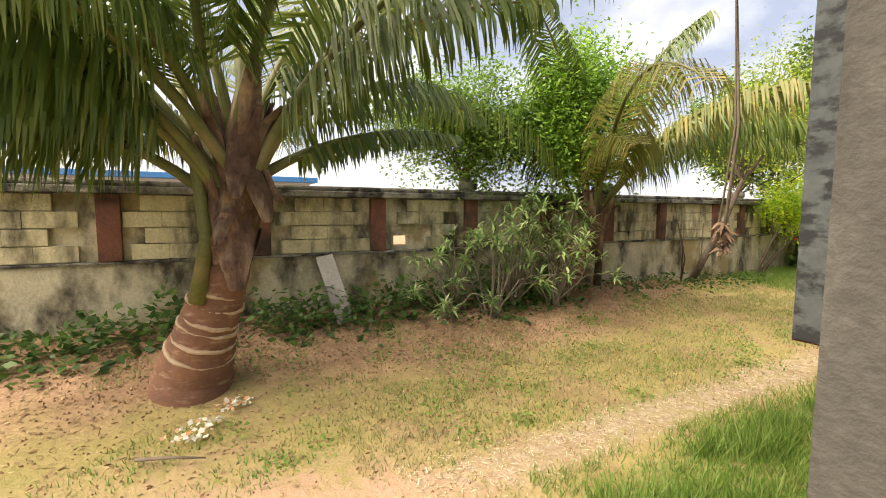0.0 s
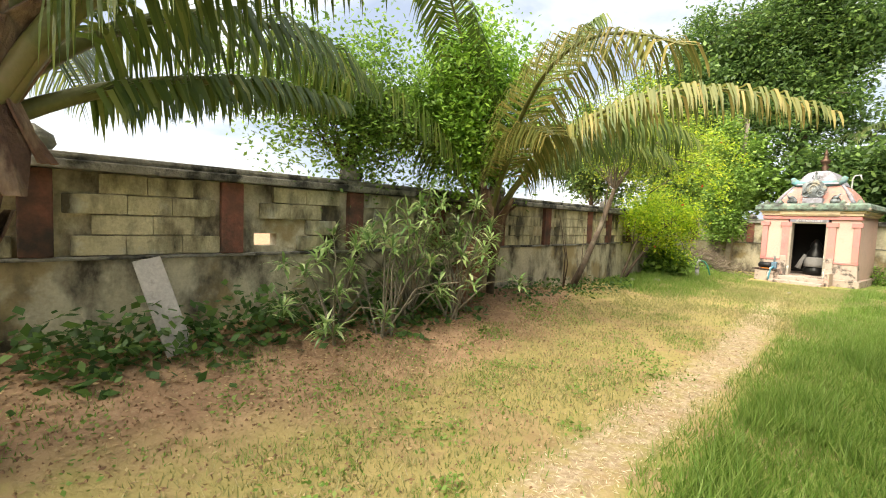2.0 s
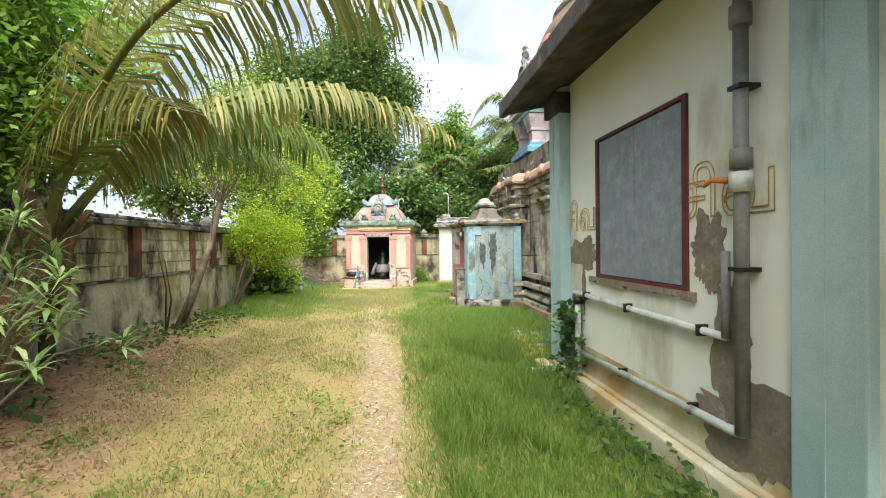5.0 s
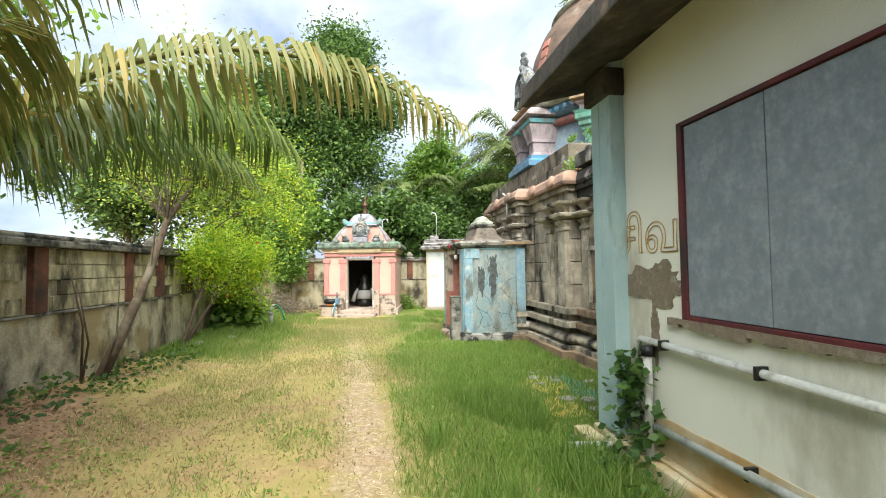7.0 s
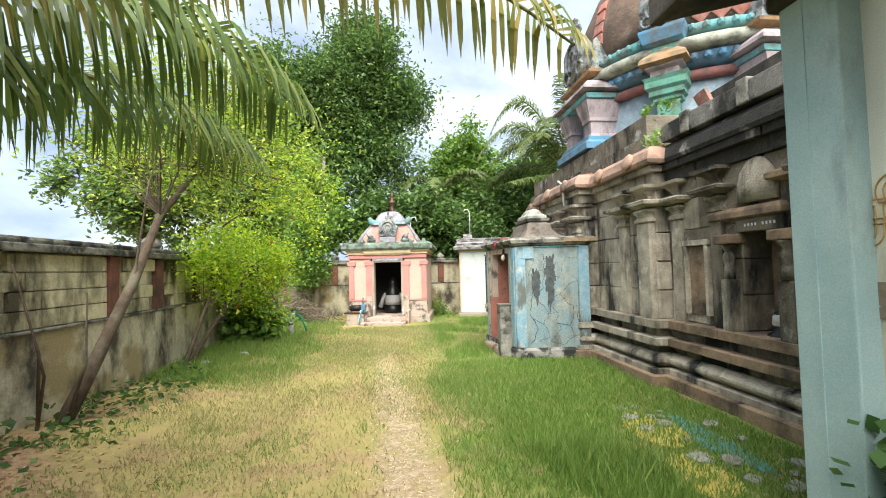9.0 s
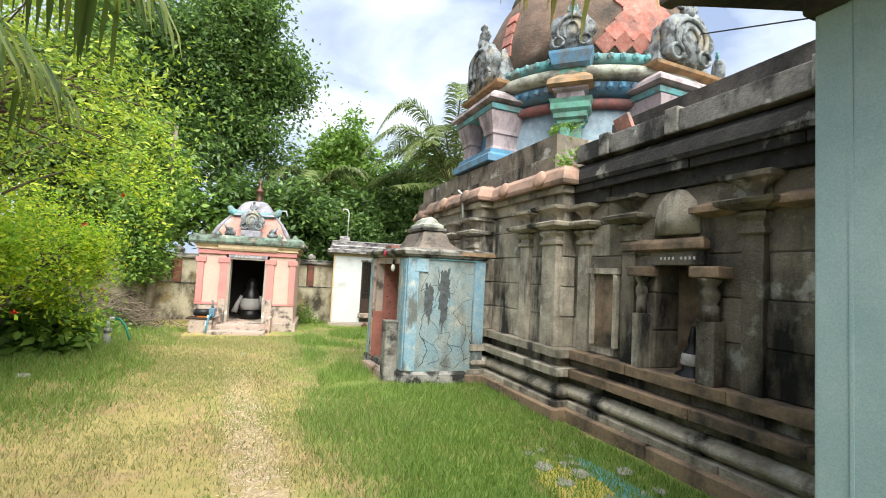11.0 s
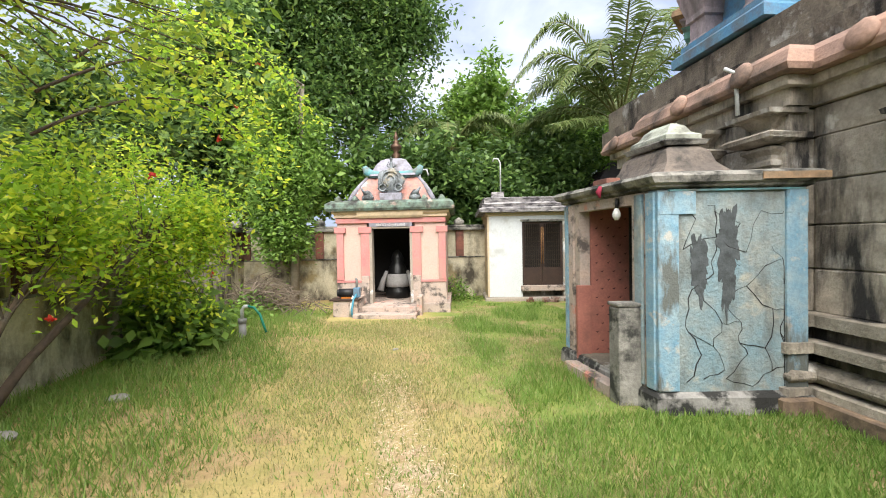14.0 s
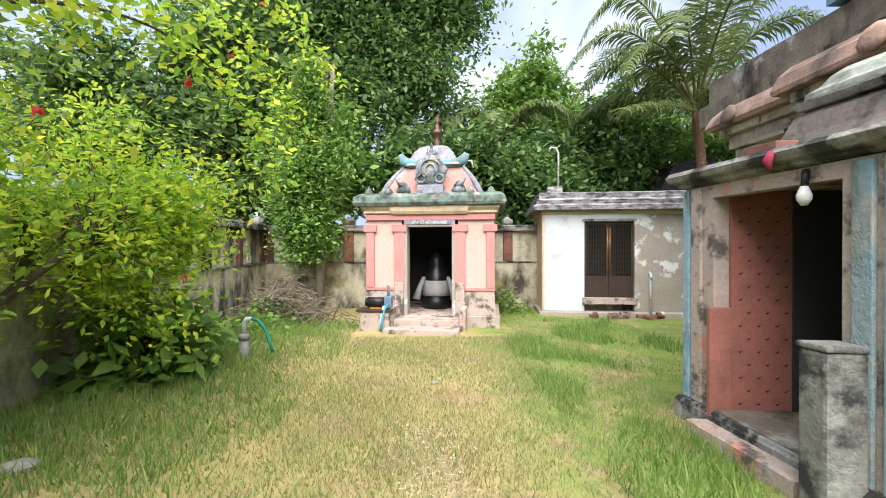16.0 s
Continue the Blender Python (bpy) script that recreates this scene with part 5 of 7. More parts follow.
def build_pink():
    w, D, H = 1.26, 2.5, 2.2
    part("plinth", mould(bmesh.new(), -w, 0, w, D, [(0.1, -0.2), (0.1, 0.2), (0.04, 0.22)], 0.01), M["peach_worn"], PINK, "worn peach plinth")
    for s in (-1, 1):
        x0, x1 = sorted((s * 0.56, s * w))
        bm = mould(bmesh.new(), x0, 0.0, x1, 0.3, [(0.03, 0.2), (0.0, 0.72)], 0.004)
        part("lower_wall", bm, M["peach_worn"], PINK, "flaking lower wall")
        part("front_wall", box(x0, 0.02, 0.721, x1, 0.3, H), M["peach"], PINK, "peach limewashed front wall")
        part("base_band", box(x0 - 0.02, -0.02, 0.7, x1 + 0.02, 0.1, 0.76, 0.01), M["pink"], PINK)
        for a, b in ((s * 0.6 - 0.1, s * 0.6 + 0.1), (s * 1.19 - 0.08, s * 1.19 + 0.08)):
            part("pilaster", box(a, -0.03, 0.762, b, 0.06, 2.0, 0.008), M["pink"], PINK, "coral pilaster")
            part("pilaster_cap", box(a - 0.05, -0.05, 1.86, b + 0.05, 0.06, 2.001, 0.01), M["pink"], PINK)
        part("jamb_post", box(s * 0.6 - 0.09, -0.06, 0.1, s * 0.6 + 0.09, 0.02, 0.86, 0.01), M["peach_worn"], PINK)
    part("door_foot", box(-0.5, 0.0, 0.0, 0.5, 0.4, 0.2), M["peach_worn"], PINK)
    bm = bmesh.new()
    bx(bm, -0.52, -0.02, 0.2, -0.44, 0.25, 1.96, 0.006)
    bx(bm, 0.44, -0.02, 0.2, 0.52, 0.25, 1.96, 0.006)
    bx(bm, -0.52, -0.02, 1.961, 0.52, 0.25, 2.0, 0.006)
    part("door_frame", bm, M["grey_lime"], PINK, "grey-white door frame")
    part("lintel", box(-0.5, -0.04, 2.003, 0.5, 0.25, 2.09, 0.006), M["roof_grey"], PINK, "grey name board over the door")
    bm = bmesh.new()
    bx(bm, -w - 0.02, -0.045, 2.092, w + 0.02, 0.3, 2.2, 0.008)
    part("coral_beam", bm, M["pink"], PINK, "coral beam")
    bm = bmesh.new()
    bx(bm, -w, 0.3, 0.2, -w + 0.2, D, H)
    bx(bm, w - 0.2, 0.3, 0.2, w, D, H)
    bx(bm, -w + 0.2, D - 0.2, 0.2, w - 0.2, D, H)
    part("wall", bm, M["peach"], PINK, "peach side and back walls")
    part("cream_frieze", mould(bmesh.new(), -w, -0.02, w, D, [(0.0, 2.201), (0.06, 2.23), (0.04, 2.28), (0.1, 2.33), (0.1, 2.37)]), M["cream"], PINK, "cream frieze moulding")
    part("centre_frieze", mould(bmesh.new(), -0.72, -0.09, 0.72, 0.2, [(0.0, 2.202), (0.04, 2.26), (0.06, 2.372)]), M["cream"], PINK)
    part("cornice", mould(bmesh.new(), -w, 0, w, D, [(0.12, 2.374), (0.2, 2.38), (0.24, 2.42), (0.2, 2.54), (0.12, 2.6), (0.0, 2.62)], 0.022), M["moss"], PINK, "mossy green and black cornice")
    part("green_panel", box(-0.22, -0.21, 2.44, 0.3, -0.1, 2.55, 0.02), M["turq"], PINK)
    for x in (-1.2, -0.8, 0.8, 1.2):
        part("cornice_boss", lathe(bmesh.new(), [(0.09, 2.56), (0.1, 2.62), (0.05, 2.7), (0.02, 2.73)], x, -0.05, 8), M["moss"], PINK)
    part("roof_slab", box(-w, 0.0, 2.1, w, D, 2.2), M["peach"], PINK)
    part("roof", mould(bmesh.new(), -0.85, 0.35, 0.85, D - 0.35, [(0.14, 2.622), (0.06, 2.8), (-0.06, 3.0), (-0.22, 3.2), (-0.34, 3.25)], 0.014), M["roof_pink"], PINK, "salmon carved stucco roof")
    for s in (-1, 1):
        bm = tube(bmesh.new(), [(s * 1.0, 0.22, 2.63), (s * 0.91, 0.29, 2.81), (s * 0.79, 0.42, 3.01), (s * 0.63, 0.58, 3.22)], [0.06, 0.06, 0.05, 0.04], 8)
        part("roof_rib", bm, M["roof_grey"], PINK, "pale mauve corner rib")
        bm = tube(bmesh.new(), [(s * 0.002, 0.58, 3.3), (s * 0.3, 0.58, 3.3), (s * 0.52, 0.58, 3.32), (s * 0.64, 0.58, 3.38), (s * 0.7, 0.58, 3.5)], [0.1, 0.1, 0.1, 0.11, 0.06], 10)
        part("upturned_horn", bm, M["turq"], PINK, "turquoise upturned ridge horn")
        bm = bmesh.new()
        lathe(bm, [(0.12, 2.64), (0.15, 2.7), (0.1, 2.8), (0.04, 2.88)], s * 0.56, 0.2, 10)
        tube(bm, [(s * 0.5, 0.14, 2.76), (s * 0.62, 0.1, 2.82), (s * 0.7, 0.1, 2.93)], [0.05, 0.045, 0.02], 6)
        part("corner_figure", bm, M["tw_carve"], PINK, "grey stucco roof figure")
    part("upper_roof", mould(bmesh.new(), -0.36, 0.66, 0.36, D - 0.66, [(0.2, 3.26), (0.14, 3.38), (0.06, 3.54), (-0.06, 3.68), (-0.2, 3.74)], 0.01), M["roof_grey"], PINK, "pale blue-grey upper roof")
    ob = part("niche_gable", plaque(0.62, 0.6, 0.14), M["tw_carve"], PINK, "grey carved gable with a seated figure block")
    ob.matrix_local = pose(0, 0.1, 2.8)
    part("gable_foot", box(-0.26, 0.06, 2.622, 0.26, 0.4, 2.8, 0.02), M["roof_grey"], PINK)
    ob = part("gable_crest", crest(0.3, 0.34), M["tw_carve"], PINK)
    ob.matrix_local = pose(0, 0.3, 3.34)
    part("finial", lathe(bmesh.new(), [(0.16, 3.742), (0.07, 3.82), (0.12, 3.89), (0.05, 3.97), (0.13, 4.06), (0.15, 4.13), (0.06, 4.2), (0.09, 4.24), (0.03, 4.28), (0.07, 4.33), (0.05, 4.38), (0.01, 4.52)], 0.0, D / 2, 14), M["copper"], PINK, "dark metal pot finial")
    # dim inside with a draped idol
    part("inner_floor", box(-1.0, 0.25, 0.05, 1.0, D - 0.2, 0.2), M["stone_dark"], PINK)
    # back and sides get their dimness from the dark colour
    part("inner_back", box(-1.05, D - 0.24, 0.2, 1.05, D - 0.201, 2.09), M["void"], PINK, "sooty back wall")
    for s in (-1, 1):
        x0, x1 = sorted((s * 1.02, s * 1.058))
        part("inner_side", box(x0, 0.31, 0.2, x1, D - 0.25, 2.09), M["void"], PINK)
    # steps
    part("step", box(-0.62, -0.5, -0.1, 0.62, -0.061, 0.2, 0.02), M["peach_worn"], PINK, "worn plastered step")
    part("step", box(-0.72, -0.95, -0.15, 0.64, -0.501, 0.09, 0.02), M["peach_worn"], PINK, "worn plastered step")
    for s in (-1, 1):
        part("step_cheek", box(s * 0.68 - 0.06, -0.55, -0.1, s * 0.68 + 0.06, -0.062, 0.42, 0.02), M["peach_worn"], PINK)


build_pink()


def shrine_bits():
    bm = bmesh.new()
    lathe(bm, [(0.3, 0.2), (0.32, 0.4), (0.24, 0.5), (0.28, 0.75), (0.22, 1.0), (0.14, 1.12), (0.17, 1.22), (0.1, 1.36), (0.03, 1.44)], 0, 1.1, 16)
    o = part("idol", bm, M["idol"])
    o.matrix_world = PM
    tagged(o, "black stone idol in the dim pink shrine", "statue")
    bm = lathe(bmesh.new(), [(0.31, 0.5), (0.3, 0.62), (0.29, 0.8), (0.25, 0.84)], 0, 1.1, 16)
    for s in (-1, 1):
        tube(bm, [(s * 0.26, 1.0, 0.9), (s * 0.34, 0.95, 0.7), (s * 0.42, 0.9, 0.42)], [0.04, 0.06, 0.09], 8)
    o = part("drape", bm, M["cloth"])
    o.matrix_world = PM
    tagged(o, "white cloth draped round the shrine idol", "cloth")
    cu = bpy.data.curves.new("name_board_letters", 'FONT')
    cu.body, cu.size, cu.align_x, cu.extrude = "சித்தி விநாயகர்", 0.082, 'CENTER', 0.002
    cu.materials.append(M["letter_white"])
    o = new("name_board_letters", cu)
    o.matrix_world = PM @ pose(0, -0.043, 2.022, 90)
    tagged(o, "white painted letters over the shrine door", "writing")
    pump = thing("water_pump", "black electric water pump on a cement block", "pump", PM)
    part("motor", tube(bmesh.new(), [(-1.1, -0.5, 0.52), (-0.78, -0.5, 0.52)], 0.1, 14), M["black"], pump)
    part("fan_cover", tube(bmesh.new(), [(-1.14, -0.5, 0.52), (-1.101, -0.5, 0.52)], 0.085, 14), M["black"], pump)
    part("pump_head", box(-0.78, -0.58, 0.42, -0.64, -0.42, 0.64, 0.02), M["tw_blue"], pump, "blue pump head")
    part("pump_foot", box(-1.05, -0.56, 0.4, -0.75, -0.44, 0.43), M["orange"], pump, "orange pump foot")
    part("outlet", tube(bmesh.new(), [(-0.71, -0.5, 0.62), (-0.71, -0.5, 0.82), (-0.74, -0.5, 0.84)], 0.03, 8), M["pipe_grey"], pump)
    part("hose", tube(bmesh.new(), [(-0.7, -0.6, 0.5), (-0.74, -0.72, 0.4), (-0.78, -0.74, 0.15), (-0.76, -0.76, 0.0)], 0.022, 8), M["hose_blue"], pump, "blue hose")
    part("hose", tube(bmesh.new(), [(-0.78, -0.6, 0.46), (-0.8, -0.7, 0.3), (-0.83, -0.72, 0.02)], 0.02, 8), M["pipe_white"], pump, "white hose")
    part("board", box(-1.28, -0.72, 0.36, -0.62, -0.3, 0.4, 0.008), M["wood_dark"], pump)
    o = part("cement_block", box(-1.2, -0.7, -0.1, -0.66, -0.35, 0.358, 0.02), M["peach_worn"])
    o.matrix_world = PM
    tagged(o, "worn cement block carrying the pump", "block")
    for x, y, z, h in ((0.8, 22.4, 2.2, 1.5),):
        o = part("bent_conduit", tube(bmesh.new(), [(x, y, z), (x, y, z + h), (x + 0.06, y, z + h + 0.12), (x + 0.2, y, z + h + 0.14), (x + 0.25, y, z + h - 0.05)], 0.025, 8), M["pipe_white"])
        tagged(o, "bent white lamp conduit on the yard wall", "pipe")


shrine_bits()

# ---- the white shrine ----
WM = pose(2.58, 21.3, 0, 0, 0, -8)
WHITE = thing("white_shrine", "squat white limewashed shrine with stepped blackened cornice", "shrine", WM)


def build_white():
    W, D, H = 4.6, 2.3, 2.36
    d0, d1, z0, z1 = 0.95, 2.07, 0.43, 2.2
    bm = bmesh.new()
    bx(bm, 0.0, 0, 0.12, d0, 0.25, H)
    bx(bm, d0, 0, z1, d1, 0.25, H)
    part("front_wall", bm, M["white_lime"], WHITE, "white limewashed front wall")
    part("front_wall", box(d1, 0, 0.12, W, 0.25, H), M["grey_lime"], WHITE, "peeled front wall")
    part("corner_strip", box(-0.01, -0.012, 0.12, 0.04, 0.0, H), M["cream"], WHITE)
    bm = bmesh.new()
    bx(bm, 0, 0.251, 0.1, 0.25, D, H)
    bx(bm, W - 0.25, 0.251, 0.1, W, D, H)
    bx(bm, 0.25, D - 0.25, 0.1, W - 0.25, D, H)
    part("wall", bm, M["cream"], WHITE, "cream side walls")
    part("foot", mould(bmesh.new(), 0, 0, W, D, [(0.08, -0.2), (0.08, 0.08), (0.0, 0.12)], 0.015), M["grey_lime"], WHITE)
    part("sill_block", box(d0 - 0.05, -0.06, 0.28, d1 + 0.05, 0.25, z0, 0.015), M["peach_worn"], WHITE, "broken door sill")
    part("door_surround", box(d0 - 0.05, -0.02, z1 + 0.0, d1 + 0.05, 0.03, z1 + 0.06, 0.006), M["coping"], WHITE)
    part("green_band", mould(bmesh.new(), 0, 0, W, D, [(0.0, H + 0.001), (0.04, H + 0.03), (0.04, H + 0.09)]), M["cream"], WHITE)
    part("cornice", mould(bmesh.new(), 0, 0, W, D, [(0.06, H + 0.092), (0.22, H + 0.1), (0.24, H + 0.2), (0.14, H + 0.24), (0.16, H + 0.34), (0.08, H + 0.38), (0.1, H + 0.5), (-0.1, H + 0.54)], 0.012), M["old_cornice"], WHITE, "stepped cornice striped black with mould")
    # dark sheet behind the grille, painted as the room's shade
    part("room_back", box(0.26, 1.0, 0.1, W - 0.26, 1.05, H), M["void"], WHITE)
    part("room_floor", box(0.26, 0.2, 0.1, W - 0.26, 1.0, z0 - 0.002), M["stone_dark"], WHITE)
    for k in (0, 1):
        a, b = (d0 + 0.01, (d0 + d1) / 2 - 0.005) if k == 0 else ((d0 + d1) / 2 + 0.005, d1 - 0.01)
        bm = bmesh.new()
        bx(bm, a, 0.06, z0 + 0.005, a + 0.06, 0.1, z1 - 0.005)
        bx(bm, b - 0.06, 0.06, z0 + 0.005, b, 0.1, z1 - 0.005)
        bx(bm, a + 0.061, 0.06, z0 + 0.005, b - 0.061, 0.1, z0 + 0.5)
        bx(bm, a + 0.061, 0.06, z1 - 0.07, b - 0.061, 0.1, z1 - 0.005)
        door = part("door", bm, M["wood_dark"], WHITE, "dark timber grille door")
        bm = bmesh.new()
        for i in range(7):
            x = a + 0.1 + i * (b - a - 0.2) / 6
            bx(bm, x - 0.006, 0.07, z0 + 0.501, x + 0.006, 0.085, z1 - 0.071)
        for i in range(9):
            z = z0 + 0.58 + i * 0.125
            bx(bm, a + 0.062, 0.086, z - 0.006, b - 0.062, 0.098, z + 0.006)
        part("grille", bm, M["iron"], door, "thin iron lattice")
        part("pull", tube(bmesh.new(), [((b - 0.02) if k == 0 else (a + 0.02), 0.05, z0 + 0.6), ((b - 0.02) if k == 0 else (a + 0.02), 0.05, z1 - 0.15)], 0.012, 8), M["brass"], door, "brass rail")
    part("standpipe", tube(bmesh.new(), [(2.38, -0.12, -0.1), (2.38, -0.12, 1.0), (2.38, -0.05, 1.02)], 0.025, 8), M["pipe_white"], WHITE, "white standpipe")
    part("tap", tube(bmesh.new(), [(2.38, -0.12, 0.9), (2.38, -0.24, 0.92), (2.38, -0.24, 0.85)], 0.02, 8), M["pipe_grey"], WHITE)
    p = part("roof_block", box(0.15, 0.3, H + 0.541, 0.5, 0.6, H + 0.7, 0.015), M["old_cornice"], WHITE)
    part("lamp_conduit", tube(bmesh.new(), [(0.42, 0.45, H + 0.7), (0.42, 0.45, H + 1.55), (0.36, 0.45, H + 1.66), (0.24, 0.45, H + 1.67), (0.2, 0.45, H + 1.58)], 0.022, 8), M["pipe_white"], p, "bent white conduit")


build_white()
for i in range(16):
    rng = random.Random(i + 60)
    o = part("brick", box(-0.1, -0.05, 0, 0.1, 0.05, 0.07, 0.008), M["old_brick"])
    o.matrix_world = WM @ pose(1.0 + rng.uniform(0, 1.7), -0.12 - rng.uniform(0, 0.2), rng.choice((0.0, 0.06)), 0, 0, rng.uniform(0, 180))
    tagged(o, "broken red brick lying at the shrine door", "brick", "bricks by the white shrine")

# ---- small things in the yard ----


def yard_things():
    o = part("plank", box(-0.12, -0.012, 0, 0.12, 0.012, 0.98, 0.004), M["board"])
    up = Vector((-0.38, -0.2, 0.88)).normalized()
    face = Vector((0, 1, 0)).cross(up).normalized()
    side = up.cross(face)
    o.matrix_world = Matrix.Translation((-2.86, 1.76, 0.33)) @ Matrix((side, face, up)).transposed().to_4x4()
    tagged(o, "weathered white board leaning against the yard wall", "board")
    t = thing("yard_tap", "grey plastic standpipe with a green hose", "tap", pose(-2.55, 16.95, 0.1))
    part("sleeve", tube(bmesh.new(), [(0, 0, -0.15), (0, 0, 0.28)], 0.06, 12), M["pipe_grey"], t)
    part("collar", tube(bmesh.new(), [(0, 0, 0.28), (0, 0, 0.36)], 0.07, 12), M["pipe_grey"], t)
    part("elbow", tube(bmesh.new(), [(0, 0, 0.36), (0, 0, 0.5), (0.04, 0, 0.56), (0.1, 0, 0.56)], 0.03, 10), M["pipe_white"], t)
    part("hose", tube(bmesh.new(), [(0.1, 0, 0.56), (0.2, -0.02, 0.54), (0.3, -0.04, 0.42), (0.36, -0.06, 0.25), (0.4, -0.05, 0.12)], 0.022, 8), M["hose"], t, "green hose")
    rng = random.Random(9)
    for x, y, s in ((-2.75, 13.9, 0.1), (-0.0, 16.2, 0.05), (-3.1, 13.0, 0.1)):
        bm = bmesh.new()
        bmesh.ops.create_icosphere(bm, subdivisions=2, radius=s)
        for v in bm.verts:
            v.co = Vector((v.co.x * 1.2, v.co.y * 0.8, v.co.z * 0.45)) * (1 + 0.25 * noise.noise(v.co * 9))
        o = part("stone", bm, M["rubble"])
        o.matrix_world = pose(x, y, ground_z(x, y) + s * 0.2, 0, 0, rng.uniform(0, 90))
        tagged(o, "pale rough stone lying in the grass", "stone")
    for i in range(34):
        x, y = 3.3 + rng.uniform(-0.5, 0.45), rng.uniform(7.9, 10.4)
        s = rng.uniform(0.04, 0.11)
        bm = bmesh.new()
        bmesh.ops.create_icosphere(bm, subdivisions=1, radius=s)
        for v in bm.verts:
            v.co = Vector((v.co.x * 1.3, v.co.y, v.co.z * 0.35)) * (1 + 0.3 * noise.noise(v.co * 12))
        o = part("rubble_stone", bm, M["rubble"])
        o.matrix_world = pose(x, y, ground_z(x, y) + 0.01, 0, 0, rng.uniform(0, 90))
        tagged(o, "grey rubble stone half sunk in the turf", "stone", "rubble beside the temple")
    for name, mat, x, y, rx, ry in (("yellow_stain", M["yellow_powder"], 2.95, 9.3, 0.3, 0.5), ("yellow_stain", M["yellow_powder"], 2.75, 8.3, 0.25, 0.4), ("teal_stain", M["blue_powder"], 3.35, 9.0, 0.2, 0.75)):
        rings = [[(x + rx * r * math.cos(a) * (1 + 0.4 * noise.noise((math.cos(a), math.sin(a), x))), y + ry * r * math.sin(a) * (1 + 0.4 * noise.noise((math.cos(a) + 4, math.sin(a), x))))
                  for a in (2 * math.pi * k / 20 for k in range(20))] for r in (0.5, 1.0)]
        v = [(x, y, ground_z(x, y) + 0.014)] + [(p[0], p[1], ground_z(*p) + 0.012) for ring in rings for p in ring]
        f = [(0, 1 + k, 1 + (k + 1) % 20) for k in range(20)] + [(1 + k, 21 + k, 21 + (k + 1) % 20, 1 + (k + 1) % 20) for k in range(20)]
        tagged(mesh_of(name, v, f, mat), "spilt coloured powder on the ground", "powder", kind="stuff")
    npr = np.random.default_rng(3)
    n = 150
    spots = np.array([(-1.39, 0.24), (-1.13, 0.09), (-0.96, -0.09), (-1.45, 0.3)])[npr.integers(0, 4, n)]
    c = np.stack([npr.normal(spots[:, 0], 0.06), npr.normal(spots[:, 1], 0.06), np.full(n, 0.07)], 1)
    v, f = leaves(npr, c, 0.01, 0.05, 0.8, 0.0, 0.3)
    tagged(mesh_of("fallen_petals", v, f, M["petal"]), "white and orange flower petals thrown on the soil", "petals", kind="stuff")
    n = 15000
    c = np.stack([npr.uniform(-3.4, 0.2, n), npr.uniform(-1.5, 9.5, n), np.zeros(n)], 1)
    c = c[npr.random(n) < np.clip((-c[:, 0] + 0.1) / 2.6, 0.12, 1.0)]
    c[:, 2] = [ground_z(p[0], p[1]) + 0.012 for p in c]
    v, f = leaves(npr, c, 0.003, 0.045, 0.4, 0.0, 0.2)
    tagged(mesh_of("leaf_litter", v, f, M["litter"]), "dry brown and straw leaf litter on the soil", "litter", kind="stuff")
    n = 9000
    yy = npr.uniform(1.2, 15.0, n)
    xx = 0.46 - 0.07 * np.maximum(yy - 7.4, 0) + npr.normal(0, 0.17, n)
    c = np.stack([xx, yy, [ground_z(a, b) + 0.008 for a, b in zip(xx, yy)]], 1)
    v, f = leaves(npr, c, 0.004, 0.05, 0.14, 0.0, 0.15)
    tagged(mesh_of("trampled_straw", v, f, M["straw"]), "pale trampled straw lying on the path", "straw", kind="stuff")
    n = 7000
    yy, xx = npr.uniform(-1.8, 8.5, n), npr.uniform(-3.3, 0.6, n)
    keep = npr.random(n) < np.clip((0.5 - xx) / 2.4, 0.1, 1)
    yy, xx = yy[keep], xx[keep]
    n = len(xx)
    zz = np.array([ground_z(a, b) for a, b in zip(xx, yy)])
    r = npr.uniform(0.006, 0.022, n)
    a = npr.uniform(0, 6.28, n)
    ring = [np.stack([xx + r * np.cos(a + k * 2.09), yy + r * np.sin(a + k * 2.09), zz - 0.004], 1) for k in range(3)]
    v = np.stack(ring + [np.stack([xx + r * 0.3, yy, zz + r * 0.9], 1)], 1).reshape(-1, 3)
    i = np.arange(n)[:, None] * 4
    f = np.concatenate([i + [0, 1, 3], i + [1, 2, 3], i + [2, 0, 3]])
    tagged(mesh_of("soil_crumbs", v.tolist(), f.tolist(), M["crumb"]), "loose crumbs of reddish-brown soil", "soil", kind="stuff")
    bm = bmesh.new()
    for k in range(230):
        x, y = rng.gauss(-3.25, 0.55), rng.gauss(20.6, 0.4)
        a, e = rng.uniform(0, 6.3), rng.uniform(-0.1, 0.7)
        l, z = rng.uniform(0.5, 1.3), 0.15 + rng.uniform(0, 0.8) * max(0.1, 1 - abs(x + 3.2))
        d = Vector((math.cos(a) * math.cos(e), math.sin(a) * math.cos(e), math.sin(e)))
        p = Vector((x, y, z))
        q = d.orthogonal() * rng.uniform(-0.1, 0.1)
        tube(bm, [p - d * l / 2, p + q, p + d * l / 2], [0.014, 0.011, 0.004], 4, False)
    tagged(part("brushwood_heap", bm, M["twig"]), "heap of dry cut branches against the corner", "branches", kind="stuff")
    o = part("hanging_creeper", tube(bmesh.new(), [(2.24, 1.4, 3.44), (2.26, 1.42, 3.0), (2.25, 1.41, 2.5), (2.27, 1.43, 2.1), (2.25, 1.42, 1.78)], [0.003, 0.004, 0.0035, 0.004, 0.005], 6), M["twig"])
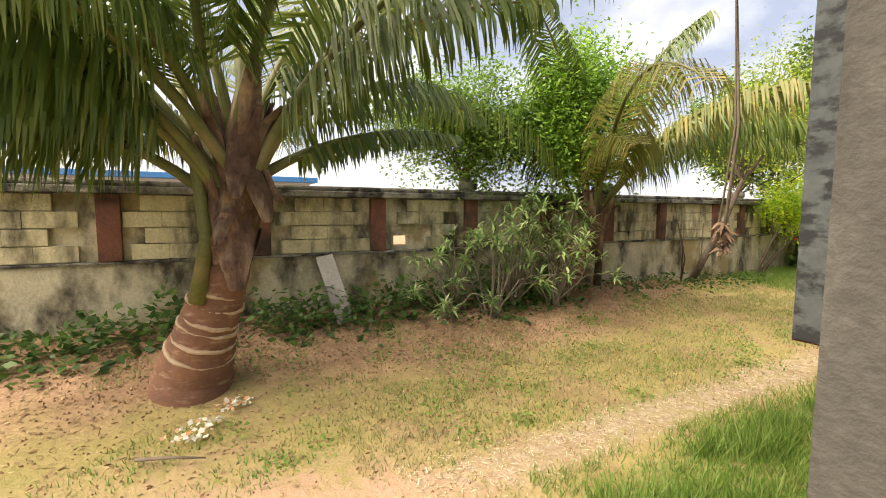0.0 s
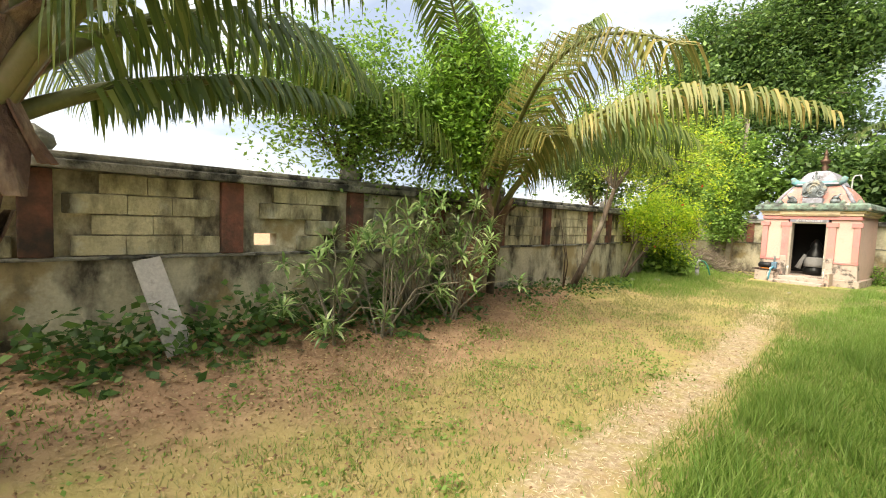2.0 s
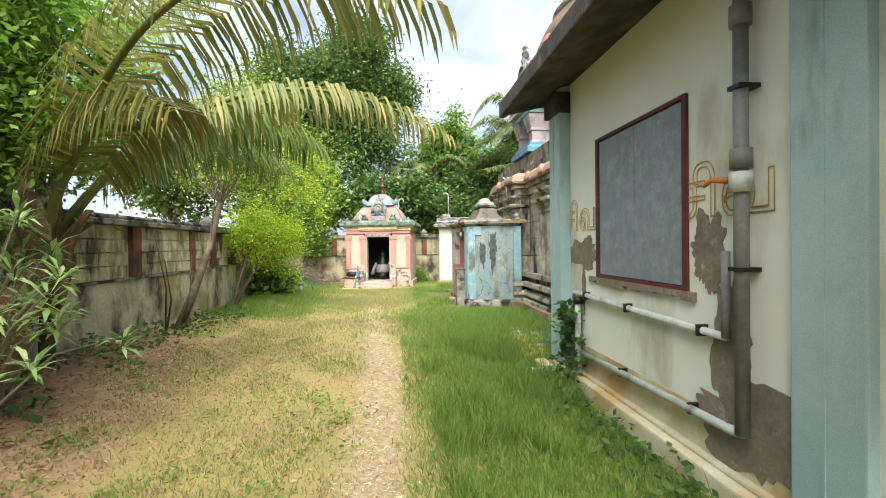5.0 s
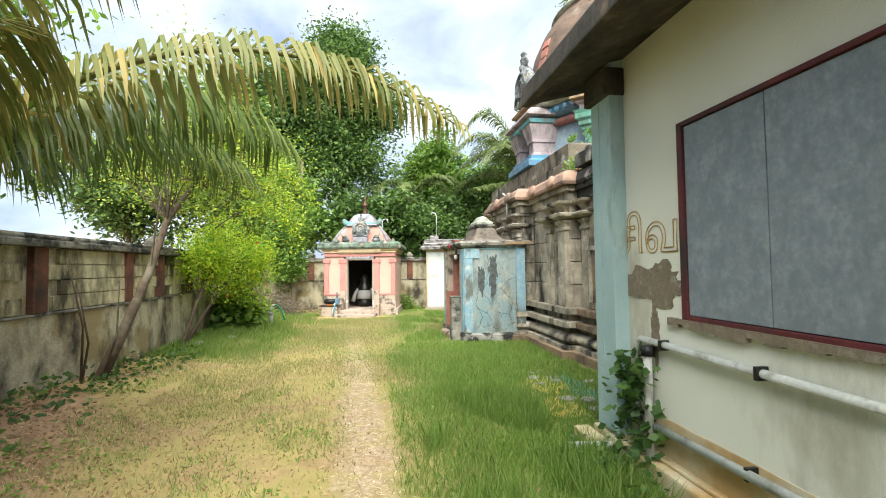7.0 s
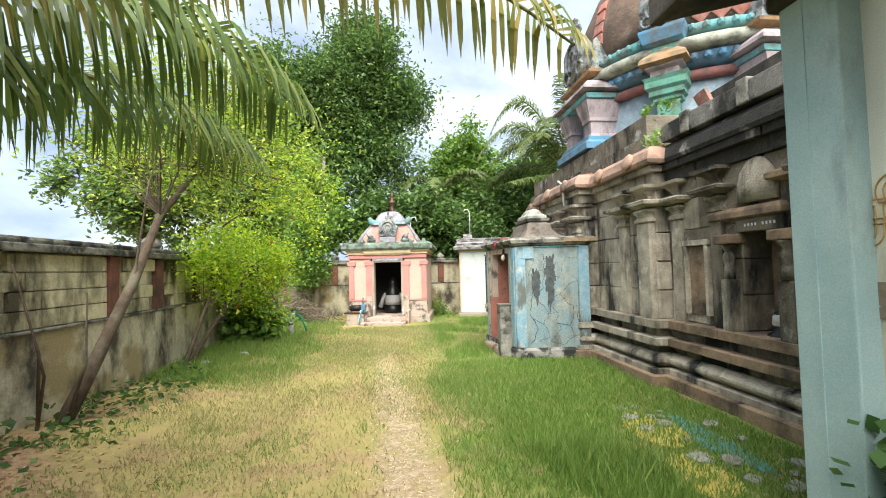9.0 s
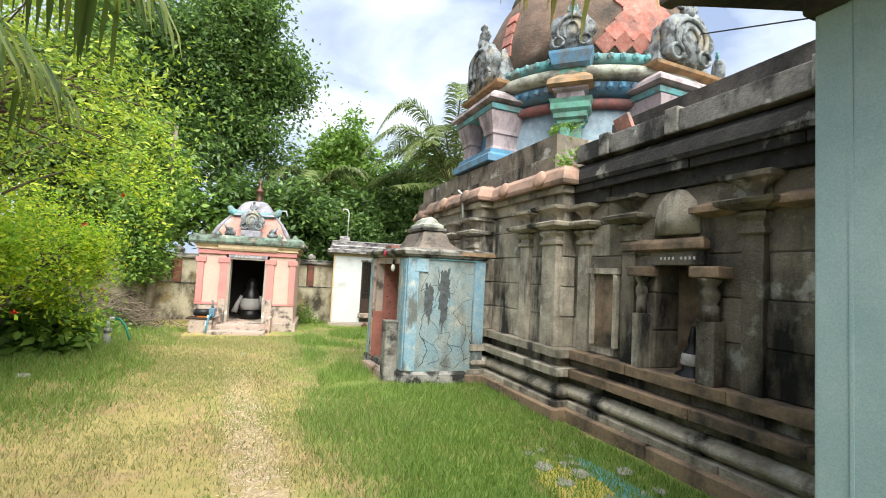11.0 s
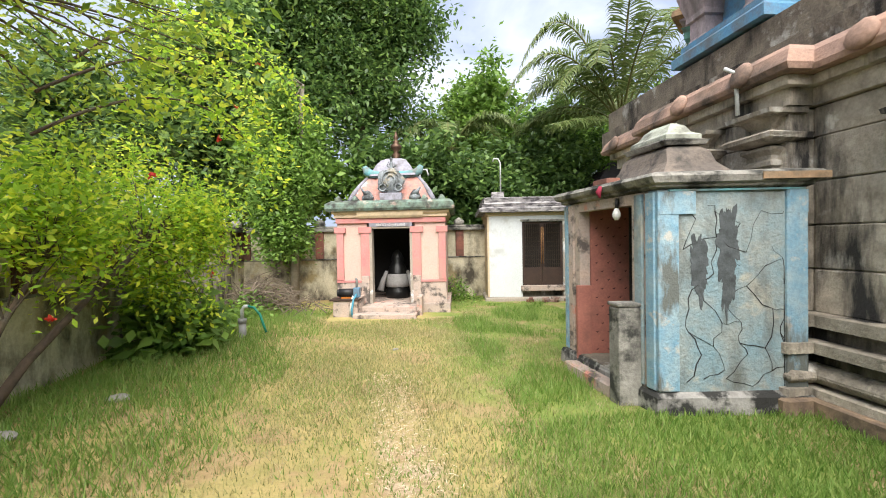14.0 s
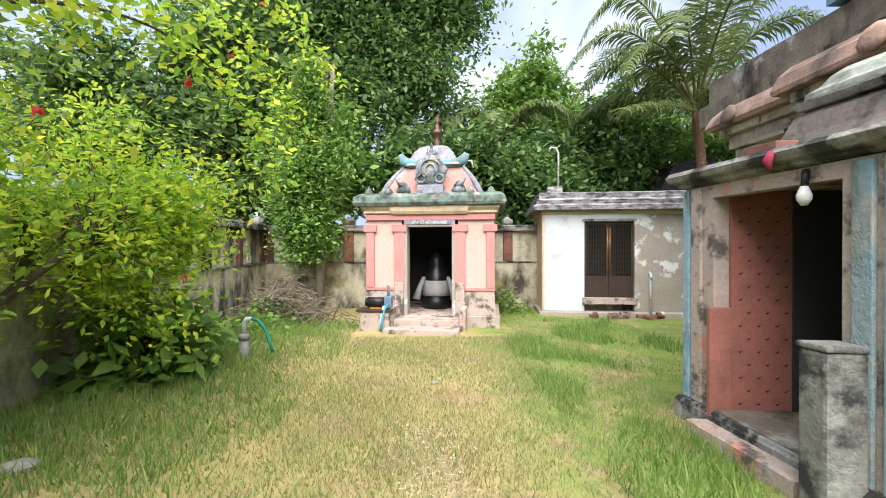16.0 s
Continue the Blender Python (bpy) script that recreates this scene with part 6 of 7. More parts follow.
    part("second_stem", tube(bmesh.new(), [(2.25, 1.41, 3.44), (2.258, 1.424, 2.9), (2.254, 1.408, 2.45), (2.262, 1.428, 2.1), (2.24, 1.41, 1.8)], [0.002, 0.003, 0.003, 0.003, 0.003], 6), M["twig"], o)
    bm = bmesh.new()
    for k in range(26):
        a, h = rng.uniform(0, 6.3), rng.uniform(-0.05, 0.04)
        p = Vector((2.25, 1.42, 1.78 + h))
        d = Vector((math.cos(a), math.sin(a), rng.uniform(-0.5, 0.3))) * rng.uniform(0.02, 0.04)
        tube(bm, [p - d * 0.4, p + d * 0.4 + Vector((0, 0, 0.015)), p + d], [0.006, 0.006, 0.002], 4, False)
    part("fibre_tuft", bm, M["fibre"], o, "tangled brown fibre at the end")
    tagged(o, "dry creeper stem hanging down from above", "creeper")
    o = part("fallen_branch", tube(bmesh.new(), [(-0.75, -0.4, 0.05), (-0.6, -0.15, 0.08), (-0.55, 0.05, 0.05)], [0.014, 0.012, 0.006], 6), M["twig"])
    tagged(o, "dry stick lying on the soil", "stick")


M["straw"] = leafy("pale_straw", (0.42, 0.32, 0.2), (0.56, 0.45, 0.3), (0.7, 0.6, 0.43), 0.1, 0.9)
M["crumb"] = surf("soil_crumb", (0.36, 0.22, 0.13), (0.22, 0.13, 0.08), 6, 0.97, 0.3, 40)
M["litter"] = leafy("dry_leaf", (0.2, 0.11, 0.06), (0.36, 0.25, 0.13), (0.5, 0.38, 0.2), 0.1, 0.9)
yard_things()
# ---- plants ----


def bezier(p0, p1, p2, n):
    a, b, c = Vector(p0), Vector(p1), Vector(p2)
    return [(1 - t) ** 2 * a + 2 * t * (1 - t) * b + t * t * c for t in (k / (n - 1) for k in range(n))]


def palm_frond(tree, p0, p1, p2, material, seed, leaflet=0.75, thick=0.05, pairs=70, hang=0.75, bare=0.2, wide=0.0125):
    """One arched frond: a tapered rib and two rows of folded, hanging leaflets."""
    rng = random.Random(seed)
    pts = bezier(p0, p1, p2, 18)
    radii = [thick * (1 - 0.85 * k / 17) for k in range(18)]
    rib = part("frond", tube(bmesh.new(), pts, radii, 7), M["petiole"], tree, "arched palm frond")
    curve = bezier(p0, p1, p2, 120)
    verts, faces = [], []
    for k in range(pairs):
        s = bare + (1 - bare) * (k + rng.random() * 0.6) / pairs
        i = min(118, int(s * 118))
        p, ahead = curve[i], (curve[i + 1] - curve[i]).normalized()
        side = ahead.cross(Vector((0, 0, 1)))
        side = side.normalized() if side.length > 0.05 else Vector((1, 0, 0))
        l = leaflet * (0.35 + 0.65 * math.sin(math.pi * min(1.0, 0.12 + s * 0.86)) ** 0.6) * rng.uniform(0.85, 1.12)
        for sg in (-1, 1):
            if rng.random() < 0.04:
                continue
            out = (side * sg * rng.uniform(0.7, 1.0) + ahead * rng.uniform(0.35, 0.65) + Vector((0, 0, rng.uniform(-0.25, 0.2)))).normalized()
            down = Vector((0, 0, -1))
            q1 = p + out * l * 0.4
            d2 = (out * (1 - hang) + down * hang * rng.uniform(0.8, 1.1)).normalized()
            q2 = q1 + d2 * l * 0.35
            q3 = q2 + (d2 * 0.5 + down * 0.6).normalized() * l * 0.28
            w = wide * rng.uniform(0.8, 1.3)
            b = ahead * w
            o = len(verts)
            verts += [p - b * 0.5, p + b * 0.5, q1 - b * 1.3, q1 + b * 1.3, q2 - b, q2 + b, q3]
            faces += [(o, o + 1, o + 3, o + 2), (o + 2, o + 3, o + 5, o + 4), (o + 4, o + 5, o + 6)]
    mesh_of("leaf_fringe", [tuple(v) for v in verts], faces, material, rib, "hanging narrow leaflets")


def palm_trunk(tree, pts, radii, rings=True):
    curve = []
    for (a, b), (r, s) in zip(zip(pts, pts[1:]), zip(radii, radii[1:])):
        for k in range(8):
            curve.append((Vector(a).lerp(Vector(b), k / 8), r + (s - r) * k / 8))
    curve.append((Vector(pts[-1]), radii[-1]))
    bm = tube(bmesh.new(), [c[0] for c in curve], [c[1] * (1.035 if k % 2 else 0.985) for k, c in enumerate(curve)], 22)
    part("trunk", bm, M["bark_palm"], tree, "ringed reddish-brown trunk with pale scars")
    if rings:
        for k in (12, 14, 16, 17, 19, 21):
            if k < len(curve) - 1:
                c, r = curve[k]
                way = (curve[k + 1][0] - c).normalized()
                side = way.orthogonal().normalized()
                up = way.cross(side)
                n = 26
                tip = random.uniform(-0.03, 0.03)
                arc = [c + way * (tip * math.sin(a + k) + 0.006 * math.sin(j * 1.9 + k)) + r * 1.0 * (math.cos(a) * side + math.sin(a) * up) for j, a in enumerate(6.2832 * j / n for j in range(n + 1))]
                part("leaf_scar", tube(bmesh.new(), arc, [0.015 + 0.011 * math.sin(j * 0.5 + 2 * k) + random.uniform(-0.004, 0.004) for j in range(n + 1)], 5), M["bark_scar"], tree, "pale ring scar")


def palm_crown(tree, base, top, seed, count=10):
    rng = random.Random(seed)
    bm = tube(bmesh.new(), [base, Vector(base).lerp(Vector(top), 0.35), Vector(base).lerp(Vector(top), 0.7), top], [0.2, 0.24, 0.17, 0.08], 14)
    for v in bm.verts:
        v.co += Vector((1, 1, 0.4)) * 0.05 * noise.noise(v.co * 6)
    part("crown_heart", bm, M["fibre"], tree, "fibrous brown crown heart")
    for k in range(count):
        a = rng.uniform(0, 6.3)
        z = rng.uniform(0.0, 0.75)
        p = Vector(base).lerp(Vector(top), z)
        d = Vector((math.cos(a), math.sin(a), 0))
        s = Vector((-d.y, d.x, 0))
        w, l = rng.uniform(0.06, 0.14), rng.uniform(0.3, 0.7)
        rows = [(0.16, 0, w), (0.24, 0.5 * l, w * 1.1), (0.3 + rng.uniform(0, 0.12), l, w * 0.4)]
        up = rng.choice((1, 1, -1))
        bm = bmesh.new()
        prev = None
        for r, h, ww in rows:
            c = p + d * r + Vector((0, 0, up * h))
            now = [bm.verts.new(c - s * ww), bm.verts.new(c + d * 0.03), bm.verts.new(c + s * ww)]
            if prev:
                for i in (0, 1):
                    bm.faces.new((prev[i], prev[i + 1], now[i + 1], now[i]))
            prev = now
        ob = part("leaf_sheath", bm, M["fibre"], tree, "torn brown leaf sheath")
        mod = ob.modifiers.new("thick", 'SOLIDIFY')
        mod.thickness = 0.012


def coconut_palms():
    t = thing("coconut_palm", "young coconut palm with a swollen ringed trunk and drooping green fronds", "palm tree")
    palm_trunk(t, [(-1.98, -0.08, -0.1), (-1.93, -0.04, 0.25), (-1.76, 0.1, 0.75), (-1.62, 0.28, 1.35)], [0.42, 0.35, 0.26, 0.21])
    palm_crown(t, (-1.62, 0.28, 1.25), (-1.42, 0.5, 3.0), 3, 34)
    c = (-1.53, 0.36, 1.75)
    rows = [((-1.2, 1.0, 3.7), (-0.3, 2.9, 3.75), 0.85), ((-0.9, 1.6, 4.8), (0.2, 4.0, 4.3), 0.95), ((-1.7, 1.4, 2.85), (-1.9, 2.9, 2.75), 0.45),
            ((-1.3, -1.0, 3.6), (-0.9, -3.0, 1.9), 0.95), ((-2.0, -1.0, 3.3), (-2.2, -2.9, 1.9), 0.9), ((-2.1, -0.8, 4.3), (-2.6, -3.3, 3.3), 0.95),
            ((-0.7, -0.8, 4.2), (0.2, -2.6, 3.1), 0.95), ((-0.9, 0.6, 4.3), (0.2, 1.6, 4.7), 0.9), ((-2.0, 0.6, 4.4), (-3.0, 1.5, 4.9), 0.9),
            ((-2.8, 0.7, 3.7), (-4.6, 1.4, 2.9), 0.85), ((-2.7, -0.3, 3.4), (-4.3, -1.3, 2.5), 0.85), ((-2.1, 1.7, 3.9), (-2.6, 3.6, 3.2), 0.85), ((-1.4, 0.2, 4.6), (-1.2, -1.2, 5.2), 0.85), ((-1.2, -0.7, 3.7), (-0.7, -1.9, 2.7), 0.95), ((-1.9, -1.2, 3.9), (-2.2, -2.5, 2.7), 0.95), ((-0.9, -0.3, 3.9), (-0.1, -1.0, 3.0), 0.9), ((-1.6, -1.0, 4.4), (-1.5, -2.4, 3.4), 0.95),
            ((-1.3, -0.6, 3.4), (-1.0, -1.6, 2.3), 0.9), ((-2.2, -0.5, 3.6), (-2.9, -1.6, 2.5), 0.95), ((-1.0, -0.1, 4.2), (0.0, 0.3, 3.9), 0.9), ((-1.8, 0.9, 4.4), (-1.6, 2.2, 4.3), 0.85)]
    for k, (m, e, l) in enumerate(rows):
        p = Vector(c) + Vector((random.uniform(-0.1, 0.1), random.uniform(-0.1, 0.1), 0.12 * (k % 4)))
        palm_frond(t, p, m, e, M["frond"], 20 + k, l, 0.06, 115, 0.66, 0.25)
    # a cut petiole standing beside the trunk
    part("petiole", tube(bmesh.new(), [(-1.5, 0.02, 1.02), (-1.45, 0.12, 1.6), (-1.52, 0.05, 2.3), (-1.66, -0.1, 3.3)], [0.075, 0.06, 0.05, 0.035], 10), M["petiole"], t, "smooth olive petiole")
    part("petiole", tube(bmesh.new(), [(-1.45, 0.42, 1.7), (-1.38, 0.45, 2.4), (-1.35, 0.42, 3.4)], [0.06, 0.055, 0.045], 10), M["petiole"], t, "smooth olive petiole")
    t = thing("coconut_palm", "short leaning coconut palm with long yellowing arched fronds", "palm tree")
    palm_trunk(t, [(-3.1, 5.7, 0.15), (-3.06, 5.78, 0.5), (-2.97, 5.98, 0.95), (-2.88, 6.2, 1.3)], [0.36, 0.31, 0.22, 0.18])
    palm_crown(t, (-2.86, 6.25, 1.1), (-2.75, 6.3, 2.3), 5, 9)
    c = (-2.84, 6.26, 1.5)
    rows = [((-1.5, 5.4, 4.6), (0.85, 3.6, 2.85), 0.85, "frond_yellow"), ((-1.2, 6.5, 4.4), (1.35, 7.2, 3.05), 0.7, "frond_yellow"), ((-2.6, 6.6, 4.3), (-1.9, 7.8, 5.2), 0.9, "frond"),
            ((-3.2, 5.0, 3.8), (-3.3, 3.2, 3.5), 0.9, "frond"), ((-2.3, 7.6, 4.0), (-1.3, 9.8, 3.0), 0.95, "frond"), ((-1.9, 5.7, 3.4), (-0.9, 5.0, 2.7), 0.8, "frond_yellow"),
            ((-1.8, 7.0, 4.2), (-0.5, 8.4, 3.1), 0.9, "frond"), ((-3.7, 6.6, 3.6), (-5.0, 7.0, 3.2), 0.85, "frond"), ((-2.7, 5.6, 4.3), (-2.4, 4.4, 5.0), 0.9, "frond")]
    for k, (m, e, l, mat) in enumerate(rows):
        palm_frond(t, Vector(c) + Vector((0, 0, 0.08 * (k % 3))), m, e, M[mat], 50 + k, l, 0.05, 110, 0.66, 0.24)


coconut_palms()


def far_palm(x, y, z, seed, size=1.0, n=15, label="tall coconut palm behind the yard wall", rise=0.0):
    rng = random.Random(seed)
    t = thing("coconut_palm", label, "palm tree")
    palm_trunk(t, [(x + 0.6, y, 0), (x + 0.3, y, z * 0.5), (x, y, z)], [0.2, 0.15, 0.14], False)
    for k in range(n):
        a = 2 * math.pi * k / n + rng.uniform(-0.2, 0.2)
        up = (rng.uniform(-0.5, 2.4) + rise * rng.random()) * size
        r = rng.uniform(2.2, 3.2) * size
        m = (x + 0.55 * r * math.cos(a), y + 0.55 * r * math.sin(a), z + up)
        e = (x + r * math.cos(a), y + r * math.sin(a), z + up * 0.6 - rng.uniform(0.3, 1.6) * size)
        palm_frond(t, (x, y, z), m, e, M["frond_far"], seed * 30 + k, 0.62 * size, 0.05, 110, 0.25, 0.12, 0.02)


far_palm(8.4, 24.9, 5.9, 7, 1.4, 26, rise=2.6)
far_palm(2.2, 27.0, 5.2, 8, 1.0, 11, "half-hidden coconut palm among the trees")


def tree(name, label, category, base, trunk_r, limbs, clumps, leaf_mat, seed, per=260, spread=0.42, size=0.09, wide=0.5, bark="bark", droop=0.25, crown_label="uneven leafy crown"):
    """A tapered trunk with limbs to each clump, and a crown of separate leaves gathered in clumps."""
    rng = random.Random(seed)
    npr = np.random.default_rng(seed)
    t = thing(name, label, category)
    bm = tube(bmesh.new(), limbs, [trunk_r * (1 - 0.55 * k / max(1, len(limbs) - 1)) for k in range(len(limbs))], 10)
    part("trunk", bm, M[bark], t)
    bm = bmesh.new()
    for c in clumps:
        k = min(range(1, len(limbs)), key=lambda i: (Vector(limbs[i]) - Vector(c)).length + rng.uniform(0, 1.2))
        s = Vector(limbs[k])
        mid = s.lerp(Vector(c), 0.5) + Vector((rng.uniform(-0.2, 0.2), rng.uniform(-0.2, 0.2), rng.uniform(0, 0.25)))
        tube(bm, [s, mid, Vector(c)], [trunk_r * 0.22, trunk_r * 0.1, 0.004], 5, False)
    part("branchwork", bm, M[bark], t)
    cs = np.repeat(np.array([tuple(c) for c in clumps]), per, axis=0)
    v, f = leaves(npr, cs, spread * npr.uniform(0.6, 1.2, (len(cs), 1)), size, wide, droop, 0.6)
    mesh_of("crown", v, f, M[leaf_mat], t, crown_label)
    return t


def blob(seed, centre, radius, n, hollow=0.45):
    """Clump centres spread through an uneven ellipsoid."""
    rng = random.Random(seed)
    out = []
    while len(out) < n:
        d = Vector((rng.gauss(0, 1), rng.gauss(0, 1), rng.gauss(0, 1))).normalized()
        r = rng.uniform(hollow, 1.0) ** 0.6 * (0.8 + 0.6 * noise.noise(d * 2.6 + Vector((seed, 0, 0))))
        out.append(Vector((centre[0] + d.x * radius[0] * r, centre[1] + d.y * radius[1] * r, centre[2] + d.z * radius[2] * r)))
    return out


# over and behind the west wall
tree("wall_tree", "dark fine-leaved tree overhanging the yard wall", "tree", None, 0.09, [(-4.3, 4.4, 0), (-4.2, 4.3, 1.6), (-4.1, 4.3, 2.4), (-4.0, 4.4, 3.0)],
     blob(2, (-3.7, 4.3, 3.2), (0.9, 2.0, 1.05), 80), "leaf_mid", 2, 300, 0.25, 0.075, 0.5)
tree("wall_tree", "fresh green fine-leaved tree growing beside the leaning palm", "tree", None, 0.08, [(-3.25, 6.9, 0.1), (-3.2, 6.9, 1.4), (-3.2, 6.8, 2.6), (-3.1, 6.8, 3.6)],
     blob(3, (-2.95, 6.0, 3.5), (0.9, 1.3, 1.35), 80), "leaf_fresh", 3, 300, 0.26, 0.09, 0.45)
# the slender light-green tree
tree("yard_tree", "slender leaning tree with a wide light yellow-green crown", "tree", None, 0.085, [(-3.25, 9.75, 0.05), (-3.05, 10.05, 0.8), (-2.95, 10.6, 1.7), (-3.0, 11.3, 2.6), (-2.8, 12.0, 3.4)],
     blob(5, (-2.7, 12.1, 3.9), (1.8, 2.6, 1.5), 100), "leaf_bright", 5, 140, 0.36, 0.075, 0.42)
for k, (b, e) in enumerate((((-3.3, 9.6, 0.1), (-3.1, 9.2, 1.5)), ((-3.35, 9.7, 0.1), (-3.3, 9.3, 1.9)), ((-3.2, 9.8, 0.1), (-2.9, 9.7, 1.6)))):
    o = part("sapling", tube(bmesh.new(), [b, Vector(b).lerp(Vector(e), 0.5) + Vector((0.05, 0.1, 0)), e], [0.018, 0.014, 0.006], 6), M["bark"])
    tagged(o, "thin bare shoot beside the slender tree", "sapling", "shoots by the slender tree")
tree("hibiscus_bush", "tall hibiscus bush with yellow-green leaves and red flowers", "bush", None, 0.05, [(-3.4, 13.0, 0.1), (-3.2, 13.4, 0.7), (-3.05, 14.0, 1.2), (-2.9, 14.7, 1.7)],
     blob(6, (-3.0, 15.3, 1.85), (0.8, 1.05, 1.1), 56), "leaf_hib", 6, 190, 0.22, 0.078, 0.5)
tree("hibiscus_bush", "spreading hibiscus bush with bare lower stems and bright leaves", "bush", None, 0.045, [(-3.35, 12.7, 0.1), (-3.25, 12.9, 0.6), (-3.2, 13.2, 1.1), (-3.1, 13.5, 1.6)],
     blob(8, (-3.15, 13.6, 2.0), (0.5, 0.85, 0.8), 30), "leaf_hib", 8, 170, 0.22, 0.078, 0.5)
tree("hibiscus_bush", "dark leafy undergrowth at the foot of the hibiscus", "bush", None, 0.03, [(-3.3, 15.8, 0.1), (-3.25, 15.9, 0.3), (-3.2, 16.0, 0.5)],
     blob(7, (-3.1, 16.0, 0.6), (0.5, 0.7, 0.4), 18), "leaf_mid", 7, 55, 0.2, 0.24, 0.55)
for k, p in enumerate(((-1.9, 15.9, 4.3), (-2.1, 15.6, 3.6), (-2.2, 14.9, 1.35), (-2.0, 13.2, 2.3), (-1.9, 14.4, 2.9), (-2.4, 12.6, 1.2))):
    npr = np.random.default_rng(k)
    v, f = leaves(npr, np.repeat([p], 10, axis=0), 0.01, 0.04, 0.9, 0.0, 1.0)
    tagged(mesh_of("hibiscus_flower", v, f, M["flower_red"]), "red hibiscus flower among the leaves", "flower", "hibiscus flowers")
# arching sprays over the yard
for k, pts in enumerate((((-2.9, 13.6, 3.4), (-2.2, 15.2, 5.4), (-1.2, 16.4, 3.6)), ((-2.9, 13.2, 3.0), (-2.0, 14.8, 4.6), (-1.6, 16.2, 3.0)), ((-2.8, 13.0, 2.6), (-1.8, 14.2, 3.9), (-1.5, 15.2, 2.3)))):
    pp = bezier(*pts, 26)
    t = thing("hibiscus_spray", "long arching hibiscus branch with small leaves", "branch", group="arching hibiscus branches")
    part("stem", tube(bmesh.new(), pp, [0.016 * (1 - 0.8 * i / 25) for i in range(26)], 5), M["bark"], t)
    npr = np.random.default_rng(40 + k)
    v, f = leaves(npr, np.repeat([tuple(p) for p in pp[6:]], 22, axis=0), 0.1, 0.09, 0.6, 0.3)
    mesh_of("foliage", v, f, M["leaf_hib"], t)


def oleander(x, y, h, seed, n=26, r=0.75, label="oleander shrub with long narrow grey-green leaves"):
    rng = random.Random(seed)
    npr = np.random.default_rng(seed)
    t = thing("oleander", label, "shrub", group="oleanders along the wall")
    bm = bmesh.new()
    tips, foot = [], ground_z(x, y)
    for k in range(n):
        a, e = rng.uniform(0, 6.3), rng.uniform(0.35, 1.4)
        l = h * rng.uniform(0.5, 1.0)
        tip = Vector((x + math.cos(a) * math.cos(e) * r * 1.5, y + math.sin(a) * math.cos(e) * r * 1.5, foot + 0.1 + l * math.sin(e)))
        mid = Vector((x, y, foot + 0.05)).lerp(tip, 0.55) + Vector((0, 0, 0.18))
        tube(bm, [(x + rng.uniform(-0.1, 0.1), y + rng.uniform(-0.1, 0.1), foot - 0.05), mid, tip], [0.016, 0.011, 0.005], 5, False)
        tips.append(tip)
    tagged(part("branchwork", bm, M["bark_pale"], t, "bare grey stems"), kind="stuff")
    verts, faces = [], []
    for tip in tips:
        for j in range(22):
            a, e = rng.uniform(0, 6.3), rng.uniform(-0.4, 1.1)
            d = Vector((math.cos(a) * math.cos(e), math.sin(a) * math.cos(e), math.sin(e)))
            s = d.cross(Vector((0, 0, 1))).normalized()
            l, w = rng.uniform(0.16, 0.32), rng.uniform(0.014, 0.024)
            p = tip - Vector((0, 0, rng.uniform(0, 0.14)))
            o = len(verts)
            q = p + d * l * 0.5
            e2 = q + (d + Vector((0, 0, -0.5))).normalized() * l * 0.5
            verts += [tuple(p), tuple(q - s * w), tuple(q + s * w), tuple(e2)]
            faces += [(o, o + 1, o + 3, o + 2)]
    mesh_of("foliage", verts, faces, M["leaf_oleander"], t)


oleander(-2.95, 3.55, 1.35, 1, 12, 0.55)
oleander(-2.8, 4.5, 2.0, 2, 20, 0.75)
oleander(-2.6, 5.2, 1.7, 3, 16, 0.7, "oleander shrub with pale bare branches spreading low")
oleander(-2.5, 3.9, 1.3, 4, 12, 0.7)
oleander(-2.6, 3.2, 0.9, 5, 7, 0.45)
oleander(-2.75, 5.7, 1.6, 6, 14, 0.6)


def low_plant(x, y, seed, r=0.3, h=0.35, size=0.11, mat="leaf_weed", n=120, label="dark green weed growing at the wall foot"):
    npr = np.random.default_rng(seed)
    c = np.stack([npr.normal(x, r, n), npr.normal(y, r, n), np.zeros(n)], 1)
    z0 = np.array([ground_z(p[0], p[1]) for p in c])
    c[:, 2] = z0 + npr.uniform(0.02, 1.0, n) * h * np.exp(-((c[:, 0] - x) ** 2 + (c[:, 1] - y) ** 2) / (2.2 * r * r))
    v, f = leaves(npr, c, 0.02, size, 0.62, 0.1, 0.5)
    tagged(mesh_of("weed", v, f, M[mat]), label, "weed", "weeds along the wall", "stuff")


rw = random.Random(12)
for k in range(26):
    y = -4.0 + k * 0.4 + rw.uniform(-0.15, 0.15)
    low_plant(-3.05 + rw.uniform(-0.2, 0.25), y, 100 + k, rw.uniform(0.2, 0.34), rw.uniform(0.35, 0.75), 0.12, "leaf_weed", 150)
for k in range(10):
    low_plant(-3.1 + rw.uniform(-0.15, 0.3), 7.2 + k * 0.55, 140 + k, 0.2, rw.uniform(0.15, 0.35), 0.09, "leaf_weed", 80)
for k in range(12):
    low_plant(-3.5 + rw.uniform(-0.2, 0.5), 15.8 + k * 0.55, 160 + k, 0.3, rw.uniform(0.25, 0.6), 0.11, "leaf_mid", 130, "leafy green weed along the wall foot")
for k in range(64):
    low_plant(rw.uniform(-3.0, 0.2), rw.uniform(-0.6, 8.0), 1200 + k, rw.uniform(0.07, 0.22), rw.uniform(0.05, 0.14), 0.04, "grass", 70, "small green weed on bare soil")
for k in range(9):
    low_plant(2.5 + rw.uniform(-0.15, 0.12), 3.6 + k * 0.42, 240 + k, 0.16, 0.22, 0.07, "leaf_weed", 70, "weed growing along the house plinth")
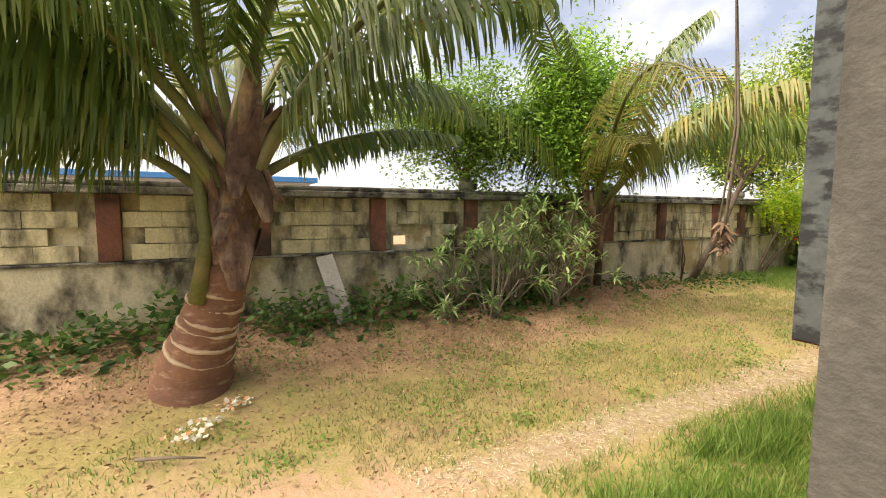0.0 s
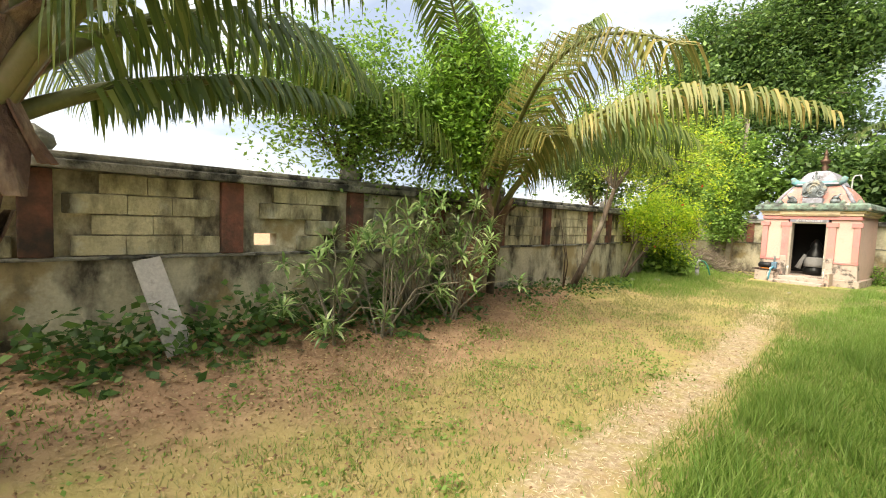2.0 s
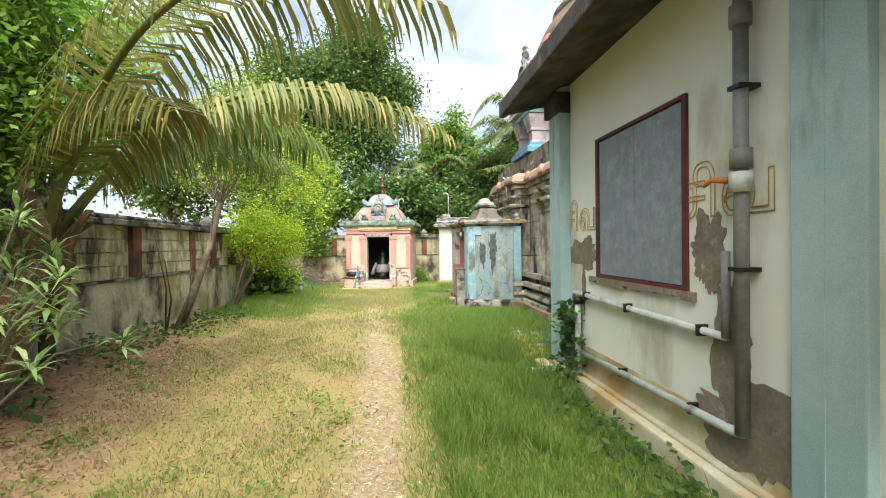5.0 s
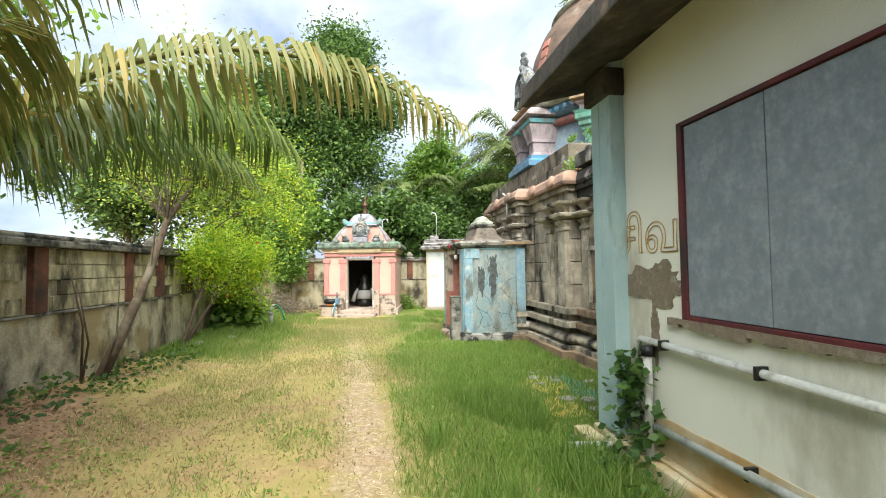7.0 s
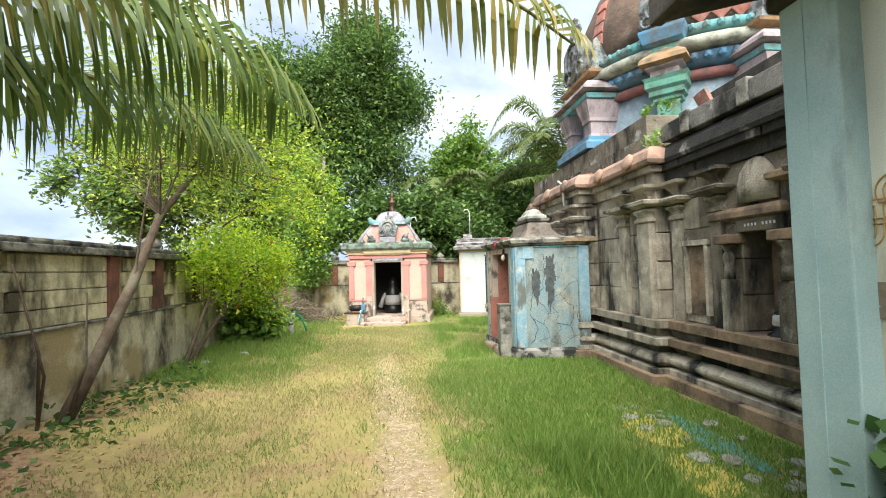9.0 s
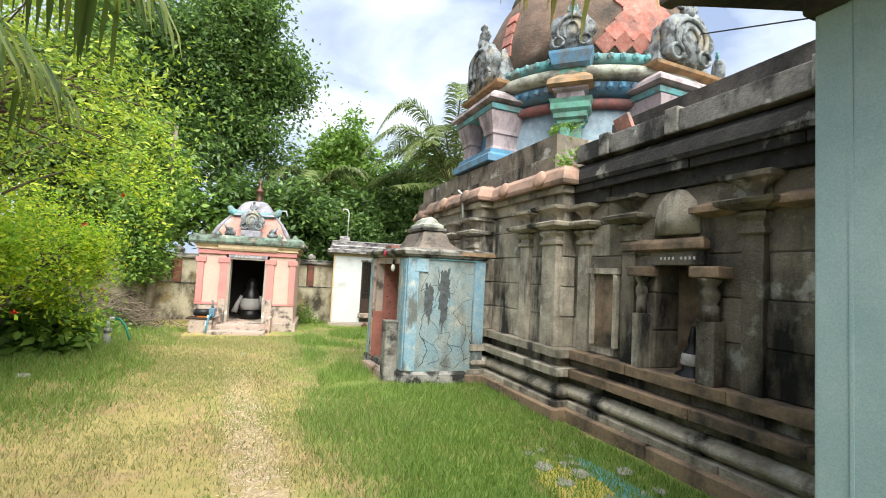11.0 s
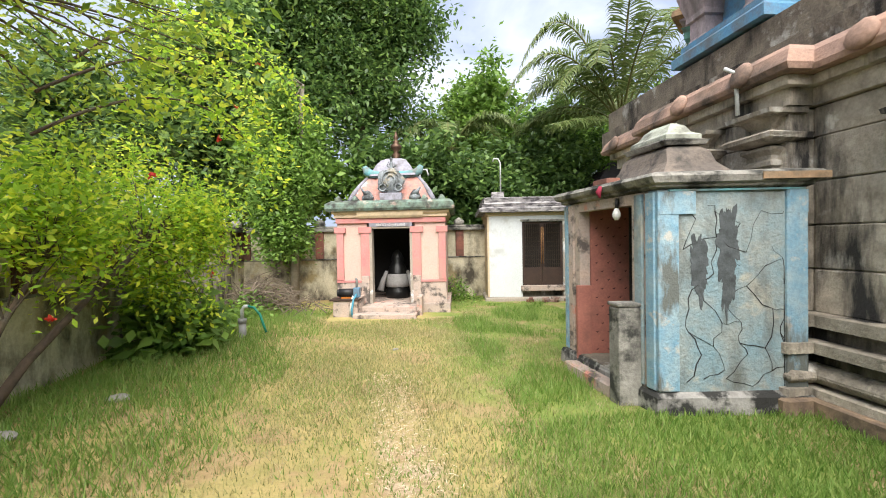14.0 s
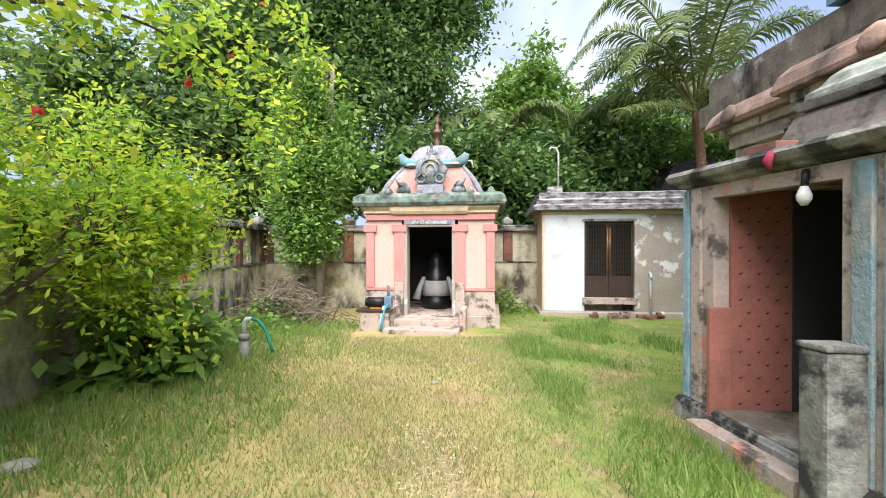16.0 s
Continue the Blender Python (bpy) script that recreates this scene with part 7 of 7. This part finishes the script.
for k in range(5):
    low_plant(1.75 + rw.uniform(-0.2, 0.2), 21.6 + k * 0.15, 260 + k, 0.28, 0.75, 0.09, "leaf_mid", 160, "green bush between the two shrines")


def house_creeper():
    npr = np.random.default_rng(77)
    n = 260
    z = npr.uniform(0.05, 1.0, n)
    c = np.stack([npr.normal(HX - 0.14, 0.05, n), npr.normal(6.62, 0.16 * (1.2 - 0.6 * z), n), z], 1)
    v, f = leaves(npr, c, 0.02, 0.1, 0.8, 0.3)
    tagged(mesh_of("creeper", v, f, M["leaf_weed"]), "green creeper climbing the water pipes", "creeper")


house_creeper()
tree("ashoka_tree", "narrow bushy tree in the corner of the yard", "tree", None, 0.13, [(-2.8, 22.0, 0.1), (-2.75, 22.0, 2.0), (-2.6, 22.1, 4.2), (-2.5, 22.2, 6.2)],
     blob(21, (-3.05, 21.9, 3.4), (0.85, 0.8, 2.9), 110, 0.2), "leaf_mid", 21, 240, 0.24, 0.15, 0.45, "bark_pale")
# trees beyond the north wall
tree("large_tree", "tall dark evergreen tree behind the yard wall", "tree", None, 0.35, [(-1.5, 27, 0), (-1.4, 27, 4), (-1.2, 27, 8), (-1.2, 27, 11.5)],
     blob(22, (-1.3, 27, 12.6), (2.1, 1.8, 2.5), 60, 0.3) + blob(23, (0.3, 27, 10.3), (1.8, 1.8, 1.7), 44, 0.3) + blob(25, (-2.9, 27, 10.4), (2.4, 2.0, 3.6), 66, 0.3)
     + blob(26, (-1.2, 27, 7.6), (2.9, 2.2, 2.4), 64, 0.3) + blob(122, (-5.4, 27.5, 9.6), (2.4, 2.2, 4.4), 90, 0.35), "leaf_dark", 22, 270, 0.5, 0.23, 0.45)
tree("large_tree", "broad bright green tree behind the white shrine", "tree", None, 0.2, [(4.2, 31, 0), (4.2, 31, 3), (4.1, 31, 6), (4.0, 31, 9)],
     blob(23, (4.2, 30.5, 7.0), (2.7, 2.0, 4.4), 110, 0.4), "leaf_mid", 23, 200, 0.36, 0.28, 0.5)
tree("large_tree", "dense green trees filling the corner behind the wall", "tree", None, 0.25, [(-6.5, 26, 0), (-6.3, 26, 3), (-6.2, 26, 6)],
     blob(24, (-6.2, 26, 6.0), (3.6, 2.5, 4.6), 170, 0.35), "leaf_dark", 24, 230, 0.42, 0.28, 0.5)
for k, (x, y, z, r, mat) in enumerate(((0.5, 25.6, 3.6, 2.4, "leaf_dark"), (3.2, 26.0, 3.2, 2.2, "leaf_dark"), (6.3, 27.5, 4.3, 2.6, "leaf_dark"), (11.5, 28.0, 4.8, 3.0, "leaf_mid"), (-10.5, 25.0, 5.5, 3.2, "leaf_dark"), (8.5, 31.0, 6.0, 3.2, "leaf_mid"), (-3.6, 25.2, 4.2, 2.2, "leaf_mid"))):
    tree("background_tree", "leafy tree in the grove beyond the wall", "tree", None, 0.15, [(x, y, 0), (x, y, z * 0.5), (x, y, z)],
         blob(30 + k, (x, y, z), (r, r * 0.7, r * 1.0), 85, 0.3), mat, 30 + k, 220, 0.36, 0.26, 0.5)
tree("dome_plant", "small green plants rooted in the dome cap", "plant", None, 0.03, [(7.0, 14.3, 9.7), (6.95, 14.2, 10.3), (6.9, 14.2, 10.9)], blob(50, (6.95, 14.2, 10.75), (0.5, 0.5, 0.6), 16, 0.2), "leaf_mid", 50, 90, 0.14, 0.12, 0.5)
tree("dome_plant", "wiry plant growing from the dome side", "plant", None, 0.02, [(6.2, 14.8, 8.9), (6.0, 14.7, 9.3), (5.9, 14.7, 9.7)], blob(51, (5.95, 14.7, 9.4), (0.25, 0.3, 0.5), 10, 0.2), "leaf_dark", 51, 40, 0.12, 0.08, 0.5)
for k, (x, y, z) in enumerate(((4.4, 11.45, 3.6), (4.9, 12.4, 4.4), (5.5, 12.7, 4.7), (4.4, 11.1, 3.62))):
    npr = np.random.default_rng(90 + k)
    v, f = leaves(npr, np.repeat([(x, y, z + 0.1)], 60, axis=0), 0.07, 0.1, 0.5, -0.3)
    tagged(mesh_of("roof_weed", v, f, M["leaf_mid"]), "small weed sprouting on the temple roof", "weed", "weeds on the roof", "stuff")
# beyond the walls
o = part("far_roof", box(-14, -8, 2.6, -10, 3, 2.75, 0.02), M["blue_roof"])
tagged(o, "blue sheet roof beyond the west wall", "roof")
o2 = part("far_house", box(-13.8, -7.8, -0.5, -10.2, 2.8, 2.6), M["white_lime"])
tagged(o2, "plain white house beyond the west wall", "house")
bm = bmesh.new()
mould(bm, 7.5, 25.6, 13, 29, [(0.5, 2.6), (0.5, 2.75), (-1.6, 4.9)])
tagged(part("thatched_roof", bm, M["thatch"]), "black palm-thatch roof behind the white shrine", "roof")
tagged(part("hut", box(7.7, 25.8, -0.5, 12.8, 28.8, 2.6), M["plaster_wall"]), "plain hut under the thatched roof", "hut")


def lawn():
    npr = np.random.default_rng(11)
    def blades(name, n, x0, x1, y0, y1, low, high, keep, mat, label, width=0.006):
        x, y = npr.uniform(x0, x1, n), npr.uniform(y0, y1, n)
        ok = keep(x, y)
        x, y = x[ok], y[ok]
        n = len(x)
        z = np.array([ground_z(a, b) for a, b in zip(x, y)]) - 0.005
        h = npr.uniform(low, high, n)
        a = npr.uniform(0, 6.283, n)
        lean = npr.uniform(0.1, 0.8, n) * h
        b = npr.uniform(0, 6.283, n)
        w = width * npr.uniform(0.7, 1.4, n)
        p0 = np.stack([x - np.cos(a) * w, y - np.sin(a) * w, z], 1)
        p1 = np.stack([x + np.cos(a) * w, y + np.sin(a) * w, z], 1)
        p2 = np.stack([x + np.cos(b) * lean, y + np.sin(b) * lean, z + h], 1)
        v = np.stack([p0, p1, p2], 1).reshape(-1, 3)
        tagged(mesh_of(name, v.tolist(), np.arange(3 * n).reshape(n, 3).tolist(), M[mat]), label, "grass", kind="stuff")
    wave = lambda x, y: np.sin(x * 2.1 + 1.3 * np.sin(y * 1.1)) * np.sin(y * 1.7 + 0.8 * np.sin(x * 2.3))
    off = lambda x, y: ~(((x > 2.62) & (y < 7.7)) | ((x > 2.42) & (y > 13.3) & (y < 15.3)) | ((x > 4.0) & (y > 7)) | ((x > -1.5) & (x < 1.5) & (y > 18.9)) | ((x > 2.4) & (y > 20.9)))
    trod = lambda x, y: (np.abs(x - 0.46 + 0.07 * np.maximum(y - 7.4, 0)) > 0.3 * npr.random(len(x)) ** 0.6) | (y > 13.5 + npr.random(len(x)))
    blades("green_grass", 90000, 0.75, 4.2, 2.0, 13.2, 0.03, 0.11, lambda x, y: off(x, y) & trod(x, y) & (npr.random(len(x)) < np.clip((x - 0.7) * 1.4 + 0.3 * wave(x, y), 0.08, 1)), "grass", "green turf growing along the house and temple")
    blades("green_grass", 90000, -3.7, 4.0, 11.5, 22.0, 0.02, 0.07, lambda x, y: off(x, y) & (npr.random(len(x)) < 0.42 + 0.6 * wave(x, y) + 0.12 * np.clip(np.abs(x) - 1, 0, 3)), "grass", "green turf before the shrines", 0.0045)
    blades("dry_grass", 110000, -2.2, 1.6, 1.0, 19.0, 0.02, 0.075, lambda x, y: off(x, y) & trod(x, y) & (npr.random(len(x)) < np.clip(0.55 + 0.5 * wave(x * 0.7, y * 0.7) - np.clip((-x - 1.1) * 0.4, 0, 0.5) * (y < 8), 0.05, 1)), "grass_dry", "short drying grass over the yard", 0.0045)
    blades("dry_grass", 90000, -3.0, 2.5, 10.0, 20.0, 0.02, 0.075, lambda x, y: off(x, y) & (npr.random(len(x)) < 0.5 + 0.5 * wave(x + 2, y)), "grass_dry", "straw-coloured grass tufts", 0.0042)
    blades("green_grass", 22000, 1.0, 2.7, 2.2, 9.0, 0.12, 0.26, lambda x, y: off(x, y) & (wave(x * 1.4, y * 1.2) > 0.15), "grass", "tall tufts of green grass by the house", 0.006)

    blades("green_grass", 26000, -2.9, 0.5, -1.0, 10.0, 0.02, 0.07, lambda x, y: trod(x, y) & (wave(x * 1.7 + 1, y * 1.5) > 0.25), "grass", "short green grass in patches on the soil", 0.005)
    blades("green_grass", 26000, -3.7, -1.4, 11.8, 20.5, 0.05, 0.16, lambda x, y: off(x, y) & (npr.random(len(x)) < np.clip((-x - 1.3) * 0.7 + 0.3 * wave(x * 1.5, y * 1.5), 0, 1)), "grass", "rough green grass along the west wall", 0.007)
    blades("dry_grass", 30000, 0.7, 2.7, 2.0, 12.0, 0.05, 0.15, lambda x, y: off(x, y) & (npr.random(len(x)) < 0.45 + 0.4 * wave(x * 2 + 1, y * 1.6)), "grass", "fine green grass by the path", 0.0035)
    blades("green_grass", 16000, 1.2, 4.0, 13.0, 20.5, 0.08, 0.2, lambda x, y: off(x, y) & (wave(x * 1.2, y) > 0.2), "grass", "taller grass tufts before the shrines", 0.006)


lawn()

# ---- courses of the yard wall, piece by piece ----
wall_blocks(WEST1, 4.0, 17.5, [p + 6.5 for p in PILLARS if p < 10.5], HOLE)
wall_blocks(WEST2, 0.25, 11.8, [0.12] + [p - 11 for p in PILLARS if 12 < p < 22.5])
